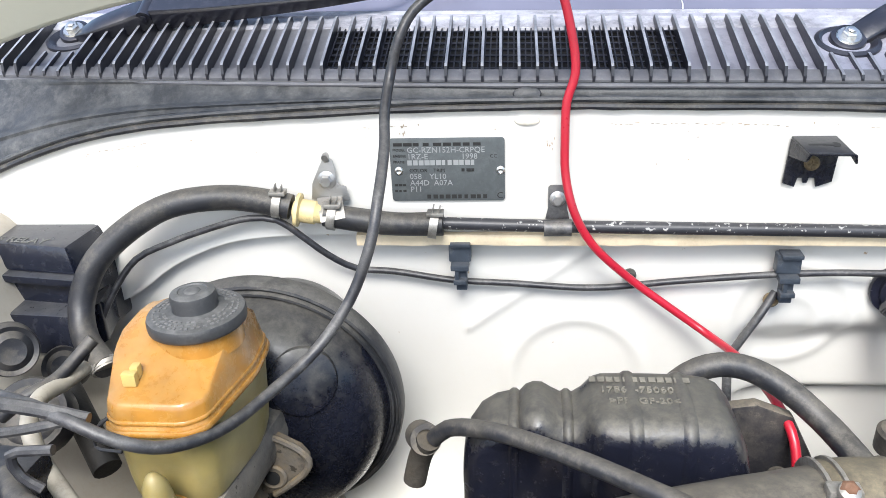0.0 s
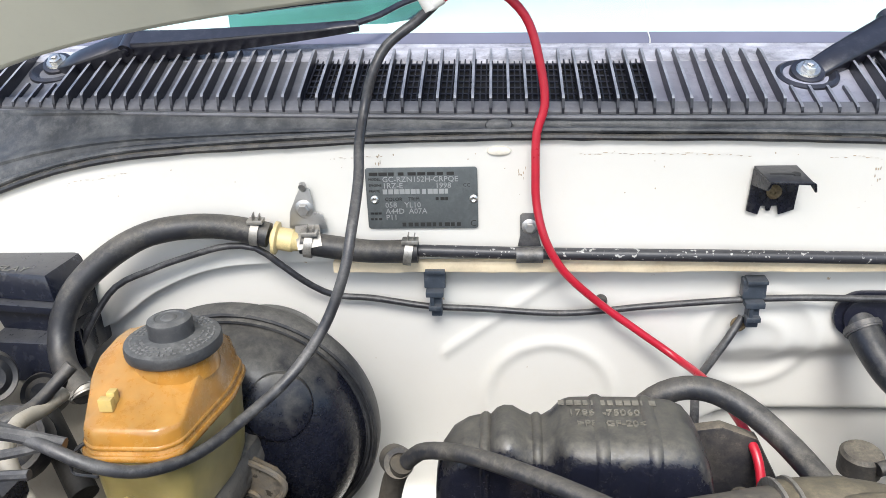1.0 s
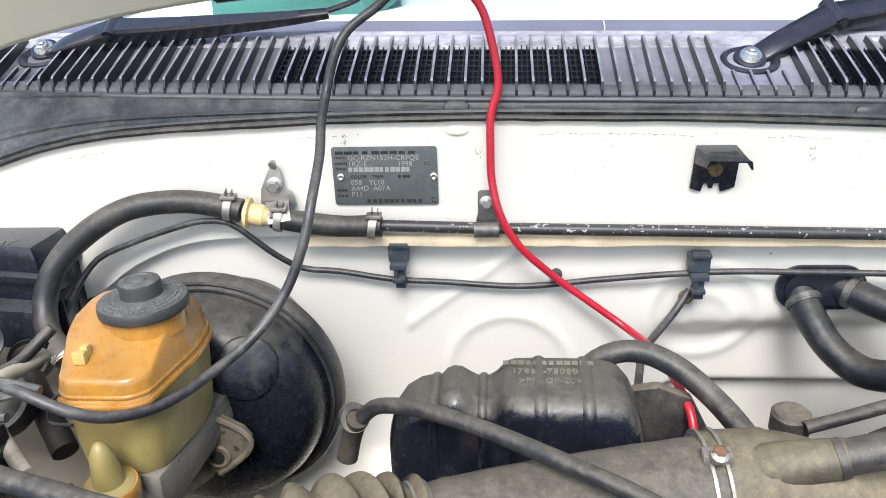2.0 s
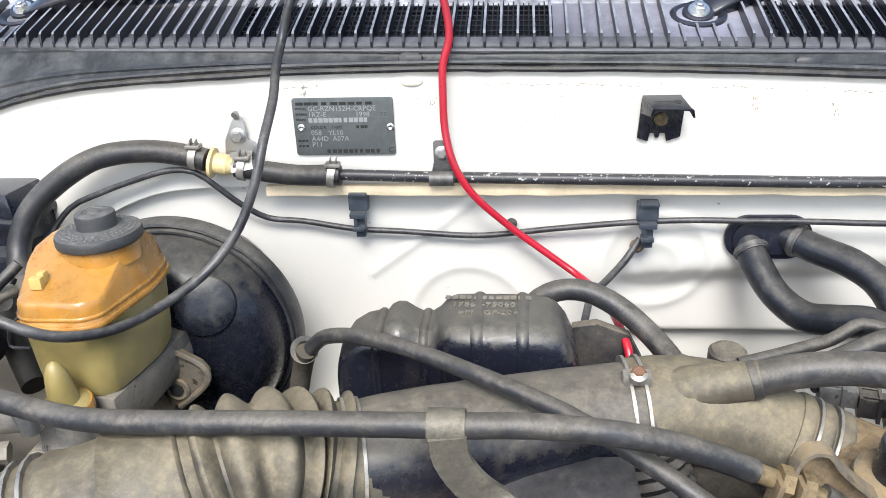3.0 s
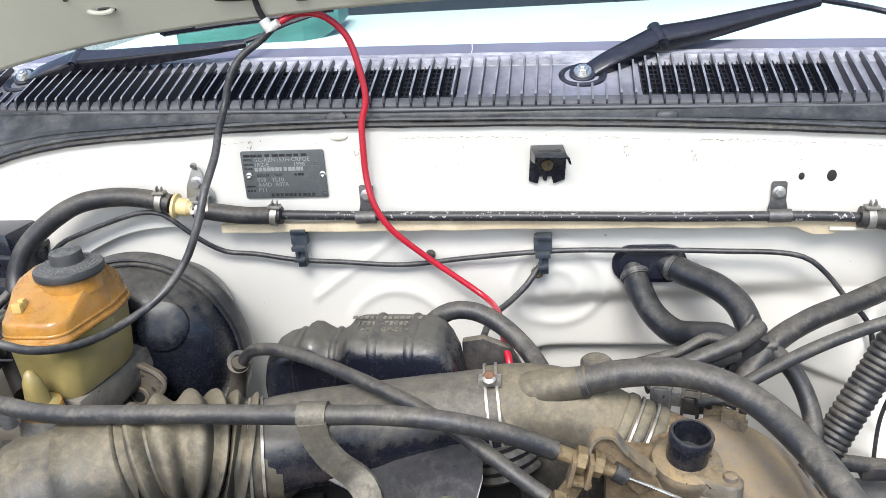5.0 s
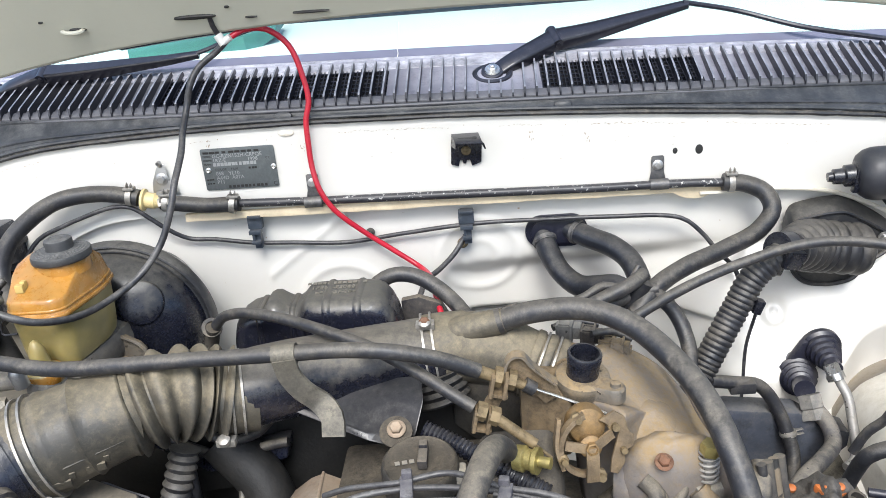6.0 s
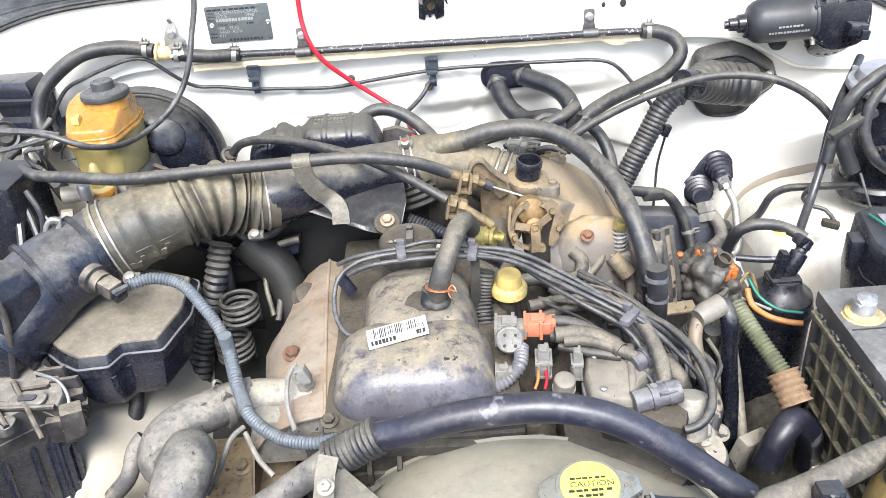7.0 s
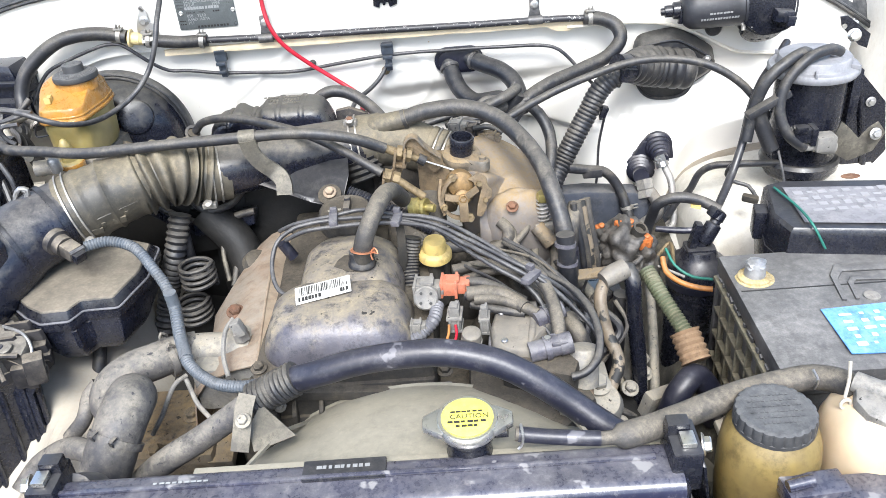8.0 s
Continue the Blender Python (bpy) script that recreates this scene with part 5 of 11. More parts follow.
def make_boot():
    c = Vector((0.825, 0.722, 0.904))
    n = Vector((-0.12, -0.92, -0.36)).normalized()      # out of the leaning wall
    r = Vector((1, -0.1, 0)).normalized()
    u = r.cross(-n).normalized()
    if u.z < 0:
        u = -u
    b = thing("wiring_boot", c, "large ribbed black rubber boot where the main loom enters the bulkhead", "boot")
    ol = [(0.744, 0.728, 0.924), (0.752, 0.728, 0.953), (0.775, 0.728, 0.961), (0.822, 0.728, 0.965), (0.842, 0.728, 0.957), (0.887, 0.728, 0.929), (0.898, 0.728, 0.918), (0.893, 0.728, 0.900), (0.863, 0.728, 0.878), (0.848, 0.728, 0.856), (0.823, 0.728, 0.848), (0.797, 0.728, 0.848), (0.776, 0.728, 0.853), (0.759, 0.728, 0.868), (0.747, 0.728, 0.894)]
    ol = spline(list(ol) + [ol[0]], 0.008)[:-1]
    part("flange", prism([Vector(o) - n * 0.03 for o in ol], n * 0.034, 0.002), SERVO_RIM, b, "smooth dusty rubber flange")
    mid = sum((Vector(o) for o in ol), Vector()) / len(ol)
    part("rim_bead", tube([Vector(o).lerp(mid, 0.04) + n * 0.005 for o in ol] + [Vector(ol[0]).lerp(mid, 0.04) + n * 0.005], 0.0032, 8), RUBBER, b)
    part("bolt", bolt_mesh((0.881, 0.720, 0.922), n, 0.011), STEEL, b)
    aim = Vector((0.712, 0.625, 0.951))
    start = Vector((0.852, 0.700, 0.911))
    part("bellows", tube([start, (0.819, 0.697, 0.916), (0.780, 0.690, 0.925), (0.751, 0.672, 0.935), aim], lambda f: 0.018 + 0.016 * min(1.0, f / 0.05) - 0.013 * max(0.0, f - 0.6) / 0.4, 28, rib=0.0040, pitch=0.0190, flat=1.0, peak=0.35), RUBBER, b)
    part("collar", joined(tube([aim, aim + (aim - start).normalized() * 0.022], 0.0245, 20), box(tuple(aim + Vector((-0.004, -0.022, -0.002))), (0.026, 0.02, 0.026), 0.002, (10, 15, 20)), box(tuple(aim + Vector((-0.020, -0.016, -0.016))), (0.014, 0.014, 0.02), 0.002, (10, 15, 20))), PLASTIC, b, "black plastic collar clip")
    t = thing("loom_conduit", aim, "fat ribbed grey conduit running down from the boot", "conduit")
    part("conduit", tube([aim, (0.686, 0.615, 0.941), (0.662, 0.610, 0.920), (0.640, 0.600, 0.884), (0.615, 0.585, 0.845), (0.591, 0.570, 0.806), (0.572, 0.550, 0.779), (0.557, 0.530, 0.747)], 0.0168, 20, rib=0.0022, pitch=0.0078, peak=0.5), RUBBER, t)
    part("clip", box((0.668, 0.600, 0.883), (0.012, 0.014, 0.02), 0.002, (0, 20, 0)), PLASTIC, t)
    part("strap", tube([(0.673, 0.620, 0.862), (0.666, 0.630, 0.803), (0.662, 0.620, 0.741), (0.653, 0.600, 0.710)], 0.0025, 8), BLACK_WIRE, t)


make_boot()


def make_wiper_motor():
    m = thing("wiper_motor", (0.93, 0.75, 1.02), "black wiper motor with a cast gearbox bolted to the bulkhead", "wiper motor")
    a, b = Vector((0.825, 0.700, 1.024)), Vector((0.926, 0.690, 1.030))
    ax = (b - a).normalized()
    L = (b - a).length
    part("body", turned([(0.020, -0.004), (0.028, 0), (0.034, 0.008), (0.0362, 0.016), (0.0366, 0.020), (0.0366, L - 0.014), (0.0374, L - 0.013), (0.0374, L - 0.002), (0.0390, L - 0.001), (0.0390, L + 0.003)], a, ax, 40), MOTOR, m, "dull grey-black motor barrel")
    part("nose", turned([(0.0065, -0.040), (0.0070, -0.034), (0.0105, -0.033), (0.0110, -0.020), (0.0150, -0.018), (0.0155, -0.006), (0.0200, -0.004), (0.0205, 0.004)], a, ax, 24), PLASTIC, m)
    part("nose_strap", box(tuple(a - ax * 0.006 + Vector((0, -0.012, -0.004))), (0.008, 0.010, 0.034), 0.002, (0, 8, 0)), PLASTIC, m)
    part("print_row", bars(tuple(a + ax * 0.022 + Vector((0, -0.0352, -0.013))), ax, Vector((0, -0.3, 0.95)), 0.066, 0.0036, 14, 9), PRINT_DIM, m, "row of pale bars")
    part("print_row", bars(tuple(a + ax * 0.036 + Vector((0, -0.0372, -0.003))), ax, Vector((0, -0.05, 1)), 0.040, 0.0030, 7, 10), PRINT_DIM, m, "row of pale bars")
    face = [(0.915, 1.056), (0.994, 1.059), (1.010, 1.054), (1.010, 0.992), (0.978, 0.979), (0.951, 0.980), (0.921, 1.002)]
    gb = part("gearbox", joined(prism([(x, 0.735, z) for x, z in face], (0, -0.070, 0), 0.004), prism([(x * 0.985 + 0.0145, 0.666, z * 0.985 + 0.0154) for x, z in face], (0, -0.007, 0), 0.002)), PLASTIC, m, "black gearbox cover")
    part("cover_seam", tube([(x, 0.668, z) for x, z in face[:1] + face[::-1]], 0.0018, 6), MOTOR, gb)
    for x, z, w in ((0.945, 1.062, 0.020), (0.962, 1.060, 0.012), (0.984, 1.066, 0.022)):
        part("terminal", joined(box((x, 0.672, z), (w, 0.016, 0.012), 0.002, (0, -6, 0)), turned([(0.0045, 0), (0.0045, 0.004), (0.003, 0.005)], (x, 0.668, z + 0.006), (0, -0.2, 1), 8)), BRACKET, gb)
    gc = part("gear_cover", turned([(0.038, -0.01), (0.040, 0.0), (0.040, 0.012), (0.036, 0.018), (0.020, 0.021)], (0.970, 0.706, 0.988), (0, -0.80, -0.6), 32), PLASTIC, m)
    for k in range(9):
        t = math.pi * (1.05 + 0.9 * k / 8)
        part("cover_tab", box((0.970 + 0.0395 * math.cos(t), 0.700 - 0.018 * math.sin(t) * 0.6, 0.988 + 0.031 * math.sin(t)), (0.007, 0.014, 0.005), 0.0015, (0, 0, 0)), PLASTIC, gc)
    part("connector", joined(box((0.985, 0.648, 1.016), (0.032, 0.020, 0.020), 0.002, (0, 8, 0)), box((0.978, 0.640, 1.022), (0.016, 0.012, 0.008), 0.001, (0, 8, 0)), box((0.996, 0.640, 1.008), (0.014, 0.012, 0.016), 0.001, (0, 8, 0))), LID_BLACK, m, "scuffed black connector")
    # rubber-bushed mounting ear with its web
    ear = part("ear", joined(prism([(0.911, 0.728, 1.078), (0.915, 0.728, 1.088), (0.926, 0.728, 1.092), (0.937, 0.728, 1.088), (0.943, 0.728, 1.072), (0.958, 0.728, 1.046), (0.928, 0.728, 1.046)], (0, -0.006, 0), 0.002), turned([(0.015, 0), (0.0155, 0.006), (0.012, 0.010), (0.008, 0.011)], (0.924, 0.724, 1.080), (0, -1, 0.15), 24)), BRACKET, m, "dark zinc mounting ear")
    part("bolt", bolt_mesh((0.930, 0.712, 1.076), (0, -1, 0.2), 0.012), CLAMP, ear)
    for dx, dz in ((-0.008, 0.0), (0.006, 0.004)):
        part("clip", joined(tube([(0.930 + dx, 0.668, 1.004 + dz), (0.931 + dx, 0.662, 0.990 + dz)], 0.0038, 10), box((0.931 + dx, 0.664, 0.997 + dz), (0.007, 0.006, 0.008), 0.001)), CLAMP, m)
    part("far_foot", joined(box((1.014, 0.71, 1.062), (0.030, 0.03, 0.020), 0.004, (0, 20, 0)), turned([(0.010, 0), (0.010, 0.010), (0.007, 0.011)], (1.008, 0.70, 1.068), (0, -1, 0.3), 18)), BRACKET, m)
    part("bung", turned([(0.015, -0.02), (0.0155, 0.006), (0.0125, 0.010), (0.0095, 0.010), (0.0088, 0.014), (0.004, 0.015)], (0.888, 0.722, 0.981), (-0.1, -1, -0.1), 24), RUBBER, m, "round rubber bung")


make_wiper_motor()


def make_ac_lines():
    pl = thing("grommet_plate", (0.767, 0.662, 0.754), "black oval rubber plate behind the cooling line grommets", "grommet")
    part("plate", prism([(0.732, 0.665, 0.721), (0.728, 0.665, 0.745), (0.741, 0.665, 0.770), (0.754, 0.665, 0.792), (0.776, 0.665, 0.802), (0.798, 0.665, 0.798), (0.812, 0.665, 0.780), (0.816, 0.665, 0.754), (0.808, 0.665, 0.726), (0.792, 0.665, 0.700), (0.769, 0.665, 0.690), (0.747, 0.665, 0.699)], (0, -0.010, -0.004), 0.004), RUBBER_BLACK, pl)
    for (x, y, z), (ex, ey, ez), r in (((0.783, 0.655, 0.778), (0.780, 0.600, 0.776), 0.021), ((0.750, 0.655, 0.736), (0.740, 0.595, 0.749), 0.026)):
        g = thing("line_grommet", (x, y, z), "ribbed black rubber grommet round a cooling line", "grommet", "cooling line grommets")
        d = Vector((ex - x, ey - y, ez - z))
        L = d.length
        part("flange", turned([(r * 1.35, -0.012), (r * 1.35, -0.004), (r * 1.15, 0.0)], (x, y, z), d, 28), RUBBER_BLACK, g)
        part("sleeve", turned([(r * 1.12, 0), (r * 1.12, 0.006), (r * 0.95, 0.008), (r * 0.98, 0.016), (r * 0.8, 0.018), (r * 0.85, 0.026), (r * 0.66, 0.028), (r * 0.70, 0.036), (r * 0.55, 0.038), (r * 0.55, L * 0.95)], (x, y, z), d, 24), RUBBER_BLACK, g)
    a = thing("cooling_line", (0.772, 0.600, 0.778), "bare aluminium cooling line with a hexagon union", "pipe")
    part("pipe", tube([(0.777, 0.600, 0.781), (0.782, 0.590, 0.767), (0.790, 0.575, 0.748), (0.791, 0.560, 0.726), (0.791, 0.540, 0.698), (0.787, 0.530, 0.679), (0.773, 0.520, 0.675)], 0.0066, 14), LIGHT_CAST, a)
    part("union", joined(turned([(0.0105, 0), (0.0105, 0.013)], (0.771, 0.598, 0.788), (0.3, -0.5, -0.8), 6), turned([(0.012, 0.013), (0.012, 0.022)], (0.771, 0.598, 0.788), (0.3, -0.5, -0.8), 16)), BRIGHT, a)
    b = thing("cooling_line", (0.753, 0.600, 0.733), "thick dusty grey cooling line with a hexagon union", "pipe")
    part("pipe", tube([(0.752, 0.588, 0.726), (0.762, 0.562, 0.714), (0.761, 0.540, 0.703), (0.733, 0.500, 0.708), (0.690, 0.455, 0.712), (0.655, 0.420, 0.690)], 0.0110, 16), ALU_HOSE, b)
    part("union", turned([(0.017, 0), (0.017, 0.018), (0.015, 0.020), (0.019, 0.026), (0.019, 0.034)], (0.745, 0.595, 0.743), (0.15, -0.5, -0.85), 6), GREY_CONN, b)
    h = thing("drain_hose", (0.618, 0.600, 0.767), "short bent black hose behind the manifold", "hose")
    part("hose", tube([(0.598, 0.560, 0.796), (0.636, 0.570, 0.784), (0.671, 0.580, 0.771), (0.696, 0.575, 0.737), (0.708, 0.560, 0.703), (0.713, 0.550, 0.683), (0.709, 0.530, 0.654), (0.695, 0.500, 0.633)], 0.0092, 14, 0.008), RUBBER, h)
    part("clip", box((0.644, 0.570, 0.779), (0.034, 0.02, 0.016), 0.002), RUBBER, h)
    spring_clamp((0.709, 0.562, 0.704), (0.15, -0.3, -0.9), 0.0095, h, (1, 0, 0))


make_ac_lines()


# ---- brake servo, master cylinder and fluid reservoir ----
def make_servo():
    c = Vector((-0.213, 0.652, 0.884))
    s = thing("brake_servo", c, "round dusty black brake servo drum on the bulkhead", "brake servo")
    part("shell", turned([(0.050, 0.115), (0.072, 0.105), (0.096, 0.06), (0.108, 0.02), (0.1225, 0.012), (0.1240, 0.000), (0.1190, -0.008), (0.1165, -0.012), (0.1150, -0.020), (0.1120, -0.034), (0.1060, -0.047), (0.0960, -0.058), (0.080, -0.067), (0.055, -0.075), (0.03, -0.08)], c, (0, 1, 0.04), 72), SERVO, s)
    part("crimp_rim", turned([(0.1240, 0.012), (0.1285, 0.010), (0.1300, 0.004), (0.1300, -0.007), (0.1285, -0.0105), (0.1262, -0.0115), (0.1248, -0.0085), (0.1232, -0.0085), (0.1218, -0.0125), (0.1198, -0.0130), (0.1185, -0.0100)], c, (0, 1, 0.04), 72), SERVO_RIM, s, "dusty grey crimped rim")
    q, out = Vector((-0.159, 0.588, 0.946)), Vector((0.30, -0.84, 0.36)).normalized()
    part("pressed_dome", turned([(0.031, -0.006), (0.0305, 0.000), (0.0290, 0.0030), (0.0260, 0.0042), (0.010, 0.0046)], q, out, 36), SERVO, s)
    part("boss", turned([(0.030, 0), (0.029, 0.012), (0.026, 0.016), (0.010, 0.018)], (-0.29, 0.592, 0.84), (-0.1, -1, -0.1), 30), PLASTIC, s)
    m = thing("master_cylinder", (-0.215, 0.48, 0.92), "dusty cast brake master cylinder below the reservoir", "master cylinder")
    part("casting", joined(tube([(-0.222, 0.425, 0.893), (-0.212, 0.50, 0.900), (-0.196, 0.60, 0.906)], 0.027, 24), box((-0.206, 0.525, 0.912), (0.052, 0.150, 0.034), 0.009, (-3, 0, -6))), TAN_GREY, m, "silver-tan cast body")
    part("inlet_boss", turned([(0.0195, -0.040), (0.0200, -0.006), (0.0190, 0.0)], (-0.218, 0.430, 0.928), (0, -0.08, 1), 26), LIGHT_CAST, m, "scuffed alloy inlet boss")
    part("body", joined(turned([(0.030, 0), (0.030, 0.05), (0.024, 0.055), (0.024, 0.17), (0.019, 0.175), (0.019, 0.22)], (-0.210, 0.575, 0.905), (-0.13, -1, -0.10), 28), tube([(-0.214, 0.50, 0.90), (-0.214, 0.50, 0.935)], 0.017, 20), tube([(-0.218, 0.420, 0.907), (-0.220, 0.430, 0.935)], 0.0205, 22)), CAST, m)
    ol = [(-0.232, 0.560, 0.925), (-0.198, 0.560, 0.924), (-0.175, 0.560, 0.915), (-0.157, 0.560, 0.904), (-0.150, 0.560, 0.894), (-0.153, 0.560, 0.883), (-0.168, 0.560, 0.868), (-0.184, 0.560, 0.856), (-0.212, 0.560, 0.848), (-0.235, 0.560, 0.870)]
    fl = part("flange", prism(ol, (0, -0.010, 0), 0.003), CAST_TAN, m)
    part("rolled_edge", tube([(x, 0.549, z) for x, _, z in ol[1:8]], 0.0032, 8), CAST_TAN, m)
    part("web", joined(prism([(-0.235, 0.552, 0.925), (-0.185, 0.552, 0.922), (-0.200, 0.470, 0.935), (-0.240, 0.470, 0.935)], (0, 0, 0.006), 0.002), prism([(-0.205, 0.553, 0.870), (-0.196, 0.553, 0.850), (-0.212, 0.450, 0.885), (-0.218, 0.450, 0.905)], (0.006, 0, 0), 0.002)), CAST_TAN, m)
    part("hole", joined(turned([(0.0115, 0), (0.0120, 0.0025), (0.0100, 0.004), (0.0070, 0.003)], (-0.1825, 0.550, 0.8755), (0, -1, 0.1), 24)), CAST_TAN, fl, "raised rim round a bolt hole")
    part("stud", turned([(0.0062, 0), (0.0062, 0.0040), (0.004, 0.0042)], (-0.1825, 0.549, 0.8755), (0, -1, 0.1), 16), INK, fl)
    part("outlet_nut", turned([(0.009, 0), (0.009, 0.016)], (-0.256, 0.400, 0.914), (-1, -0.3, 0.1), 6), CAST, m)
    part("bleed_nut", turned([(0.009, 0), (0.009, 0.02), (0.006, 0.024)], (-0.223, 0.390, 0.945), (0, -0.2, 1), 14), STEEL, m)
    part("rod_end", tube([(-0.262, 0.400, 0.946), (-0.236, 0.405, 0.946)], 0.0125, 18), CAST, m, "bare aluminium end")
    part("brake_line", tube([(-0.259, 0.400, 0.919), (-0.289, 0.400, 0.903), (-0.318, 0.420, 0.928), (-0.352, 0.450, 0.962)], 0.003, 8), STEEL, m)
    part("brake_line", tube([(-0.259, 0.400, 0.919), (-0.316, 0.400, 0.898), (-0.331, 0.420, 0.952), (-0.373, 0.450, 0.974)], 0.003, 8), STEEL, m)


# plain outline of the fluid reservoir seen from above, narrowing to the front left
def reservoir_ring(z, grow=0.0, round_=0.012):
    pts = [(-0.256, 0.450), (-0.246, 0.442), (-0.197, 0.442), (-0.184, 0.452), (-0.170, 0.520), (-0.172, 0.560), (-0.195, 0.582), (-0.250, 0.580), (-0.268, 0.540), (-0.266, 0.490)]
    cx, cy = -0.217, 0.511
    p = [Vector((cx + (x - cx) * (1 + grow), cy + (y - cy) * (1 + grow), z)) for x, y in pts]
    out = []
    for a, b, c in zip(p[-1:] + p[:-1], p, p[1:] + p[:1]):
        d = min(round_, (a - b).length * 0.45, (c - b).length * 0.45)
        q, r = b + (a - b).normalized() * d, b + (c - b).normalized() * d
        out += [q, q.lerp(b, 0.55).lerp(r.lerp(b, 0.55), 0.25), q.lerp(b, 0.55).lerp(r.lerp(b, 0.55), 0.75), r]
    return out


def make_reservoir():
    r = thing("brake_fluid_reservoir", (-0.213, 0.49, 0.93), "amber and olive translucent brake fluid reservoir with a black cap", "reservoir")

    def rings(rows):
        return loft([reservoir_ring(z, g) for z, g in rows])

    part("lower_tank", rings([(0.930, -0.24), (0.932, -0.17), (0.938, -0.13), (0.955, -0.10), (0.99, -0.06), (1.002, -0.05)]), OLIVE, r, "yellowed olive lower tank")
    def slope(ring, k):
        out = []
        for p in ring:
            y = min(p.y, 0.582 - 0.044 * k)
            x = -0.213 + (p.x + 0.213) * (1 - 0.22 * k * max(0.0, min(1.0, (y - 0.490) / 0.05)))
            out.append(Vector((x, y, p.z + k * min(0.027, 0.62 * max(0.0, y - 0.466)))))
        return out

    up = part("upper_tank", loft([slope(reservoir_ring(z, g), k) for z, g, k in ((0.997, -0.05, 0), (0.999, 0.0, 0), (1.003, 0.005, 0), (1.005, -0.020, 0), (1.012, -0.030, 0.3), (1.0185, -0.040, 0.6), (1.0220, -0.058, 0.9), (1.0235, -0.085, 1.0), (1.0245, -0.14, 1.0), (1.028, -0.42, 1.0), (1.030, -0.60, 1.0))]), AMBER, r, "amber upper tank")
    part("seam", rings([(0.9995, 0.012), (1.0010, 0.026), (1.0030, 0.026), (1.0045, 0.012)]), AMBER, r)
    part("seam", rings([(1.0075, -0.018), (1.0085, -0.010), (1.0100, -0.010), (1.0110, -0.022)]), AMBER, r)
    part("neck", turned([(0.0315, 0), (0.0310, 0.012), (0.030, 0.022)], (-0.205, 0.511, 1.034), (0.0, 0.02, 1), 36), AMBER, r)
    cap = part("cap", turned([(0.0335, 0), (0.0350, 0.0012), (0.0354, 0.003), (0.0354, 0.0078), (0.0346, 0.0098), (0.0325, 0.0106), (0.0180, 0.0125), (0.0166, 0.0130), (0.0162, 0.0150), (0.0166, 0.0225), (0.0158, 0.0248), (0.0135, 0.0258), (0.0105, 0.0262), (0.0098, 0.0254), (0.0060, 0.0254), (0.0052, 0.0262), (0.0030, 0.0264)], (-0.205, 0.511, 1.0495), (-0.02, 0.02, 1), 48), CAP, r, "round grey-black cap with moulded writing")
    marks, rnd = [], random.Random(9)
    for rad, count in ((0.0300, 44), (0.0262, 36), (0.0224, 30)):
        for k in range(count):
            a = 2 * math.pi * (k + rnd.uniform(-0.15, 0.15)) / count
            if rnd.random() < 0.14:
                continue
            x, y = rad * math.cos(a), rad * math.sin(a)
            marks.append(box((-0.205 + x, 0.511 + y, 1.0603 + (0.0325 - rad) * 0.13 + 0.02 * x - 0.02 * y), (rnd.uniform(0.0016, 0.0028), rnd.uniform(0.0012, 0.0022), 0.0009), 0, (0, 0, math.degrees(a) + 90)))
    part("embossing", joined(*marks), CAP_WORDS, cap, "rings of small raised bars")
    part("clip_tab", joined(box((-0.2385, 0.4625, 1.033), (0.010, 0.006, 0.010), 0.001), box((-0.2365, 0.469, 1.035), (0.006, 0.007, 0.010), 0.001)), YELLOW, up, "small yellow moulded tab")
    part("foot_cone", turned([(0.020, 0), (0.0205, 0.004), (0.0205, 0.014), (0.0185, 0.017), (0.012, 0.019), (0.011, 0.03), (0.009, 0.045), (0.005, 0.054), (0.001, 0.057)], (-0.218, 0.430, 0.926), (0, -0.08, 1), 28), OLIVE, r, "olive cone over an amber ring")
    part("foot_ring", turned([(0.0205, 0), (0.0215, 0.002), (0.0215, 0.012), (0.0205, 0.014)], (-0.218, 0.430, 0.928), (0, -0.08, 1), 28), AMBER, r)
    part("level_wire", tube([(-0.250, 0.450, 1.012), (-0.269, 0.460, 0.994), (-0.275, 0.460, 0.976), (-0.250, 0.450, 0.980)], 0.0012, 6), BLACK_WIRE, r)
    part("level_wire", tube([(-0.250, 0.450, 1.012), (-0.273, 0.460, 0.988), (-0.275, 0.460, 0.976), (-0.250, 0.450, 0.980)], 0.0012, 6), BLACK_WIRE, r)


make_servo()
make_reservoir()


def make_relay_box():
    a = Vector((-0.418, 0.690, 1.033))
    b = thing("relay_box", (a.x, 0.70, 0.95), "black plastic relay box with a lettered lid on a bracket", "relay box")
    # tapered lid above a deeper body
    cx, cy = -0.451, 0.728
    part("lid", joined(box((cx - 0.01, cy + 0.01, 1.0070), (0.125, 0.075, 0.028), 0.005, (0, 0, -8), 0.86), box((cx - 0.01, cy + 0.005, 0.9890), (0.135, 0.085, 0.008), 0.002, (0, 0, -8))), RELAY, b)
    part("body", box((cx - 0.01, cy + 0.01, 0.9520), (0.125, 0.075, 0.075), 0.004, (0, 0, -8)), RELAY, b)
    part("skirt", prism([(cx - 0.09, cy - 0.050, 0.9610), (cx + 0.045, cy - 0.060, 0.9610), (cx + 0.062, cy - 0.030, 0.9610), (cx + 0.05, cy + 0.03, 0.9610), (cx - 0.09, cy + 0.03, 0.9610)], (0, 0, -0.045), 0.004), RELAY, b)
    part("wording", letters("ABS RELAY", 0.0155, (cx - 0.060, cy - 0.012, 1.0215), (1, -0.14, 0), (0.14, 1, 0), 0.0004), FAINT, b, "moulded words")
    part("bolt", bolt_mesh((cx - 0.055, cy - 0.040, 0.9630), (0, 0, 1), 0.014), STEEL, b)


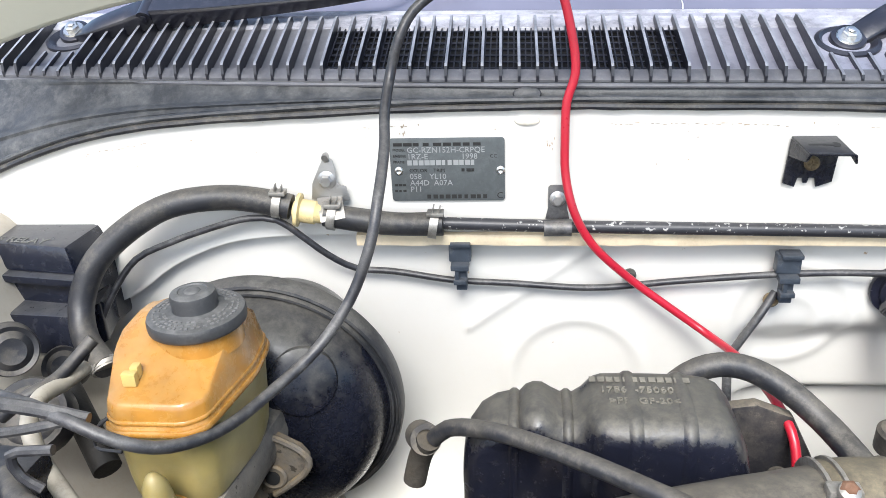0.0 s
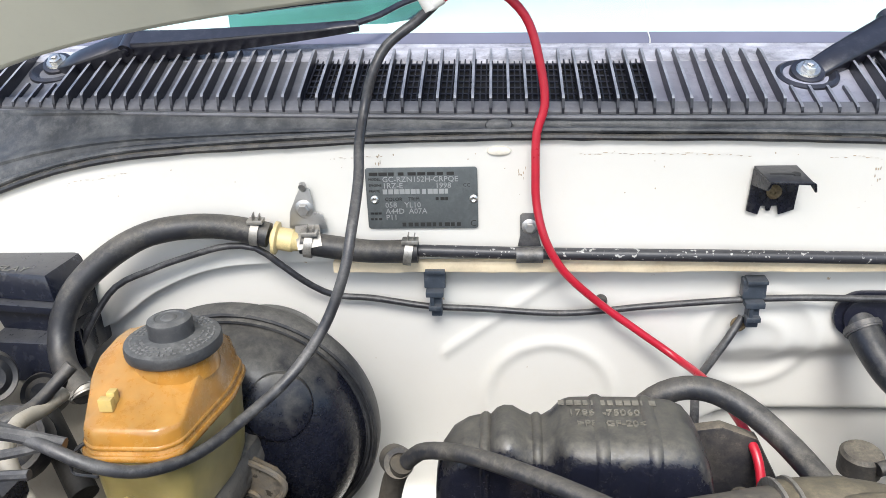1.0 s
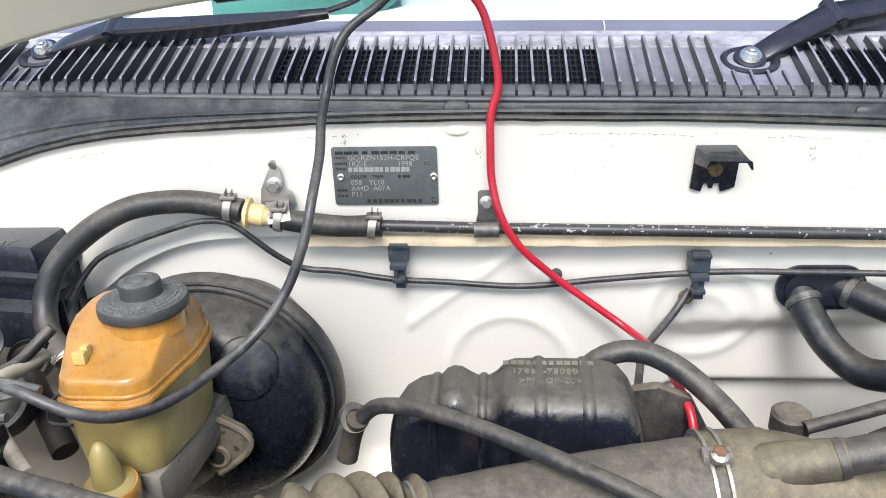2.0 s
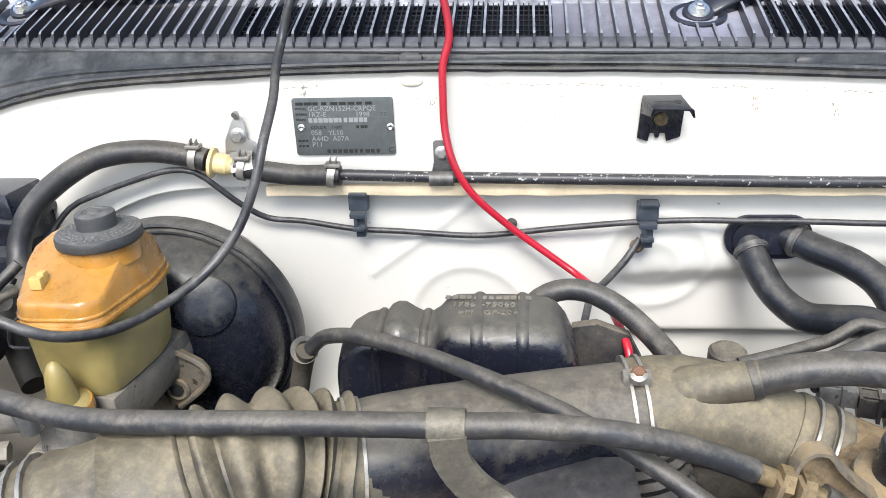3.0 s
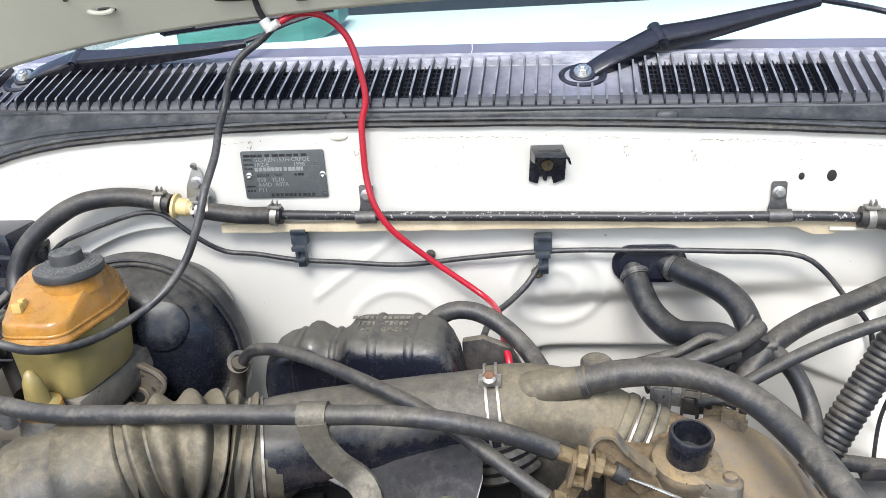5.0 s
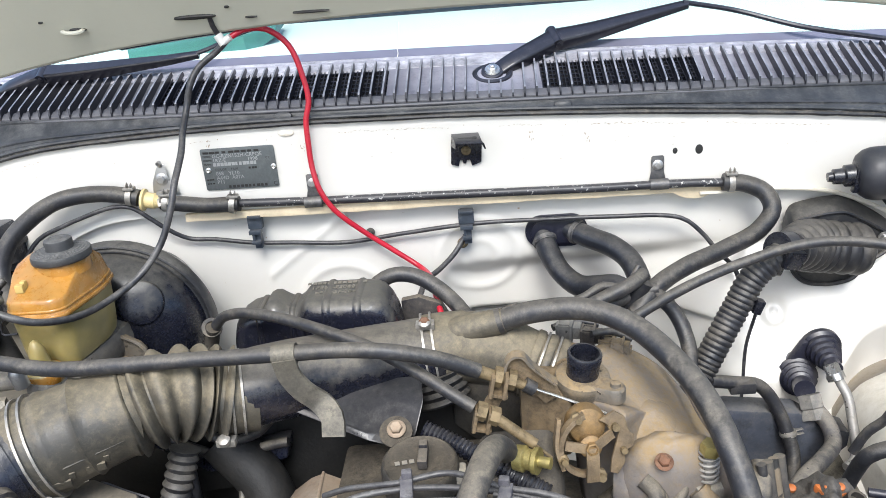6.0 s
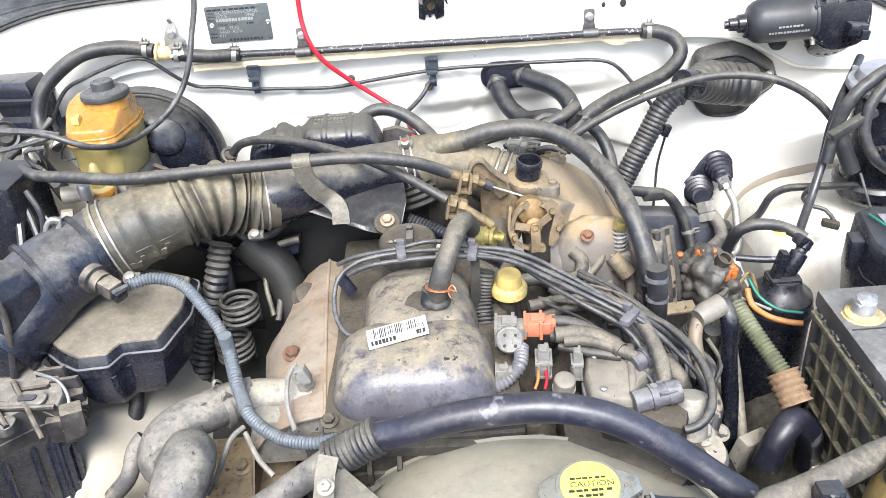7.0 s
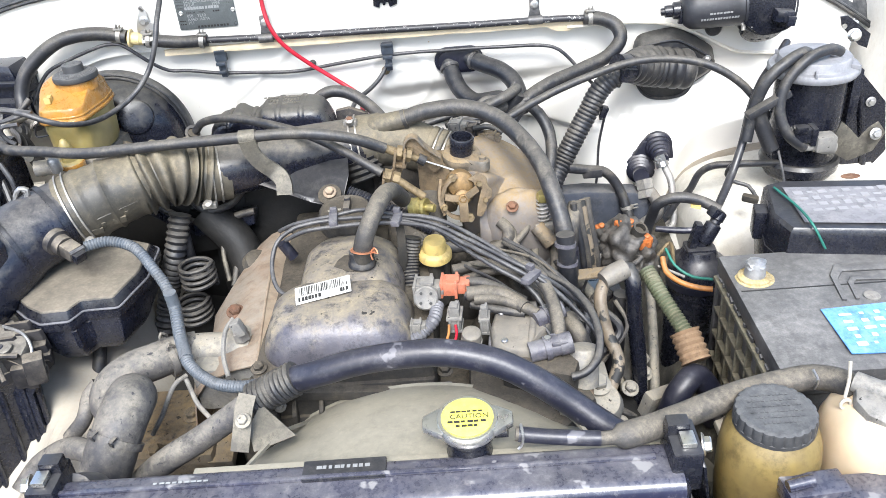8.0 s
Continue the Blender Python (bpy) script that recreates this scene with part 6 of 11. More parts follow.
make_relay_box()


def make_left_corner():
    # things low down behind the air cleaner
    d = thing("servo_line", (-0.326, 0.500, 0.991), "cream painted steel line bending down by the reservoir", "pipe")
    part("pipe", tube([(-0.333, 0.560, 0.976), (-0.336, 0.530, 0.980), (-0.336, 0.500, 0.988), (-0.328, 0.470, 0.987), (-0.312, 0.450, 0.973), (-0.288, 0.430, 0.961), (-0.276, 0.420, 0.956)], 0.0065, 14), PIPE_CREAM, d)
    e = thing("brake_hose", (-0.332, 0.520, 0.992), "two thin grey hoses crossing beside the servo", "hose")
    part("hose", tube([(-0.319, 0.560, 1.004), (-0.329, 0.550, 0.994), (-0.339, 0.530, 0.985), (-0.352, 0.510, 0.983), (-0.373, 0.500, 0.969)], 0.0055, 12), RUBBER, e)
    part("hose", tube([(-0.336, 0.570, 0.984), (-0.341, 0.555, 0.971), (-0.358, 0.530, 0.969), (-0.387, 0.520, 0.963)], 0.0045, 12), RUBBER, e)
    for (x, y, z), r, ax in (((-0.419, 0.660, 0.909), 0.022, (0.3, -0.8, 0.5)), ((-0.424, 0.600, 0.966), 0.024, (0.6, -0.7, 0.3)), ((-0.393, 0.560, 0.926), 0.034, (0.2, -0.7, 0.7))):
        g = thing("rubber_bung", (x, y, z), "round dusty black rubber bung in the wing panel", "bung")
        part("cup", turned([(r, -0.02), (r, 0.0), (r * 0.92, 0.006), (r * 0.75, 0.004), (r * 0.5, 0.009), (r * 0.2, 0.008)], (x, y, z), ax, 28), RUBBER, g)
    c = thing("steering_joint", (-0.351, 0.580, 0.897), "grimy steering shaft joint beside the servo", "joint")
    part("yoke", tube([(-0.395, 0.620, 0.911), (-0.337, 0.560, 0.869)], 0.013, 14), DARK, c)


make_left_corner()


# ---- loose test wires clipped to the bonnet ----
def make_wires():
    w = thing("red_wire", (0.06, 0.65, 1.1), "bright red insulated wire hanging across the bulkhead behind the intake pipe", "wire")
    part("sheath", tube([(-0.014, 0.725, 1.268), (0.002, 0.733, 1.275), (0.030, 0.741, 1.273), (0.057, 0.746, 1.249), (0.071, 0.744, 1.205), (0.075, 0.741, 1.170), (0.068, 0.739, 1.145), (0.067, 0.736, 1.109), (0.068, 0.733, 1.078), (0.076, 0.725, 1.045), (0.093, 0.727, 1.012), (0.131, 0.742, 0.968), (0.171, 0.745, 0.935), (0.210, 0.735, 0.909), (0.229, 0.680, 0.915), (0.240, 0.600, 0.923), (0.246, 0.575, 0.913), (0.248, 0.565, 0.901), (0.248, 0.555, 0.886)], 0.0041, 12, 0.008), RED, w)
    b = thing("black_wire", (-0.1, 0.55, 1.05), "grey-black insulated wire draped past the fluid reservoir", "wire")
    part("sheath", tube([(-0.020, 0.720, 1.264), (-0.034, 0.720, 1.252), (-0.062, 0.710, 1.232), (-0.074, 0.700, 1.211), (-0.082, 0.695, 1.184), (-0.085, 0.670, 1.157), (-0.083, 0.645, 1.136), (-0.084, 0.600, 1.105), (-0.089, 0.585, 1.078), (-0.106, 0.570, 1.036), (-0.131, 0.545, 1.005), (-0.159, 0.510, 0.990), (-0.178, 0.465, 0.992), (-0.194, 0.435, 1.001), (-0.209, 0.420, 1.009), (-0.230, 0.412, 1.021), (-0.259, 0.415, 1.033), (-0.293, 0.430, 1.034), (-0.319, 0.440, 1.033), (-0.359, 0.460, 1.023), (-0.440, 0.500, 0.994)], 0.0045, 14, 0.008), BLACK_WIRE, b)
    part("connector", joined(tube([(-0.030, 0.719, 1.273), (-0.023, 0.719, 1.260)], 0.0062, 12), tube([(-0.025, 0.719, 1.262), (-0.013, 0.719, 1.269)], 0.005, 10)), WHITE_LABEL, b, "white tape joint")
    part("hanger", tube([(-0.028, 0.719, 1.271), (-0.032, 0.712, 1.286), (-0.032, 0.705, 1.300)], 0.0036, 10), BLACK_WIRE, b)


make_wires()


# ---- engine, intake and what crosses it ----
def hose_thing(name, label, path, r, mat, category="hose", group="", rib=0.0, pitch=0.0, seg=16, step=0.008, wobble=0.03, piece="hose"):
    t = thing(name, path[0], label, category, group)
    part(piece, tube(path, r, seg, step, rib, pitch, wobble=wobble), mat, t)
    return t


def worm_clamp(at, axis, r, parent, screw=None, mat=CLAMP):
    """A hose clamp of two wires and a screw block."""
    a = Vector(axis).normalized()
    c = part("clamp", joined(band(Vector(at) - a * 0.0055, a, r - 0.001, 0.0026, 0.0032), band(Vector(at) + a * 0.0055, a, r - 0.001, 0.0026, 0.0032)), mat, parent, "two-wire hose clamp")
    if screw:
        s = Vector(screw)
        part("screw_block", joined(box(tuple(s), (0.022, 0.012, 0.009), 0.002), turned([(0.007, 0), (0.007, 0.005), (0.004, 0.007)], s + Vector((0, -0.006, 0.004)), (0, -0.5, 1), 12)), mat, c)
    return c


def make_intake():
    d = thing("intake_duct", (0.1, 0.42, 0.9), "dusty brown-grey rubber air intake duct with a concertina section", "air duct")
    left = (-0.179, 0.300, 0.916)
    mid = [(-0.125, 0.322, 0.930), (-0.078, 0.340, 0.937)]
    bend = [(-0.039, 0.358, 0.936), (-0.007, 0.378, 0.926)]
    clamp1 = (0.015, 0.385, 0.924)
    part("front_boot", tube([left, mid[0], mid[1], Vector(mid[1]).lerp(Vector(bend[0]), 0.18)], lambda f: 0.056 - 0.009 * f + 0.0035 * math.exp(-((f - 0.55) / 0.03) ** 2) + 0.003 * math.exp(-((f - 0.27) / 0.03) ** 2) + 0.003 * math.exp(-((f - 0.93) / 0.03) ** 2), 36, 0.004, wobble=0.02), BOOT, d, "tan dusty rubber boot")
    part("concertina", tube([mid[1], Vector(bend[0]) + Vector((0, 0, 0.007)), Vector(bend[1]) + Vector((0, 0, 0.005)), clamp1], 0.0428, 40, rib=0.0112, pitch=0.0178, peak=0.75), BOOT, d, "ribbed concertina")
    ax = Vector(clamp1) - Vector(bend[1])
    axis = (Vector(mid[1]) - Vector(left)).normalized()
    out = axis.cross(Vector((0, 0, 1))).normalized()
    for f, r in ((0.30, 0.0548), (0.62, 0.0512)):
        q = Vector(left).lerp(Vector(mid[1]), f) + out * r * 0.86 + Vector((0, 0, -r * 0.42))
        part("moulded_tab", joined(box(tuple(q), (0.020, 0.006, 0.012), 0.002, (20, 0, math.degrees(math.atan2(axis.y, axis.x)))), box(tuple(q + axis * 0.012 + Vector((0, 0, 0.006))), (0.006, 0.006, 0.010), 0.001, (20, 0, 30))), BOOT, d)
    part("seam_rib", tube([Vector(left).lerp(Vector(mid[1]), f) + out * (0.0560 - 0.009 * f) * 0.965 + Vector((0, 0, -0.004)) for f in (0.12, 0.4, 0.7, 0.95)], 0.0018, 6), BOOT, d)
    part("cuff", tube([Vector(clamp1) - ax.normalized() * 0.012, Vector(clamp1) + ax.normalized() * 0.03], 0.046, 32), BOOT, d)
    worm_clamp(Vector(clamp1) + ax.normalized() * 0.008, ax, 0.0465, d, (0.017, 0.343, 0.889))
    d0 = Vector(mid[0]) - Vector(left)
    worm_clamp(Vector(left) + d0.normalized() * 0.014, d0, 0.0565, d, (-0.128, 0.240, 0.897))
    t1 = (0.126, 0.425, 0.923)
    t2 = (0.237, 0.462, 0.917)
    p = thing("resonator_pipe", t1, "smooth dusty black plastic intake pipe with a bolted wing", "air pipe")
    part("pipe", tube([Vector(clamp1) + ax.normalized() * 0.01, (0.051, 0.395, 0.927), t1, t2, (0.260, 0.468, 0.917)], 0.0445, 32, wobble=0.01), PIPE_DUSTY, p)
    wing = [(0.055, 0.395, 0.910), (0.087, 0.370, 0.906), (0.171, 0.345, 0.880), (0.198, 0.345, 0.870), (0.224, 0.345, 0.883), (0.233, 0.370, 0.908), (0.230, 0.400, 0.916)]
    part("wing", prism(wing, (0, 0.006, 0.006), 0.0015), PLASTIC, p, "flat black mounting wing")
    part("bolt", bolt_mesh((0.205, 0.338, 0.898), (0, -0.6, 1), 0.014), SHIELD_RUST, p, "flanged rusty bolt")
    part("bracket_ear", turned([(0.018, 0), (0.018, 0.003)], (0.204, 0.340, 0.892), (0, -0.6, 1), 24), GRIME, p)
    # rubber elbow to the throttle
    e = thing("throttle_elbow", t2, "tan dusty rubber elbow between intake pipe and throttle", "air duct")
    e1 = [(0.232, 0.464, 0.917), (0.276, 0.468, 0.920), (0.317, 0.466, 0.913), (0.352, 0.460, 0.900), (0.390, 0.450, 0.886)]
    part("elbow", tube(e1, lambda f: 0.0460 - 0.008 * f + 0.0014 * math.exp(-((f - 0.27) / 0.012) ** 2), 36, 0.004, wobble=0.02), BOOT, e)
    worm_clamp(Vector(e1[0]) + Vector((0.006, 0, 0)), Vector(e1[1]) - Vector(e1[0]), 0.0465, e, tuple(Vector(e1[0]) + Vector((0.004, -0.016, 0.046))))
    part("clamp_screw", turned([(0.0065, 0), (0.0065, 0.006), (0.004, 0.008)], Vector(e1[0]) + Vector((0.004, -0.021, 0.050)), (0, -0.5, 1), 6), RUST, e, "rusty clamp screw")
    ax2 = (Vector(e1[4]) - Vector(e1[3])).normalized()
    for k in range(3):
        q = Vector(e1[3]).lerp(Vector(e1[4]), 0.15 + 0.36 * k)
        part("cuff_ring", turned([(0.0370, -0.0058), (0.0412, -0.0050), (0.0425, -0.0030), (0.0425, 0.0030), (0.0412, 0.0050), (0.0370, 0.0058)], q, ax2, 32), BOOT, e)
        if k:
            part("wire_clamp", band(q - ax2 * 0.0068, ax2, 0.0400, 0.0024, 0.0034), CLAMP, e)
    # lower bellows showing below the pipe
    part("lower_cuff", tube([(0.243, 0.440, 0.901), (0.252, 0.430, 0.871)], 0.03, 20, rib=0.004, pitch=0.01), RUBBER, e)
    # resonator chamber behind
    r = thing("resonator_box", (0.1, 0.55, 0.93), "lumpy black plastic air resonator chamber with moulded ribs", "resonator")
    sections = [(-0.019, 0.905, 0.868, 0.532, 0.556), (-0.0175, 0.922, 0.858, 0.524, 0.563), (-0.013, 0.937, 0.852, 0.518, 0.569), (-0.004, 0.949, 0.850, 0.514, 0.574), (0.008, 0.9555, 0.850, 0.512, 0.577), (0.018, 0.9575, 0.850, 0.511, 0.578),
                (0.026, 0.9575, 0.850, 0.511, 0.578), (0.031, 0.9645, 0.850, 0.511, 0.577), (0.037, 0.9680, 0.850, 0.511, 0.576), (0.044, 0.9675, 0.850, 0.511, 0.576), (0.051, 0.9620, 0.850, 0.512, 0.577), (0.058, 0.9575, 0.850, 0.513, 0.578), (0.068, 0.9575, 0.850, 0.513, 0.578),
                (0.075, 0.9620, 0.850, 0.511, 0.579), (0.080, 0.9675, 0.850, 0.504, 0.580), (0.084, 0.9705, 0.850, 0.499, 0.581), (0.090, 0.9720, 0.850, 0.497, 0.582), (0.104, 0.9725, 0.850, 0.496, 0.582), (0.130, 0.9725, 0.850, 0.496, 0.582), (0.156, 0.9720, 0.850, 0.496, 0.582),
                (0.170, 0.9705, 0.850, 0.497, 0.581), (0.179, 0.9665, 0.850, 0.498, 0.580), (0.187, 0.9570, 0.850, 0.500, 0.578), (0.194, 0.9420, 0.850, 0.503, 0.575), (0.199, 0.9180, 0.850, 0.507, 0.571), (0.204, 0.8900, 0.850, 0.512, 0.566)]

    def section(x, top, low, y0, y1, grow=0.0):
        r = min(0.020, (y1 - y0) * 0.45, (top - low) * 0.45)
        return [(x, u, v) for u, v in rounded((y0 + y1) / 2, (top + low) / 2, y1 - y0 + 2 * grow, top - low + 2 * grow, r + grow, 7)]

    part("chamber", loft([section(*q) for q in sections]), MOULDED_BLACK, r)
    for x, top, y0, y1, w in ((0.022, 0.9575, 0.511, 0.578, 0.0035), (0.063, 0.9575, 0.513, 0.578, 0.0035), (0.1105, 0.9725, 0.496, 0.582, 0.0045), (0.1490, 0.9722, 0.496, 0.582, 0.0045)):
        part("rib", loft([section(x + dx * w, top, 0.850, y0, y1, g) for dx, g in ((-1.6, -0.0012), (-0.9, 0.0008), (-0.4, 0.0020), (0.4, 0.0020), (0.9, 0.0008), (1.6, -0.0012))]), MOULDED_BLACK, r)
    part("wording", letters("17860-75060", 0.0105, (0.087, 0.5410, 0.9732), (1, 0, 0), (0, 1, 0.0), 0.0007), MOULD_WORDS, r, "moulded part number")
    part("wording", letters(">PP+GF-20<", 0.0100, (0.093, 0.5275, 0.9728), (1, 0, 0), (0, 1, 0.0), 0.0007), MOULD_WORDS, r, "moulded material mark")
    part("wording", bars((0.080, 0.5545, 0.9732), (1, 0, 0), (0, 1, 0), 0.078, 0.0062, 12, 12, 0.0006), MOULD_WORDS, r, "row of plain bars")
    part("neck", tube([(0.03, 0.53, 0.87), (0.035, 0.48, 0.86)], 0.022, 18), PLASTIC, r)
    # big breather hose behind the resonator
    b = hose_thing("breather_hose", "thick grey rubber hose arching behind the resonator", [(0.140, 0.600, 0.915), (0.158, 0.600, 0.944), (0.181, 0.600, 0.959), (0.207, 0.600, 0.959), (0.237, 0.590, 0.948), (0.265, 0.570, 0.930), (0.283, 0.540, 0.918), (0.291, 0.520, 0.912)], 0.0105, RUBBER)
    part("end_cuff", tube([(0.138, 0.600, 0.912), (0.144, 0.600, 0.926)], 0.0118, 16), RUBBER_DUSTY, b, "dusty swollen hose end")
    part("end_cuff", tube([(0.287, 0.530, 0.915), (0.293, 0.516, 0.910)], 0.0118, 16), RUBBER_DUSTY, b, "dusty swollen hose end")
    pan = thing("rear_cover", (0.23, 0.6, 0.93), "flat scuffed black plate behind the intake pipe", "cover")
    part("plate", prism([(0.194, 0.580, 0.931), (0.218, 0.580, 0.935), (0.248, 0.580, 0.923), (0.269, 0.580, 0.881), (0.273, 0.580, 0.855), (0.195, 0.580, 0.853)], (0, 0.012, 0), 0.003), PLASTIC_DUSTY, pan)
    part("bolt", bolt_mesh((0.214, 0.500, 0.928), (0, -0.5, 1), 0.013), GRIME, pan)


make_intake()


def make_cables():
    c = thing("throttle_cable", (0.1, 0.33, 1.0), "thick black-sleeved throttle cable crossing over the intake pipe", "cable")
    part("sleeve", tube([(-0.316, 0.420, 0.983), (-0.287, 0.390, 0.986), (-0.216, 0.360, 0.991), (-0.148, 0.340, 0.992), (-0.078, 0.332, 0.997), (-0.011, 0.330, 1.000), (0.055, 0.328, 1.002), (0.108, 0.326, 1.004), (0.161, 0.327, 1.004), (0.212, 0.330, 0.997), (0.257, 0.335, 0.983), (0.297, 0.342, 0.962)], 0.0083, 18, 0.008, wobble=0.03), RUBBER, c)
    part("end_fitting", joined(tube([(0.295, 0.342, 0.963), (0.316, 0.345, 0.952)], 0.0065, 12), turned([(0.011, 0), (0.011, 0.008)], (0.313, 0.344, 0.954), (1, 0, -0.3), 6), turned([(0.011, 0), (0.011, 0.008)], (0.327, 0.345, 0.949), (1, 0, -0.3), 6), tube([(0.316, 0.345, 0.952), (0.350, 0.348, 0.936)], 0.0055, 12)), BRASS, c, "dull brass adjuster")
    part("inner_wire", tube([(0.349, 0.348, 0.936), (0.384, 0.345, 0.922), (0.428, 0.335, 0.907)], 0.0016, 8), BRIGHT, c, "bright steel inner wire")
    part("rubber_tip", tube([(0.344, 0.348, 0.940), (0.354, 0.348, 0.933)], 0.008, 12), RUBBER, c)
    s = thing("cable_bracket", (0.102, 0.325, 1.004), "bent tan steel strap holding the throttle cable", "bracket")
    part("clasp", band((0.102, 0.327, 1.003), (1, 0, 0), 0.0095, 0.024, 0.002), STRAP, s)
    part("strap", ribbon([(0.103, 0.317, 1.002), (0.105, 0.320, 0.983), (0.116, 0.320, 0.964), (0.134, 0.320, 0.947), (0.145, 0.310, 0.937), (0.146, 0.300, 0.919)], 0.024, 0.005, (1, 0.05, 0.35)), STRAP, s)
    k = thing("vacuum_hose", (-0.042, 0.530, 0.935), "dusty grey hose from a metal elbow across the intake pipe", "hose")
    part("hose", tube([(-0.041, 0.530, 0.934), (-0.029, 0.525, 0.948), (0.005, 0.500, 0.966), (0.056, 0.460, 0.979), (0.121, 0.415, 0.982), (0.180, 0.380, 0.976), (0.235, 0.345, 0.961), (0.268, 0.325, 0.947), (0.290, 0.318, 0.934)], 0.0068, 16, 0.008, wobble=0.03), RUBBER, k)
    part("elbow", turned([(0.0125, -0.03), (0.0130, -0.004), (0.0125, 0.0), (0.008, 0.0), (0.008, -0.006)], (-0.047, 0.530, 0.933), (0.25, -0.75, 0.45), 22), RUBBER_DUSTY, k, "round rubber end socket")
    part("elbow_pipe", tube([(-0.045, 0.530, 0.933), (-0.054, 0.540, 0.908), (-0.060, 0.540, 0.883)], 0.0095, 16), GRIME, k, "dull grey metal pipe below the socket")
    part("fitting", joined(turned([(0.010, 0), (0.010, 0.010)], (0.293, 0.316, 0.932), (1, 0, -0.4), 6), turned([(0.010, 0), (0.010, 0.010)], (0.306, 0.314, 0.927), (1, 0, -0.4), 6), tube([(0.310, 0.314, 0.925), (0.351, 0.300, 0.898)], 0.0058, 12), tube([(0.348, 0.300, 0.900), (0.367, 0.295, 0.884)], 0.0016, 8)), BRASS, k, "dull brass adjuster")
    br = thing("cable_stay", (0.319, 0.335, 0.945), "bent tan steel stay carrying two cable ends", "bracket")
    part("stay", prism([(0.324, 0.354, 0.956), (0.327, 0.354, 0.968), (0.334, 0.354, 0.974), (0.344, 0.354, 0.973), (0.351, 0.354, 0.963), (0.363, 0.354, 0.951), (0.376, 0.354, 0.940), (0.382, 0.354, 0.920), (0.366, 0.354, 0.910), (0.352, 0.354, 0.926), (0.334, 0.354, 0.934)], (0, 0.003, 0.001), 0.0008), RUSTY_CAST, br)
    part("folded_edge", ribbon([(0.323, 0.350, 0.948), (0.324, 0.350, 0.957), (0.327, 0.350, 0.968), (0.334, 0.350, 0.9745), (0.344, 0.350, 0.9735), (0.351, 0.350, 0.9635), (0.363, 0.350, 0.9515), (0.378, 0.350, 0.939)], 0.012, 0.0028, (0, 1, 0.1)), CAST_TAN, br)
    part("arm", prism([(0.314, 0.346, 0.947), (0.325, 0.346, 0.950), (0.328, 0.346, 0.938), (0.319, 0.346, 0.921), (0.312, 0.346, 0.907), (0.301, 0.346, 0.897), (0.294, 0.346, 0.900), (0.298, 0.346, 0.916), (0.307, 0.346, 0.930)], (0, 0.005, 0.001), 0.0012), RUSTY_CAST, br)
    for at in ((0.317, 0.338, 0.951), (0.298, 0.316, 0.925)):
        part("fork", joined(box(tuple(Vector(at) + Vector((-0.007, 0, -0.004))), (0.004, 0.016, 0.026), 0.001, (0, 12, 0)), box(tuple(Vector(at) + Vector((0.007, 0, -0.006))), (0.004, 0.016, 0.026), 0.001, (0, 12, 0)), box(tuple(Vector(at) + Vector((0, 0.002, -0.017))), (0.018, 0.012, 0.004), 0.001, (0, 12, 0))), RUSTY_CAST, br)


make_cables()


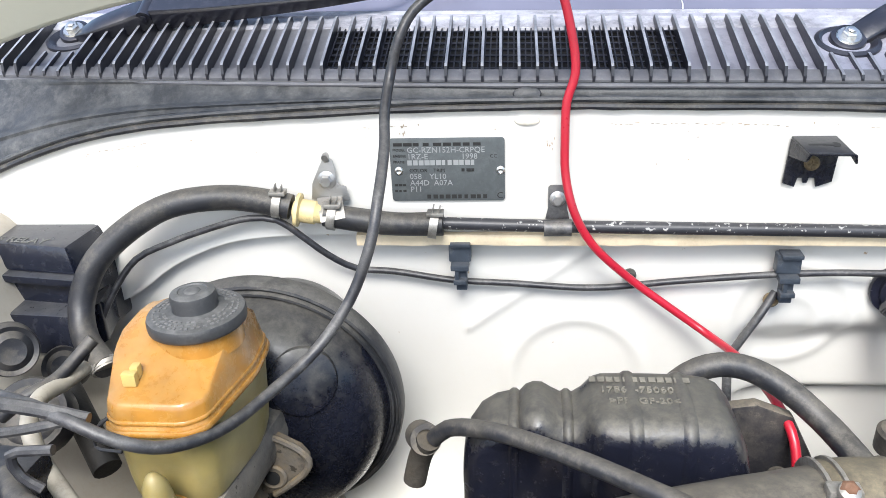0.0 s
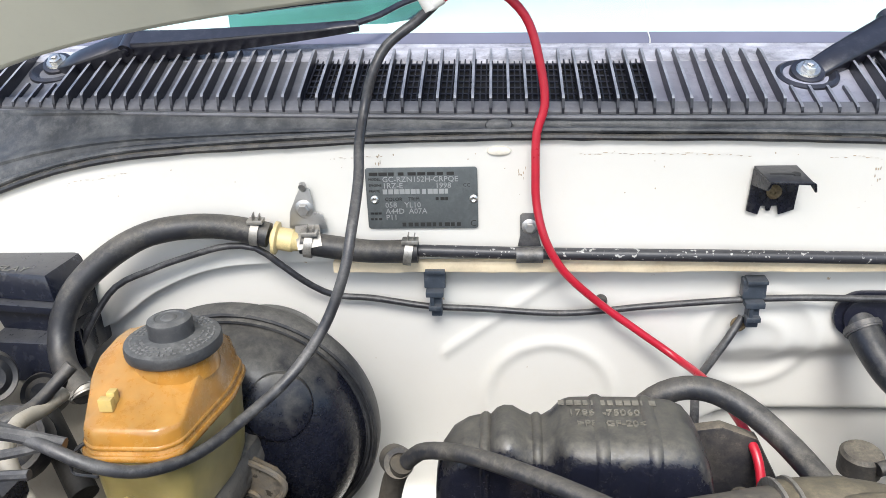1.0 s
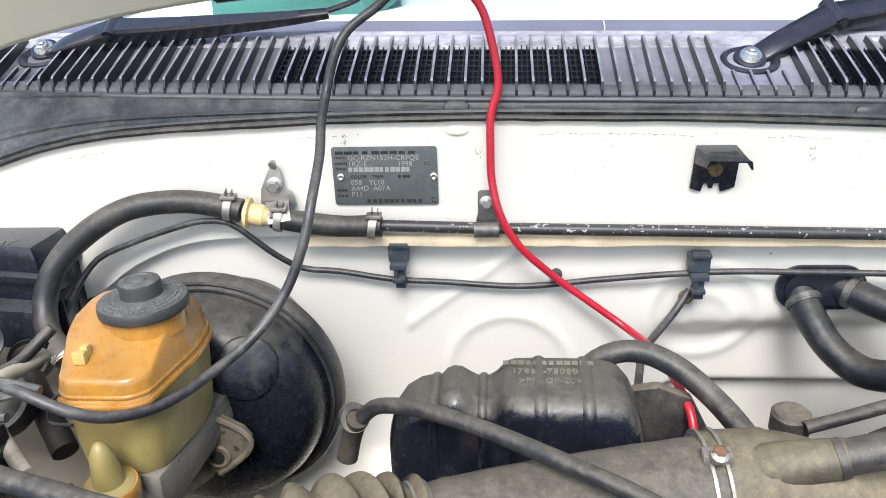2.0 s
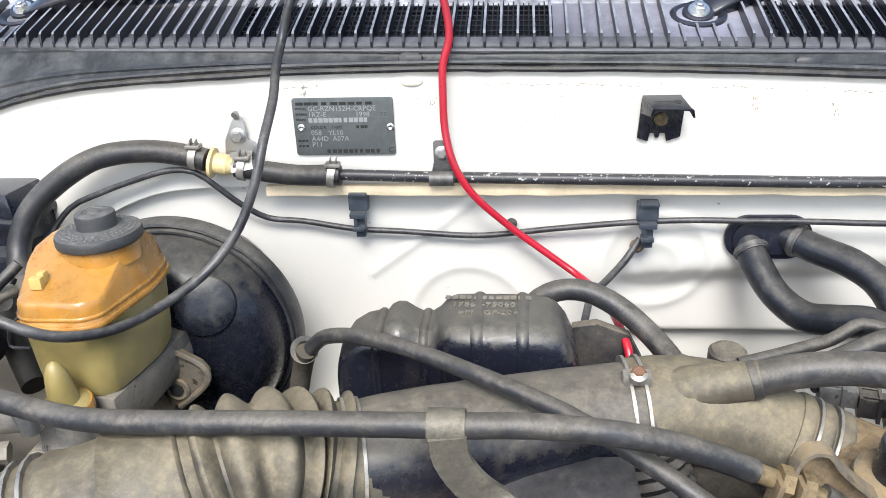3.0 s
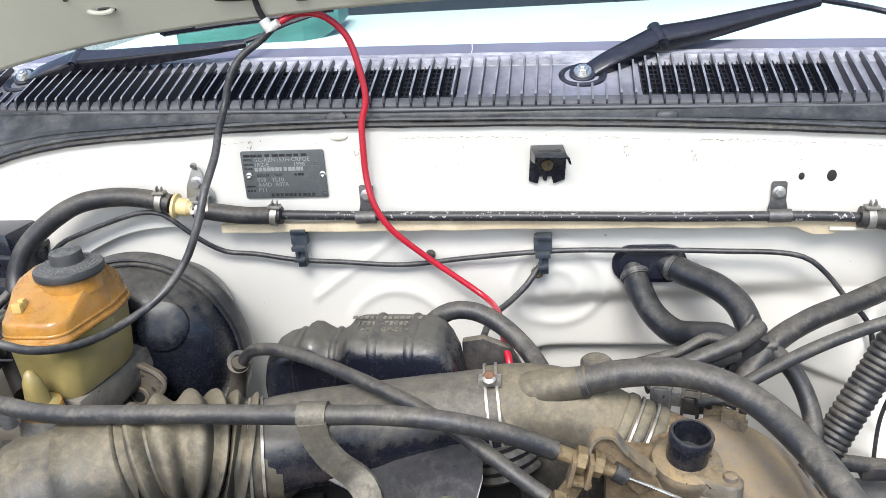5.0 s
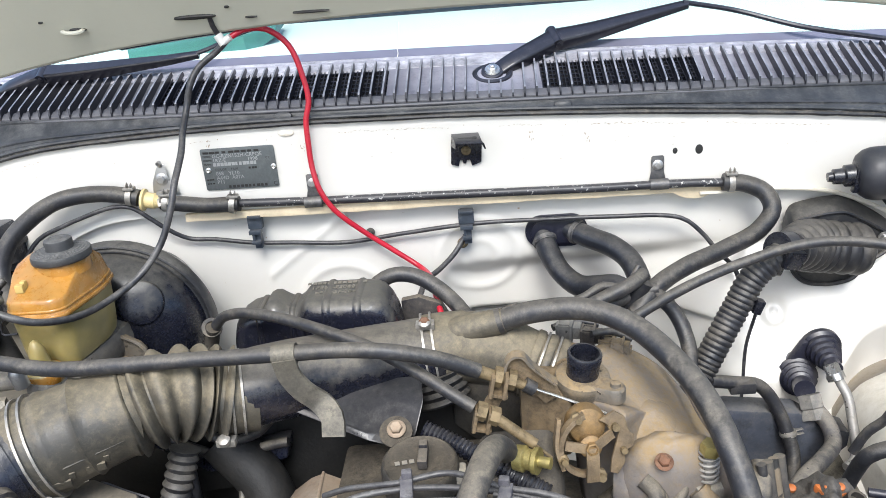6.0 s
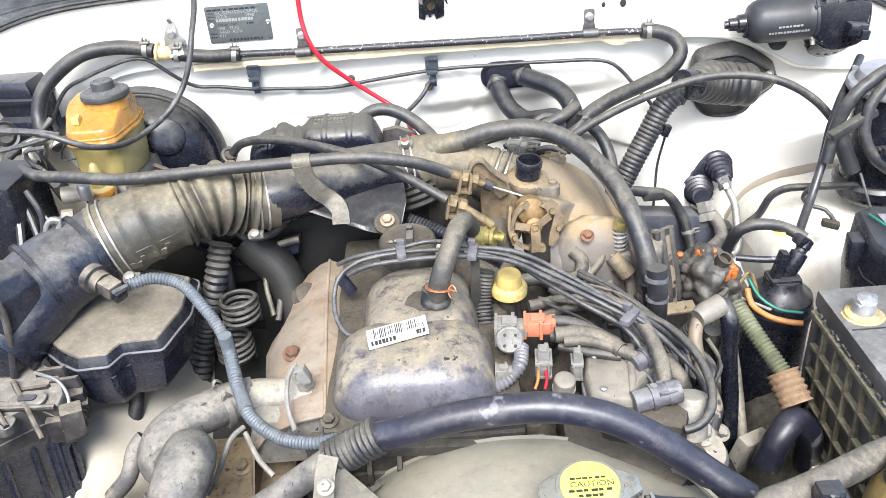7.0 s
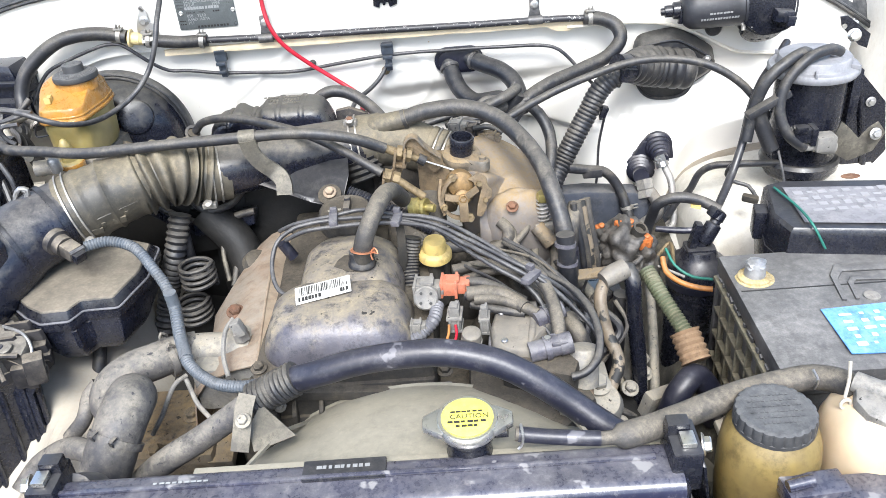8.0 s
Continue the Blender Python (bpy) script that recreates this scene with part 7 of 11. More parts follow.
def make_plenum():
    p = thing("intake_plenum", (0.45, 0.38, 0.85), "tan dusty cast intake plenum with throttle body", "intake plenum")
    top = [(0.398, 0.440, 0.916), (0.446, 0.470, 0.919), (0.508, 0.470, 0.886), (0.536, 0.420, 0.867), (0.552, 0.360, 0.850), (0.565, 0.310, 0.822), (0.557, 0.300, 0.787), (0.503, 0.300, 0.810), (0.436, 0.300, 0.834), (0.431, 0.310, 0.877), (0.444, 0.330, 0.905), (0.415, 0.360, 0.908), (0.398, 0.380, 0.905)]
    rim = spline(top + [top[0]], 0.008)[:-1]
    c = sum((Vector(q) for q in top), Vector()) / len(top)
    part("chest", loft([[q.lerp(c, 0.12) + Vector((0, 0, -0.14)) for q in rim], [q + Vector((0, 0, -0.040)) for q in rim], [q + Vector((0, 0, -0.016)) for q in rim], [q.lerp(c, 0.025) + Vector((0, 0, -0.004)) for q in rim], [q.lerp(c, 0.07) + Vector((0, 0, 0.002)) for q in rim]] + [[q.lerp(c, f) + Vector((0, 0, 0.002 + 0.014 * math.sin(f * math.pi / 2))) for q in rim] for f in (0.16, 0.28, 0.42, 0.58, 0.76, 0.95)]), PLENUM, p, "", True, 75)
    part("seam_ridge", tube([(0.510, 0.440, 0.905), (0.522, 0.400, 0.897), (0.530, 0.350, 0.887), (0.543, 0.310, 0.874)], 0.0026, 8), PLENUM, p)
    part("shoulder", lump((0.474, 0.380, 0.852), (0.105, 0.09, 0.070), 11, 0.10, 4), PLENUM, p, "", True, 180)
    part("front_wall", lump((0.498, 0.318, 0.815), (0.135, 0.055, 0.155), 3, 0.10, 4), PLENUM, p, "bare grey cast face", True, 180)
    part("throttle_body", joined(tube([(0.384, 0.452, 0.888), (0.425, 0.440, 0.880)], lambda f: 0.041 - 0.004 * f, 28), box((0.372, 0.400, 0.872), (0.060, 0.06, 0.09), 0.012, (0, 0, -10)), lump((0.405, 0.425, 0.905), (0.06, 0.06, 0.035), 4, 0.3, 3)), RUSTY_CAST, p)
    # filler block closes the gap by the throttle; its dark colour supplies the shade
    part("side_filler", prism([(0.261, 0.440, 0.891), (0.320, 0.440, 0.911), (0.373, 0.440, 0.915), (0.398, 0.440, 0.869), (0.384, 0.440, 0.797), (0.304, 0.440, 0.786), (0.260, 0.440, 0.828)], (0, 0.03, 0), 0.006), GRIME, p, "dark filler block beside the casting, shade put in its colour")
    # idle valve: dark ring on a tan flange
    at = (0.409, 0.385, 0.920)
    fl = part("valve_flange", turned([(0.028, -0.012), (0.030, -0.003), (0.0305, 0.001), (0.0295, 0.005), (0.027, 0.0065), (0.0185, 0.007)], at, (0.06, -0.12, 1), 36), CAST_TAN, p)
    part("valve_cup", turned([(0.0178, 0), (0.0178, 0.017), (0.0188, 0.018), (0.0190, 0.027), (0.0180, 0.0285), (0.0158, 0.0285), (0.0150, 0.022), (0.0150, 0.006)], Vector(at) + Vector((0, 0, 0.006)), (0.10, -0.10, 1), 36), PLASTIC, fl, "open black valve cup")
    part("ear", joined(loft([[Vector(at) + Vector((0.022, -0.020, z)) + Matrix.Rotation(radians(-32), 3, "Z") @ Vector((u * k, v * k, 0)) for u, v in rounded(0, 0, 0.044, 0.024, 0.011, 5)] for z, k in ((-0.012, 1.0), (0.002, 1.0), (0.0045, 0.9))]), turned([(0.0058, 0), (0.0058, 0.005), (0.004, 0.006)], Vector(at) + Vector((0.032, -0.026, 0.004)), (0, 0, 1), 12)), CAST_TAN, fl)
    # throttle drum and levers
    q = Vector((0.404, 0.315, 0.889))
    dn = Vector((0.15, -1, 0.25)).normalized()
    dx, dz = Vector((1, 0.15, 0)).normalized(), Vector((0, 0.25, 1)).normalized()
    ring = [q + dn * (0.010 + 0.006 * math.sin(a)) + dx * 0.030 * math.cos(a) + dz * 0.034 * math.sin(a) for a in (1.75 + 0.2 * k for k in range(17))]
    dr = part("throttle_drum", joined(turned([(0.011, 0.004), (0.012, 0.018), (0.009, 0.020)], q, dn, 18), turned([(0.0068, 0.018), (0.0068, 0.026), (0.0050, 0.0265), (0.0045, 0.0235)], q, dn, 6)), GOLD, p, "dull brassy throttle drum")
    part("dome", turned([(0.021, -0.008), (0.0215, 0.000), (0.0185, 0.007), (0.010, 0.011)], q + dz * 0.018, dn, 28), GOLD, dr, "worn gold dome")
    part("quadrant", ribbon(ring, 0.011, 0.005, dn), RUSTY_CAST, dr, "dusty curved cable quadrant")
    claw = ((0.010, 0.026), (0.026, 0.034), (0.037, 0.026), (0.040, 0.012), (0.046, 0.006), (0.045, -0.006), (0.036, -0.010), (0.036, -0.022), (0.028, -0.034), (0.020, -0.031), (0.022, -0.016), (0.026, -0.004), (0.030, 0.010), (0.022, 0.018))
    part("claw_plate", prism([q + dn * 0.012 + dx * u + dz * v for u, v in claw], dn * 0.004, 0.001), RUSTY_CAST, dr)
    part("bridge", ribbon([q + dn * 0.016 - dx * 0.026 + dz * 0.004, q + dn * 0.020, q + dn * 0.014 + dx * 0.024 + dz * 0.010], 0.010, 0.003, dz), RUSTY_CAST, dr)
    for ox, oz, s in ((0.026, 0.018, 0.007), (-0.028, -0.012, 0.006), (0.034, -0.008, 0.006), (0.010, -0.034, 0.007), (-0.012, 0.030, 0.006)):
        part("stop_screw", turned([(s, 0), (s, 0.006), (s * 0.6, 0.008), (s * 0.6, 0.014)], q + dx * ox + dz * oz + dn * 0.008, dn, 8), BRASS, dr)
    part("lever", ribbon([q + dn * 0.022, q + dn * 0.024 - dz * 0.016, q + dn * 0.020 - dz * 0.036], 0.013, 0.004, dx), RUSTY_CAST, dr)
    part("lever", ribbon([q + dn * 0.006 - dx * 0.030 + dz * 0.030, q + dn * 0.010 - dx * 0.034 + dz * 0.0, q + dn * 0.008 - dx * 0.028 - dz * 0.024], 0.010, 0.004, dn), RUSTY_CAST, dr)
    part("return_spring", tube([q + Vector((0.02 * math.cos(a), 0.004 + 0.0016 * a / 3, 0.02 * math.sin(a))) for a in (k * 0.5 for k in range(40))], 0.0012, 6, 0.02), BRASS, dr)
    # bolts and stubs on the casting
    part("bolt", bolt_mesh((0.479, 0.292, 0.875), (0, -0.6, 1), 0.013), RUST, p, "rusty red bolt")
    st = Vector((0.526, 0.300, 0.841))
    part("spring_screw", joined(turned([(0.0065, 0), (0.0065, 0.045)], st, (0, -0.1, 1), 10), turned([(0.0062, 0.040), (0.0062, 0.041)], st, (0, -0.1, 1), 10)), LIGHT_CAST, p)
    part("screw_head", turned([(0.0105, 0.040), (0.0110, 0.042), (0.0105, 0.050), (0.0092, 0.053)], st, (0, -0.1, 1), 6), ZINC_YELLOW, p, "yellow hexagon head")
    part("spring", tube([st + Vector((0.0095 * math.cos(a), 0.0095 * math.sin(a), 0.002 + a * 0.00105)) for a in (k * 0.6 for k in range(63))], 0.0016, 6, 0.02), LIGHT_CAST, p)
    part("spring_base", box(tuple(st + Vector((0, 0, -0.012))), (0.028, 0.026, 0.026), 0.003), CAST, p)
    part("stub", tube([(0.515, 0.295, 0.838), (0.536, 0.280, 0.813)], 0.012, 16), CAST_TAN, p)
    part("vane_motor", joined(turned([(0.013, 0), (0.014, 0.010), (0.011, 0.012), (0.011, 0.018), (0.014, 0.020), (0.014, 0.025)], (0.330, 0.295, 0.887), (0.9, -0.4, 0.05), 20), turned([(0.006, 0.025), (0.006, 0.038)], (0.330, 0.295, 0.887), (0.9, -0.4, 0.05), 12)), ZINC_YELLOW, p, "yellow zinc vacuum capsule")
    part("runner", loft([[Vector((0.335 + u, 0.33 - 0.10 * f + v * 0.2, 0.86 - 0.08 * f + v)) for u, v in rounded(0, 0, 0.09, 0.06, 0.02, 4)] for f in (0, 0.5, 1.0)]), GRIME, p)
    for k in range(4):
        part("runner", tube([(0.37 + 0.004 * k, 0.30 - 0.075 * k, 0.70), (0.40 + 0.02 * k, 0.30 - 0.07 * k, 0.775), (0.46, 0.34 - 0.045 * k, 0.80)], 0.021, 14), GRIME, p)
    for path, r in (([(0.460, 0.300, 0.848), (0.472, 0.290, 0.837), (0.467, 0.280, 0.820), (0.441, 0.270, 0.817), (0.406, 0.270, 0.825)], 0.0095), ([(0.477, 0.300, 0.838), (0.480, 0.280, 0.818), (0.490, 0.260, 0.798), (0.486, 0.220, 0.781)], 0.0068), ([(0.505, 0.300, 0.843), (0.496, 0.290, 0.830), (0.480, 0.280, 0.818), (0.468, 0.270, 0.802), (0.451, 0.250, 0.785), (0.435, 0.220, 0.769)], 0.0055), ([(0.510, 0.285, 0.803), (0.510, 0.270, 0.784), (0.504, 0.230, 0.762)], 0.0065), ([(0.542, 0.300, 0.797), (0.541, 0.280, 0.778), (0.530, 0.260, 0.760)], 0.008)):
        hose_thing("water_hose", "short bent grey coolant hose below the plenum", path, r, RUBBER_DUSTY, "hose", "coolant hoses at the plenum")
    part("manifold", joined(lump((0.515, 0.360, 0.735), (0.16, 0.11, 0.09), 7, 0.3, 3), lump((0.475, 0.366, 0.710), (0.12, 0.10, 0.09), 9, 0.35, 3)), GRIME, p, "grimy lower manifold")
    # clutter of plugs and pipes behind the throttle
    cl = thing("sensor_cluster", (0.411, 0.500, 0.915), "dusty tan and grey plugs behind the throttle body", "sensor plugs")
    for at, s, m in (((0.407, 0.500, 0.918), (0.03, 0.025, 0.022), GREY_CONN), ((0.433, 0.490, 0.914), (0.026, 0.022, 0.02), PLASTIC_DUSTY), ((0.455, 0.480, 0.905), (0.030, 0.022, 0.018), CAST_TAN), ((0.463, 0.460, 0.912), (0.022, 0.02, 0.018), CAST_TAN)):
        build_plug(cl, at, s, m, -15)
    for path in ([(0.387, 0.500, 0.922), (0.412, 0.510, 0.924), (0.444, 0.510, 0.918)], [(0.405, 0.520, 0.919), (0.447, 0.530, 0.917), (0.488, 0.530, 0.905)], [(0.430, 0.470, 0.927), (0.459, 0.480, 0.923), (0.479, 0.480, 0.911)]):
        part("lead", tube(path, 0.0045, 10), RUBBER, cl)
    part("round_cap", turned([(0.018, 0), (0.018, 0.018), (0.015, 0.021)], (0.343, 0.600, 0.878), (0, -0.05, 1), 24), RUBBER_DUSTY, cl)


make_plenum()


def make_big_hose():
    nip = thing("hose_nipple", (0.270, 0.456, 0.945), "dusty rubber spout on the throttle elbow", "spout")
    part("spout", tube([(0.250, 0.462, 0.935), (0.285, 0.454, 0.951), (0.328, 0.449, 0.963)], lambda f: 0.021 - 0.0065 * f, 20), BOOT, nip)
    h = hose_thing("vacuum_hose", "long thick dusty black hose arching over the plenum", [(0.282, 0.455, 0.951), (0.316, 0.450, 0.960), (0.361, 0.445, 0.974), (0.419, 0.435, 0.979), (0.466, 0.410, 0.970), (0.505, 0.355, 0.951), (0.525, 0.310, 0.932), (0.536, 0.270, 0.908), (0.546, 0.240, 0.873), (0.552, 0.220, 0.835), (0.553, 0.210, 0.794)], 0.0130, RUBBER, seg=20)
    part("ring", band((0.323, 0.449, 0.962), (1, 0, 0.3), 0.0132, 0.006, 0.002), RUBBER, h)
    part("ring", band((0.552, 0.218, 0.837), (0.1, -0.1, -1), 0.0132, 0.008, 0.002), RUBBER_BLACK, h)
    f = hose_thing("fuel_hose", "slim grey hose arching from the engine to the canister", [(0.474, 0.520, 0.909), (0.522, 0.540, 0.927), (0.576, 0.560, 0.944), (0.645, 0.575, 0.963), (0.712, 0.580, 0.978), (0.776, 0.575, 0.980), (0.837, 0.560, 0.969), (0.884, 0.545, 0.942), (0.914, 0.530, 0.910), (0.935, 0.520, 0.881)], 0.0068, RUBBER)
    for path, r in (([(0.479, 0.600, 0.903), (0.502, 0.610, 0.929), (0.513, 0.620, 0.943)], 0.004), ([(0.411, 0.580, 0.880), (0.464, 0.590, 0.899), (0.509, 0.600, 0.912), (0.535, 0.600, 0.917)], 0.009), ([(0.531, 0.600, 0.912), (0.555, 0.590, 0.887), (0.568, 0.570, 0.857), (0.568, 0.550, 0.839), (0.560, 0.520, 0.808), (0.547, 0.490, 0.788)], 0.010), ([(0.555, 0.610, 0.892), (0.572, 0.590, 0.866), (0.577, 0.570, 0.832)], 0.005), ([(0.349, 0.580, 0.894), (0.395, 0.590, 0.902), (0.436, 0.600, 0.910), (0.465, 0.610, 0.921), (0.485, 0.600, 0.920)], 0.0062), ([(0.417, 0.560, 0.907), (0.456, 0.570, 0.921), (0.495, 0.580, 0.935), (0.516, 0.600, 0.940)], 0.0095), ([(0.502, 0.600, 0.866), (0.501, 0.600, 0.900), (0.517, 0.600, 0.930)], 0.013)):
        hose_thing("small_hose", "short black hose in the bundle behind the plenum", path, r, RUBBER, "hose", "hoses behind the plenum")


make_big_hose()


def make_small_wires():
    """Thin wires and vacuum hoses strewn between the valve cover and the plenum."""
    rnd = random.Random(77)
    for k in range(9):
        f = k / 8
        a = Vector((0.458, 0.266, 0.835)).lerp(Vector((0.401, 0.189, 0.845)), f) + Vector((rnd.uniform(-0.01, 0.01), 0, 0))
        b = Vector((0.513, 0.196, 0.845)).lerp(Vector((0.463, 0.118, 0.855)), f) + Vector((rnd.uniform(-0.015, 0.015), rnd.uniform(-0.015, 0.015), 0))
        c = Vector((0.542, 0.099, 0.830)).lerp(Vector((0.495, 0.037, 0.835)), f) + Vector((rnd.uniform(-0.02, 0.02), rnd.uniform(-0.02, 0.02), 0))
        d = c + Vector((rnd.uniform(-0.03, 0.02), -0.04, -0.06))
        hose_thing("engine_wire", "thin dusty wire running beside the spark leads", [a, b, c, d], rnd.choice((0.0022, 0.003, 0.0042)), (BLACK_WIRE, RUBBER, RUBBER_DUSTY, STRAP)[k % 4], "wire", "wires beside the spark leads", seg=8, piece="sheath")
    for k in range(6):
        a = Vector((0.546, 0.199, 0.800)) + Vector((rnd.uniform(-0.03, 0.10), rnd.uniform(-0.06, 0.05), rnd.uniform(-0.02, 0.02)))
        hose_thing("engine_wire", "thin grimy wire looping down beside the plenum", [a, a + Vector((rnd.uniform(-0.02, 0.03), -0.02, -0.03)), a + Vector((rnd.uniform(-0.04, 0.04), -0.05, -0.09)), a + Vector((rnd.uniform(-0.05, 0.05), -0.06, -0.16))], rnd.choice((0.003, 0.0045, 0.006)), (RUBBER, RUBBER_DUSTY, BLACK_WIRE)[k % 3], "wire", "wires below the plenum", seg=8, piece="sheath")


make_small_wires()


def make_deep_left():
    """Chassis rail, pipes and a bracket in the gap between the inner wing and the engine."""
    rail = thing("chassis_rail", (-0.050, 0.420, 0.816), "dark dusty chassis rail below the intake duct", "chassis rail")
    part("web", prism([(-0.109, 0.420, 0.858), (-0.038, 0.420, 0.815), (0.060, 0.420, 0.828), (0.056, 0.420, 0.805), (-0.043, 0.420, 0.789), (-0.114, 0.420, 0.835)], (0, 0.03, 0), 0.004), LID_BLACK, rail)
    part("upper_flange", tube([(-0.106, 0.415, 0.863), (-0.036, 0.415, 0.821), (0.062, 0.415, 0.834)], 0.006, 10), PLASTIC_DUSTY, rail)
    for path, r, m in (([(-0.033, 0.400, 0.873), (-0.012, 0.400, 0.849), (0.030, 0.400, 0.858), (0.062, 0.400, 0.890)], 0.006, RUBBER), ([(0.013, 0.400, 0.824), (0.006, 0.380, 0.783), (0.018, 0.340, 0.748)], 0.004, STRAP), ([(0.027, 0.400, 0.818), (0.028, 0.380, 0.772), (0.023, 0.340, 0.738)], 0.0055, RUBBER), ([(-0.090, 0.440, 0.880), (-0.072, 0.440, 0.842), (-0.002, 0.440, 0.844), (0.044, 0.440, 0.885)], 0.009, RUBBER)):
        hose_thing("brake_pipe", "dark dusty pipe running down beside the engine", path, r, m, "pipe", "pipes below the intake duct", seg=10, piece="pipe")


make_deep_left()


def make_engine():
    e = thing("engine_block", (0.27, 0.2, 0.45), "grimy iron engine block and head deep in the bay", "engine")
    part("block", joined(box((0.27, 0.24, 0.58), (0.30, 0.50, 0.32), 0.02), box((0.27, 0.00, 0.62), (0.34, 0.03, 0.30), 0.02)), GRIME, e)
    part("head", box((0.245, 0.21, 0.775), (0.23, 0.42, 0.10), 0.012), GRIME, e)
    tc = part("timing_cover", joined(box((0.235, 0.006, 0.715), (0.25, 0.025, 0.19), 0.010), box((0.37, 0.008, 0.70), (0.10, 0.03, 0.13), 0.012), box((0.215, -0.002, 0.803), (0.20, 0.030, 0.014), 0.004, (0, 4, 0))), GRIME, e)
    for k, (x, w) in enumerate(((0.150, 0.010), (0.178, 0.006), (0.212, 0.006), (0.246, 0.012), (0.283, 0.006), (0.312, 0.008))):
        part("web", prism([(x, -0.006, 0.795), (x, -0.022, 0.782 - 0.004 * (k % 2)), (x, -0.020, 0.700), (x, -0.006, 0.690)], (w, 0, 0), 0.0015), GRIME, tc)
    for x, z in ((0.164, 0.790), (0.298, 0.788), (0.345, 0.785), (0.390, 0.765)):
        part("cover_bolt", bolt_mesh((x, -0.014, z), (0, -0.8, 0.6), 0.011), CAST, tc)
    part("sender", joined(turned([(0.012, -0.02), (0.012, 0.010), (0.008, 0.012), (0.008, 0.022)], (0.365, -0.004, 0.770), (0, -0.3, 1), 16), box((0.366, -0.010, 0.796), (0.026, 0.016, 0.012), 0.003)), GREY_CONN, tc, "pale grey oil sender")
    # dark plate added to hide the bulkhead and keep this gap black
    part("rear_filler", box((0.16, 0.46, 0.715), (0.38, 0.02, 0.31), 0.006), DARK, e, "dark filler plate added for the shade behind the engine")
    # bolts
    for x, y, z in ((0.14, 0.015, 0.828), (0.345, 0.02, 0.82), (0.37, 0.02, 0.80)):
        part("head_bolt", bolt_mesh((x, y, z), (0, -0.2, 1), 0.014), GRIME, e)
    v = thing("valve_cover", (0.235, 0.14, 0.83), "scuffed grey metal valve cover smeared with oily dirt", "valve cover")

    def ring(z, g, front, back, xl, xr):
        return [(x, y, z) for x, y in rounded((xl + xr) / 2, (front + back) / 2, xr - xl - 2 * g, back - front - 2 * g, 0.04, 7)]

    rows = [(0.806, 0.014), (0.814, 0.005), (0.822, 0.001), (0.832, 0.0), (0.845, 0.003), (0.862, 0.010), (0.874, 0.020), (0.880, 0.034), (0.8815, 0.05)]
    part("front_dome", loft([ring(z, g, 0.012, 0.150, 0.142, 0.332) for z, g in rows]), COVER, v)
    part("rear_dome", loft([ring(z + 0.002, g, 0.09, 0.262, 0.172, 0.318) for z, g in rows]), COVER, v)
    part("lip", loft([ring(0.816, -0.008, 0.012, 0.262, 0.145, 0.330), ring(0.822, -0.008, 0.012, 0.262, 0.145, 0.330)]), RUST, v, "rust stained edge")
    o = Vector((0.189, 0.066, 0.883))
    rt = Vector((0.258, 0.085, 0.886)) - o
    up = Vector((0.185, 0.092, 0.890)) - o
    lab = part("label", prism([o, o + rt, o + rt + up, o + up], (0, -0.0004, 0.0014), 0), WHITE_LABEL, v, "white bar code label")
    rnd, x = random.Random(3), 0.08
    while x < 0.93:
        w = rnd.choice((0.008, 0.012, 0.018))
        a = o + rt * x + up * 0.42 + Vector((0, -0.0004, 0.0018))
        part("bar", prism([a, a + rt * w, a + rt * w + up * (0.5 if x < 0.86 else 0.2), a + up * (0.5 if x < 0.86 else 0.2)], (0, 0, 0.0004), 0), INK, lab)
        x += w + rnd.choice((0.010, 0.016, 0.022))
    part("print_row", bars(tuple(o + rt * 0.05 + up * 0.1 + Vector((0, -0.0004, 0.0018))), rt, up, rt.length * 0.42, up.length * 0.22, 7, 14), INK, lab)
    part("print_row", bars(tuple(o + rt * 0.8 + up * 0.1 + Vector((0, -0.0004, 0.0018))), rt, up, rt.length * 0.16, up.length * 0.22, 3, 15), INK, lab)
    # breather hose out of the cover
    b = (0.267, 0.148, 0.886)
    part("oil_stain", lump((b[0] - 0.010, b[1] + 0.008, b[2] - 0.0018), (0.050, 0.042, 0.004), 9, 0.25, 3), GRIME, v, "dark oily stain")
    br = thing("breather_hose", b, "fat dusty rubber breather hose plugged into the valve cover", "hose")
    part("grommet", turned([(0.0185, -0.002), (0.0185, 0.003), (0.0165, 0.006), (0.0165, 0.018), (0.0145, 0.02)], b, (0.05, 0.15, 1), 24), RUBBER, br)
    part("hose", tube([b, (0.276, 0.134, 0.930), (0.290, 0.159, 0.955), (0.302, 0.194, 0.962), (0.311, 0.227, 0.950), (0.320, 0.276, 0.910)], 0.0122, 18, 0.008, wobble=0.04), RUBBER_DUSTY, br)
    part("twist_wire", joined(band((0.273, 0.135, 0.915), (0.1, 0.25, 1), 0.0155, 0.0015, 0.0012), tube([(0.282, 0.132, 0.915), (0.293, 0.124, 0.915), (0.289, 0.130, 0.920), (0.283, 0.128, 0.915), (0.286, 0.118, 0.910)], 0.0011, 6)), WIRE_COPPER, br, "twisted copper wire")
    # oil filler cap
    c = (0.233, 0.283, 0.890)
    cap = thing("oil_filler_cap", c, "round dusty oil filler cap with raised rim", "cap")
    part("disc", turned([(0.040, -0.02), (0.040, 0.0), (0.0385, 0.006), (0.036, 0.008), (0.034, 0.0065), (0.010, 0.0065)], c, (0, -0.12, 1), 36), GRIME, cap)
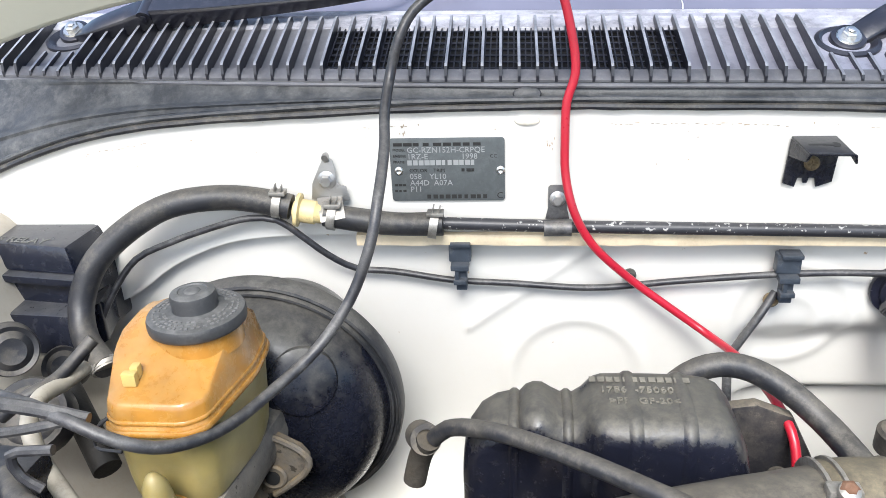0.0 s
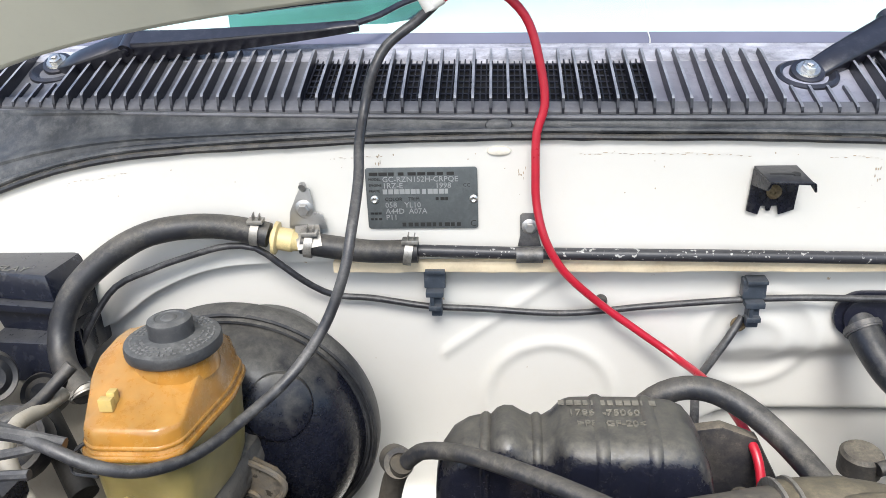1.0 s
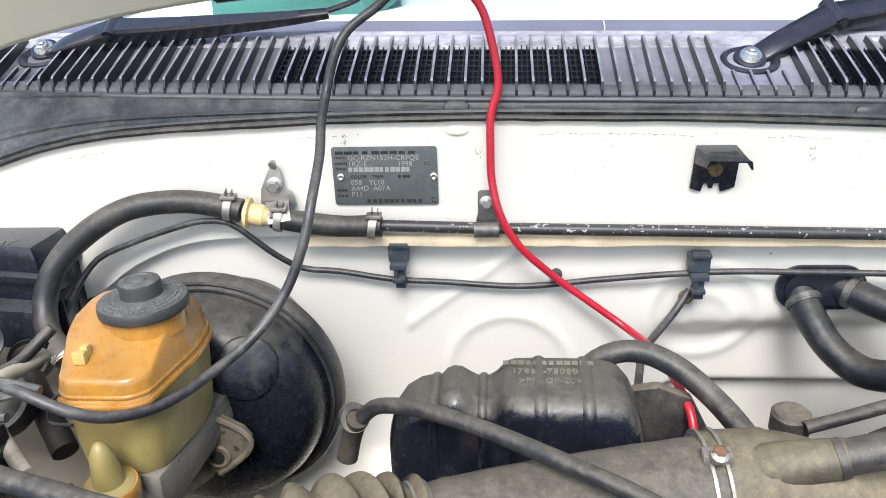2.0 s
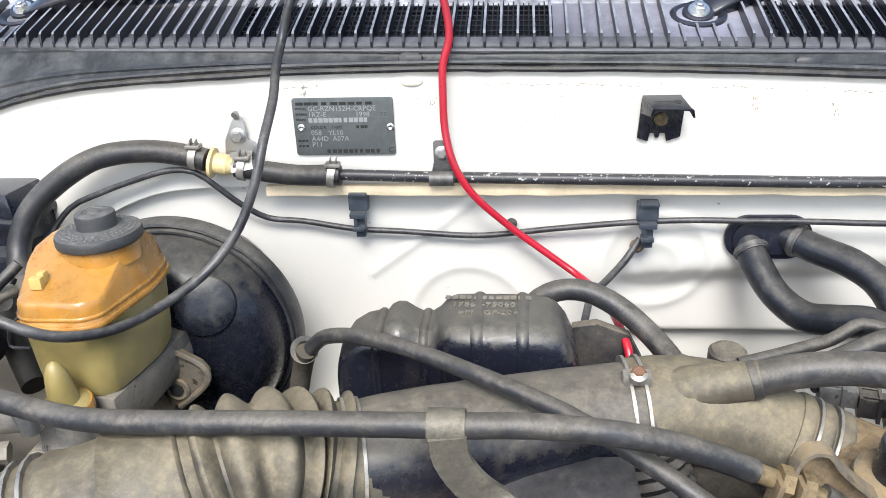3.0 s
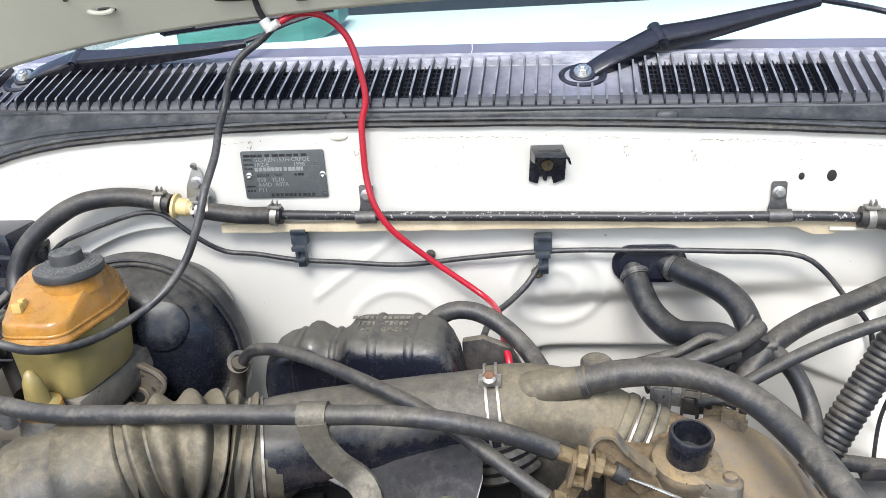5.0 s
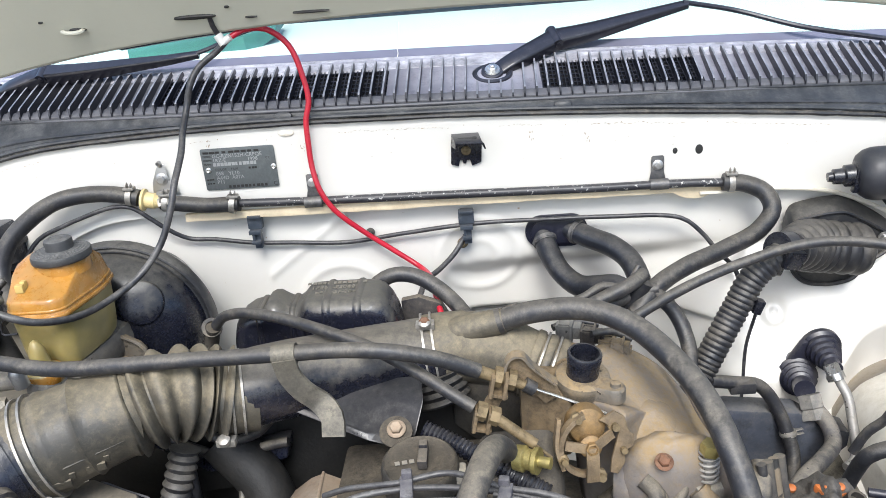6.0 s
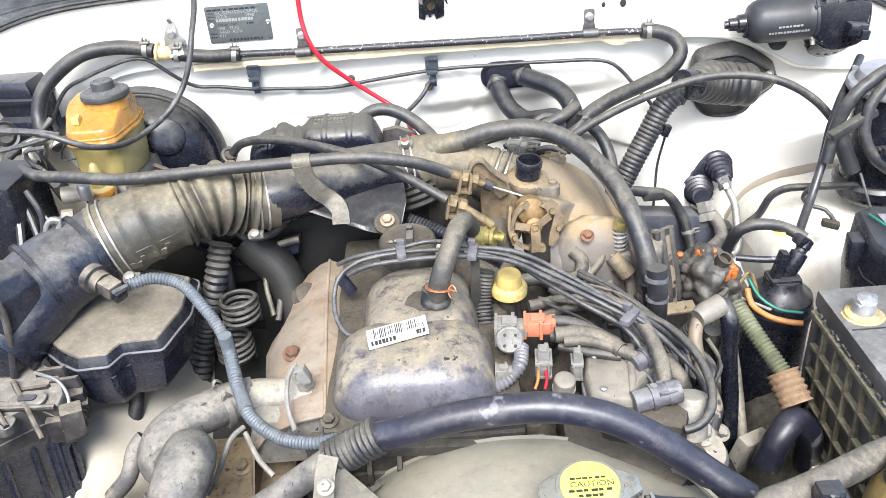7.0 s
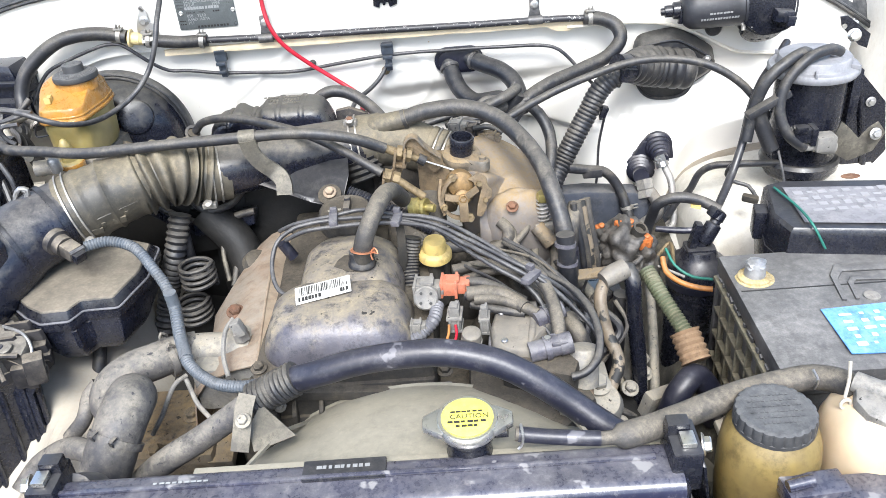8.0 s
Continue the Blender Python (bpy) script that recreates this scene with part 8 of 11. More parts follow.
    part("handle", joined(box((c[0] + 0.004, c[1], c[2] + 0.012), (0.010, 0.030, 0.010), 0.002), box((c[0] + 0.004, c[1] + 0.012, c[2] + 0.017), (0.009, 0.010, 0.008), 0.002)), PLASTIC_DUSTY, cap)
    part("embossing", bars((c[0] - 0.024, c[1] - 0.008, c[2] + 0.0078), (1, 0.2, 0), (-0.2, 1, 0), 0.022, 0.006, 3, 16), CAST, cap)
    part("neck", box((c[0] + 0.034, c[1] - 0.004, c[2] - 0.01), (0.026, 0.022, 0.018), 0.004), CAST, cap)
    hose_thing("loom_conduit", "ribbed black conduit behind the filler cap", [(0.235, 0.335, 0.898), (0.263, 0.325, 0.888), (0.293, 0.310, 0.878), (0.342, 0.290, 0.858), (0.361, 0.280, 0.851)], 0.0085, PLASTIC, "conduit", rib=0.002, pitch=0.0048, piece="conduit")
    # heat shield with its folded rusty flank
    s = thing("heat_shield", (0.07, 0.2, 0.75), "dusty rust-stained steel heat shield over the exhaust manifold", "heat shield")
    rows, flank = [], []
    for k in range(13):
        f = k / 12
        y = 0.035 + 0.335 * f
        seam = Vector((0.132 - 0.022 * f, y, 0.818 + 0.012 * math.sin(f * 3)))
        bulge = 0.005 * math.sin(f * 15)
        out = 0.088 - 0.045 * f ** 2.5
        rows.append([seam, seam + Vector((-0.35 * out, 0, -0.006)), seam + Vector((-0.8 * out - bulge * 0.4, 0, -0.022)), seam + Vector((-1.05 * out - bulge, 0, -0.050)), seam + Vector((-1.2 * out - bulge, 0, -0.12)), seam + Vector((-1.2 * out, 0, -0.20))])
        flank.append([seam + Vector((0.0005, 0, 0.001)), seam + Vector((0.018, 0, -0.008)), seam + Vector((0.040, 0, -0.022)), seam + Vector((0.050, 0, -0.06))])
    for name, grid, m in (("shell", rows, SHIELD), ("flank", flank, SHIELD_RUST)):
        bm = bmesh.new()
        vs = [[bm.verts.new(q) for q in row] for row in grid]
        for a, b2 in zip(vs, vs[1:]):
            for i in range(len(a) - 1):
                bm.faces.new((a[i], a[i + 1], b2[i + 1], b2[i]))
        bmesh.ops.recalc_face_normals(bm, faces=bm.faces)
        bmesh.ops.solidify(bm, geom=bm.faces[:], thickness=0.002)
        part(name, bm, m, s, "rust brown flank" if name == "flank" else "")
    part("bolt", bolt_mesh((0.080, 0.154, 0.818), (0.1, -0.3, 1), 0.017), RUST, s, "rusty bolt")
    part("seam", tube([r[0] + Vector((0, 0, 0.001)) for r in rows[::2]], 0.002, 8), SHIELD_RUST, s)
    part("port", turned([(0.024, 0), (0.022, 0.012), (0.012, 0.016)], (0.080, 0.300, 0.800), (0.6, -0.3, 0.8), 20), GRIME, s)


make_engine()


def make_spark_leads():
    paths = (
        [(0.204, 0.123, 0.860), (0.158, 0.129, 0.860), (0.141, 0.163, 0.875), (0.147, 0.195, 0.900), (0.172, 0.205, 0.915), (0.227, 0.212, 0.920), (0.299, 0.200, 0.925), (0.361, 0.176, 0.925), (0.412, 0.133, 0.920), (0.459, 0.095, 0.910), (0.500, 0.074, 0.895), (0.528, 0.075, 0.870), (0.556, 0.071, 0.840)],
        [(0.158, 0.201, 0.900), (0.189, 0.195, 0.915), (0.244, 0.194, 0.920), (0.307, 0.184, 0.925), (0.361, 0.165, 0.925), (0.404, 0.127, 0.920), (0.452, 0.089, 0.910), (0.492, 0.073, 0.890), (0.517, 0.071, 0.870), (0.526, 0.062, 0.840)],
        [(0.141, 0.244, 0.890), (0.166, 0.234, 0.905), (0.218, 0.221, 0.920), (0.266, 0.226, 0.925), (0.315, 0.197, 0.930), (0.369, 0.177, 0.930), (0.426, 0.131, 0.920), (0.473, 0.088, 0.905), (0.502, 0.068, 0.890), (0.533, 0.058, 0.860), (0.561, 0.036, 0.830), (0.567, 0.028, 0.800), (0.550, 0.026, 0.780), (0.529, 0.028, 0.780)],
        [(0.307, 0.194, 0.925), (0.360, 0.177, 0.920), (0.396, 0.142, 0.910), (0.438, 0.100, 0.900), (0.479, 0.080, 0.880), (0.498, 0.062, 0.860), (0.506, 0.042, 0.830)],
    )
    for p in paths:
        hose_thing("spark_plug_lead", "grey-black dusty spark plug lead over the valve cover", p, 0.0031, BLACK_WIRE, "ignition lead", "spark plug leads", seg=10, piece="lead", wobble=0.02)
    for at, turn in (((0.228, 0.206, 0.925), 5), ((0.317, 0.184, 0.930), -10), ((0.485, 0.068, 0.900), -40)):
        c = thing("lead_clip", at, "small grey clip holding the spark plug leads together", "clip", "lead clips")
        part("comb", joined(box(at, (0.012, 0.030, 0.008), 0.002, (0, 0, turn)), box(tuple(Vector(at) + Vector((0, 0.012, 0.007))), (0.010, 0.008, 0.008), 0.002, (0, 0, turn))), GREY_PLUG, c)
    s = thing("lead_stay", (0.318, 0.202, 0.900), "upright steel stay carrying the lead clip", "bracket")
    part("stay", prism([(0.314, 0.190, 0.921), (0.325, 0.190, 0.920), (0.325, 0.190, 0.860), (0.317, 0.190, 0.832), (0.309, 0.190, 0.833), (0.313, 0.190, 0.880)], (0, 0.004, 0), 0.001), GRIME, s)
    b = thing("plug_boot", (0.148, 0.245, 0.860), "black rubber spark plug boot beside the valve cover", "boot")
    part("boot", tube([(0.141, 0.245, 0.870), (0.154, 0.244, 0.845)], 0.0085, 14), RUBBER_BLACK, b)


make_spark_leads()


def make_right_side():
    # distributor and its boots
    d = thing("distributor", (0.46, 0.09, 0.80), "dusty grey distributor housing with rubber boots", "distributor")
    top = [(0.438, 0.080), (0.470, 0.085), (0.505, 0.084), (0.514, 0.062), (0.509, 0.042), (0.490, 0.020), (0.474, -0.008), (0.452, -0.004), (0.432, 0.010), (0.430, 0.045)]
    mid = Vector((0.470, 0.040, 0.845))

    def cap_ring(f, z):
        return [Vector((x, y, z)).lerp(Vector((mid.x, mid.y, z)), f) for x, y in top]

    part("body", loft([cap_ring(-0.06, 0.765), cap_ring(-0.03, 0.815), cap_ring(0.0, 0.836), cap_ring(0.04, 0.843), cap_ring(0.12, 0.846), cap_ring(0.9, 0.847)]), TAN_GREY, d, "dusty tan-grey distributor cap")
    part("cap_edge", tube([q + Vector((0, 0, 0.001)) for q in cap_ring(-0.01, 0.826) + cap_ring(-0.01, 0.826)[:1]], 0.0022, 6), GREY_PLUG, d)
    for x, y in ((0.446, 0.068), (0.500, 0.072), (0.446, 0.012)):
        part("cap_screw", turned([(0.0042, 0), (0.0042, 0.003), (0.003, 0.004)], (x, y, 0.8455), (0, 0, 1), 12), STEEL, d)
    part("cover_rib", tube([(0.486, 0.068, 0.846), (0.484, 0.046, 0.846), (0.480, 0.022, 0.845), (0.474, -0.002, 0.842)], 0.0045, 10, wobble=0.25), TAN_GREY, d)
    part("lower_case", joined(prism([(0.402, 0.081, 0.800), (0.521, 0.022, 0.800), (0.552, -0.044, 0.800), (0.505, -0.096, 0.800), (0.397, -0.048, 0.800)], (0, 0.005, -0.10), 0.012), box((0.489, -0.008, 0.810), (0.09, 0.05, 0.05), 0.01, (0, 0, -20))), GRIME, d, "blue-grey grimy lower case")
    for a, b, r, m in (((0.486, 0.046, 0.848), (0.518, 0.062, 0.852), 0.0115, GREY_PLUG), ((0.474, -0.010, 0.844), (0.522, -0.003, 0.850), 0.0125, GREY_PLUG)):
        A, B = Vector(a), Vector(b)
        ax = (B - A).normalized()
        t = part("terminal_boot", joined(tube([A, B], r, 20), tube([A.lerp(B, 0.38), A.lerp(B, 0.52)], r * 1.18, 20), tube([B - ax * 0.012, B + ax * 0.003], r * 1.08, 20)), m, d)
        for s in (-1, 1):
            part("boot_rib", box(tuple(A.lerp(B, 0.75) + Vector((0, s * r * 0.7, r * 0.7))), ((B - A).length * 0.4, 0.004, 0.004), 0.001, (0, 0, math.degrees(math.atan2(ax.y, ax.x)))), m, t)
        part("boot_screw", turned([(0.004, 0), (0.004, 0.002)], A.lerp(B, 0.45) + Vector((0, 0, r * 1.18)), (0, 0, 1), 10), STEEL, t)
    part("condenser", turned([(0.0190, -0.045), (0.0190, 0.0), (0.0175, 0.003), (0.0140, 0.004)], (0.540, 0.001, 0.835), (0.05, 0.35, 1), 28), CAST, d, "pale tan cylinder")
    part("stub", turned([(0.013, -0.062), (0.013, -0.044)], (0.540, 0.001, 0.835), (0.05, 0.35, 1), 18), SHIELD_RUST, d)
    hose_thing("ignition_lead", "thick grey ignition lead looping beside the distributor", [(0.467, 0.155, 0.875), (0.504, 0.114, 0.875), (0.536, 0.081, 0.870), (0.554, 0.037, 0.865), (0.558, -0.007, 0.855), (0.549, -0.035, 0.845), (0.534, -0.046, 0.838), (0.519, -0.048, 0.835)], 0.0050, RUBBER, "ignition lead", "", seg=12, piece="lead")
    hose_thing("wiring_loom", "taped grey loom running into the distributor", [(0.461, 0.115, 0.895), (0.494, 0.088, 0.890), (0.506, 0.058, 0.880), (0.511, 0.024, 0.870), (0.512, 0.007, 0.855)], 0.0085, RUBBER_DUSTY, "wiring", piece="sleeve", wobble=0.15)
    hose_thing("coolant_hose", "open-ended dusty grey hose lying beside the injectors", [(0.404, 0.090, 0.866), (0.436, 0.089, 0.866), (0.460, 0.079, 0.862), (0.476, 0.062, 0.858)], 0.0095, RUBBER_DUSTY, "hose")
    hose_thing("coolant_hose", "dusty grey hose lying over the distributor", [(0.413, 0.082, 0.862), (0.442, 0.079, 0.862), (0.476, 0.062, 0.858), (0.491, 0.051, 0.855)], 0.0070, RUBBER_DUSTY, "hose")
    hose_thing("coolant_hose", "short dusty hose dropping behind the distributor", [(0.485, 0.155, 0.860), (0.494, 0.128, 0.850), (0.499, 0.110, 0.830)], 0.0085, RUBBER_DUSTY, "hose")
    hose_thing("coolant_hose", "tan dusty hose dropping beside the distributor", [(0.531, 0.075, 0.830), (0.542, 0.051, 0.820), (0.549, 0.047, 0.800)], 0.0105, RUBBER_DUSTY, "hose")
    bp = thing("taped_pipe", (0.546, 0.189, 0.870), "black taped upright pipe with clamp rings beside the plenum", "pipe")
    part("pipe", tube([(0.540, 0.163, 0.900), (0.542, 0.160, 0.870), (0.545, 0.165, 0.830), (0.550, 0.180, 0.780)], 0.0125, 18), RUBBER, bp)
    for at in ((0.540, 0.162, 0.885), (0.543, 0.162, 0.855)):
        part("ring", band(at, (0.05, 0.2, 1), 0.0128, 0.0055, 0.0016), GREY_PLUG, bp)
    hose_thing("loom_conduit", "ribbed grey conduit leaning down beside the engine", [(0.610, 0.180, 0.800), (0.592, 0.189, 0.770), (0.572, 0.191, 0.740), (0.552, 0.192, 0.710)], 0.0105, RUBBER, "conduit", rib=0.002, pitch=0.005, piece="conduit")
    # yellow damper
    y = (0.362, 0.213, 0.845)
    yc = thing("pulsation_damper", y, "yellow plastic capped damper on the fuel rail", "damper")
    part("cap", turned([(0.021, 0.0), (0.024, 0.003), (0.024, 0.011), (0.022, 0.014), (0.017, 0.016), (0.0165, 0.028), (0.0145, 0.032), (0.006, 0.034)], y, (0.03, -0.08, 1), 28), YELLOW, yc)
    part("stem", turned([(0.012, -0.05), (0.012, 0.0)], y, (0.03, -0.08, 1), 14), GRIME, yc)
    rail = thing("fuel_rail", (0.440, 0.177, 0.840), "dusty tan fuel pipes running beside the head", "pipe")
    for path, r in (([(0.385, 0.187, 0.840), (0.425, 0.194, 0.840), (0.464, 0.191, 0.840), (0.499, 0.177, 0.840)], 0.0075), ([(0.400, 0.169, 0.835), (0.448, 0.184, 0.835), (0.486, 0.168, 0.835)], 0.006), ([(0.331, 0.292, 0.840), (0.349, 0.249, 0.840), (0.386, 0.247, 0.840), (0.428, 0.254, 0.840)], 0.009)):
        part("pipe", tube(path, r, 14, wobble=0.03), RUBBER_DUSTY, rail)
    # salmon and grey plugs
    for at, s, m, label in (((0.387, 0.117, 0.862), (0.034, 0.026, 0.022), PINK, "salmon pink wiring plug with a latch"), ((0.353, 0.115, 0.860), (0.036, 0.030, 0.026), GREY_CONN, "round dusty grey sensor beside a pink plug"), ((0.387, 0.065, 0.850), (0.018, 0.026, 0.034), GREY_CONN, "grey injector plug with red wires"), ((0.424, 0.055, 0.850), (0.013, 0.020, 0.036), GREY_CONN, "narrow grey injector plug"), ((0.340, 0.056, 0.845), (0.02, 0.016, 0.014), GREY_CONN, "small grey plug by the valve cover")):
        c = thing("wiring_plug", at, label, "connector", "wiring plugs")
        build_plug(c, at, s, m)
        part("latch", box(tuple(Vector(at) + Vector((0, -0.002, s[2] * 0.5 + 0.001))), (s[0] * 0.5, s[1] * 0.5, 0.005), 0.001, (0, 0, -6)), m, c)
        if m is PINK:
            part("rib", box(tuple(Vector(at) + Vector((0.018, 0, 0))), (0.008, 0.020, 0.016), 0.002, (0, 0, -6)), m, c)
    ij = thing("injector_cap", (0.406, 0.034, 0.835), "short pale dusty round cap beside the injector plugs", "cap")
    part("cap", turned([(0.0125, -0.030), (0.0125, 0.006), (0.0118, 0.0095), (0.0095, 0.011), (0.004, 0.0112)], (0.406, 0.034, 0.838), (0.05, -0.25, 1), 26), TAN_GREY, ij)
    part("groove", band((0.406, 0.036, 0.832), (0.05, -0.25, 1), 0.0123, 0.0025, 0.0012), GREY_CONN, ij)
    at = Vector((0.351, 0.111, 0.860))
    rs = thing("round_sensor", at, "round grey sensor face with a riveted rim", "sensor")
    part("face", turned([(0.016, 0), (0.016, 0.008), (0.014, 0.010), (0.012, 0.009)], at + Vector((0, -0.014, 0.0)), (0, -0.9, 0.45), 24), GREY_CONN, rs)
    for k in range(4):
        part("rivet", turned([(0.002, 0), (0.002, 0.001)], at + Vector((0.009 * math.cos(k * 1.57 + 0.7), -0.0232 + 0.004 * math.sin(k * 1.57 + 0.7), 0.0045 + 0.008 * math.sin(k * 1.57 + 0.7))), (0, -0.9, 0.45), 8), INK, rs)
    for path, r, m, lab in (([(0.379, 0.048, 0.850), (0.378, 0.044, 0.840), (0.374, 0.040, 0.830)], 0.0018, WIRE_ORANGE, "thin orange injector wire"), ([(0.387, 0.047, 0.850), (0.388, 0.043, 0.840), (0.385, 0.039, 0.830)], 0.0018, RED, "thin red injector wire"), ([(0.400, 0.122, 0.862), (0.422, 0.115, 0.865), (0.451, 0.099, 0.860), (0.478, 0.085, 0.850)], 0.0075, RUBBER, "fat grey loom from the pink plug"), ([(0.403, 0.110, 0.850), (0.435, 0.096, 0.850), (0.463, 0.074, 0.850), (0.491, 0.071, 0.850)], 0.0085, RUBBER, "fat grey loom beside the injectors"), ([(0.409, 0.089, 0.850), (0.441, 0.073, 0.850), (0.476, 0.061, 0.850)], 0.006, RUBBER, "grey loom beside the injectors")):
        hose_thing("wiring_loom", lab, path, r, m, "wiring", "", seg=10, piece="sleeve")
    hose_thing("loom_conduit", "short ribbed grey conduit beside the valve cover", [(0.365, 0.092, 0.850), (0.358, 0.063, 0.845), (0.335, 0.050, 0.832), (0.302, 0.044, 0.826), (0.272, 0.040, 0.820)], 0.0070, COWL_LIP, "conduit", rib=0.002, pitch=0.005, piece="conduit")
    hose_thing("loom_conduit", "upright ribbed grey conduit behind the damper", [(0.333, 0.217, 0.880), (0.327, 0.206, 0.850), (0.327, 0.184, 0.820)], 0.011, RUBBER, "conduit", rib=0.002, pitch=0.005, piece="conduit")
    hose_thing("loom_conduit", "grey-taped loom falling beside the plenum hose", [(0.570, 0.277, 0.880), (0.561, 0.250, 0.860), (0.560, 0.252, 0.820)], 0.011, RUBBER_DUSTY, "conduit", piece="conduit")
    for k in range(4):
        hose_thing("small_pipe", "thin grey pipe in the bundle beside the plenum", [Vector(q) + Vector((0.007 * k, 0.004 * k, 0)) for q in ((0.565, 0.263, 0.890), (0.569, 0.257, 0.860), (0.576, 0.250, 0.820), (0.581, 0.250, 0.780))], 0.005 + 0.0006 * (k % 2), (RUBBER, RUBBER_DUSTY, CHIPPED, RUBBER_DUSTY)[k], "pipe", "pipes beside the plenum", seg=10, piece="pipe")
    rc = thing("steel_strap", (0.583, 0.212, 0.800), "flat tan steel strap joining pipes", "bracket")
    part("strap", box((0.583, 0.212, 0.800), (0.055, 0.02, 0.004), 0.001, (10, 0, 5)), CAST_TAN, rc)
    # loops and pipes to the right of the engine
    hose_thing("power_steering_pipe", "chipped white-grey steel pipe bending down beside the engine", [(0.613, 0.152, 0.840), (0.591, 0.140, 0.835), (0.581, 0.121, 0.820), (0.588, 0.098, 0.780), (0.599, 0.074, 0.750), (0.583, 0.042, 0.730)], 0.0088, CHIPPED, "pipe", piece="pipe", wobble=0.06)
    fit = thing("hose_fitting", (0.601, 0.138, 0.845), "tan dusty crimped fitting on the power steering hose", "fitting")
    part("sleeve", tube([(0.586, 0.132, 0.842), (0.596, 0.137, 0.845), (0.618, 0.146, 0.850)], lambda f: 0.0115 + 0.0025 * min(1.0, f / 0.3), 22), TAN_GREY, fit)
    hose_thing("power_steering_hose", "thick black hose dropping beside the battery", [(0.612, 0.146, 0.848), (0.622, 0.150, 0.846), (0.627, 0.138, 0.834), (0.630, 0.130, 0.780), (0.640, 0.128, 0.700), (0.644, 0.120, 0.600)], 0.0110, SERVO, "hose")
    hose_thing("power_steering_hose", "dull black hose dropping behind the battery", [(0.617, 0.158, 0.800), (0.616, 0.159, 0.740), (0.612, 0.167, 0.660)], 0.011, RUBBER, "hose")
    hose_thing("loom_conduit", "olive green ribbed conduit beside the battery", [(0.664, 0.210, 0.800), (0.675, 0.172, 0.785), (0.690, 0.143, 0.765), (0.701, 0.123, 0.750)], 0.0098, GREEN_LOOM, "conduit", rib=0.0022, pitch=0.0052, piece="conduit")
    tc = thing("hose_cuff", (0.703, 0.105, 0.740), "rust brown ribbed rubber cuff on the conduit end", "cuff")
    part("cuff", tube([(0.699, 0.124, 0.752), (0.709, 0.092, 0.725)], 0.0185, 20, rib=0.0030, pitch=0.0085), CUFF, tc)
    hose_thing("lower_hose", "thick black lower hose looping beside the radiator", [(0.664, 0.055, 0.660), (0.683, 0.066, 0.700), (0.705, 0.081, 0.710), (0.728, 0.084, 0.680), (0.747, 0.110, 0.600)], 0.017, RUBBER_BLACK, "hose")
    # orange capped valve block
    vb = thing("valve_block", (0.651, 0.288, 0.800), "grimy valve block with bright orange plastic caps", "valve block")
    part("block", lump((0.640, 0.286, 0.800), (0.075, 0.075, 0.075), 1, 0.45, 4), GREASE, vb, "greasy taped lump", True, 180)
    part("side_block", lump((0.671, 0.277, 0.780), (0.05, 0.06, 0.07), 2, 0.5, 4), GREASE, vb, "", True, 180)
    for at, s in (((0.652, 0.291, 0.830), (0.030, 0.013, 0.013)), ((0.640, 0.290, 0.828), (0.016, 0.016, 0.018)), ((0.672, 0.269, 0.812), (0.020, 0.017, 0.020)), ((0.612, 0.311, 0.815), (0.014, 0.010, 0.012))):
        o = part("cap", joined(box(at, s, 0.003, (8, 5, 20)), box(tuple(Vector(at) + Vector((0.004, -s[1] * 0.5, 0))), (s[0] * 0.4, 0.005, s[2] * 0.5), 0.001, (0, 0, 20))), ORANGE, vb, "dirty orange plastic cap")
        part("knob", turned([(0.0045, 0), (0.0045, 0.003), (0.003, 0.004)], Vector(at) + Vector((0.003, -0.003, s[2] / 2)), (0, -0.3, 1), 12), ORANGE, o)
    part("socket", turned([(0.011, 0), (0.011, 0.012), (0.008, 0.012), (0.008, 0.004)], (0.663, 0.275, 0.825), (0.3, -0.4, 1), 18), GRIME, vb)
    rnd = random.Random(12)
    for k in range(9):
        at = Vector((0.619, 0.276, 0.800)) + Vector((rnd.uniform(-0.02, 0.13), rnd.uniform(-0.04, 0.05), rnd.uniform(-0.05, 0.0)))
        hose_thing("stray_wire", "short grimy wire tangled beside the valve block", [at, at + Vector((rnd.uniform(-0.03, 0.03), rnd.uniform(-0.03, 0.03), 0.015)), at + Vector((rnd.uniform(-0.06, 0.06), rnd.uniform(-0.05, 0.02), rnd.uniform(-0.05, 0.01)))], rnd.choice((0.0022, 0.003, 0.004)), rnd.choice((BLACK_WIRE, RUBBER, GREY_CONN, BRASS)), "wire", "stray wires", seg=8, piece="sheath")
    # dark mass added to darken the bright gap beside the engine
    sb = thing("gap_filler_mass", (0.60, 0.22, 0.55), "dark filler mass and bracket added deep beside the engine", "steering box")
    part("case", joined(lump((0.595, 0.26, 0.60), (0.12, 0.20, 0.18), 5, 0.25, 4), box((0.585, 0.08, 0.58), (0.09, 0.12, 0.14), 0.02, (0, 10, 0))), DARK, sb)
    part("bracket", joined(box((0.635, 0.19, 0.672), (0.016, 0.10, 0.05), 0.004, (0, 25, 10)), box((0.66, 0.10, 0.64), (0.05, 0.02, 0.06), 0.004, (10, 10, 30))), CAST, sb, "dusty grey bracket")
    for at in ((0.655, 0.155, 0.655), (0.60, 0.05, 0.66), (0.625, 0.11, 0.668)):
        part("bolt", bolt_mesh(at, (0.1, -0.5, 1), 0.017), CAST, sb)
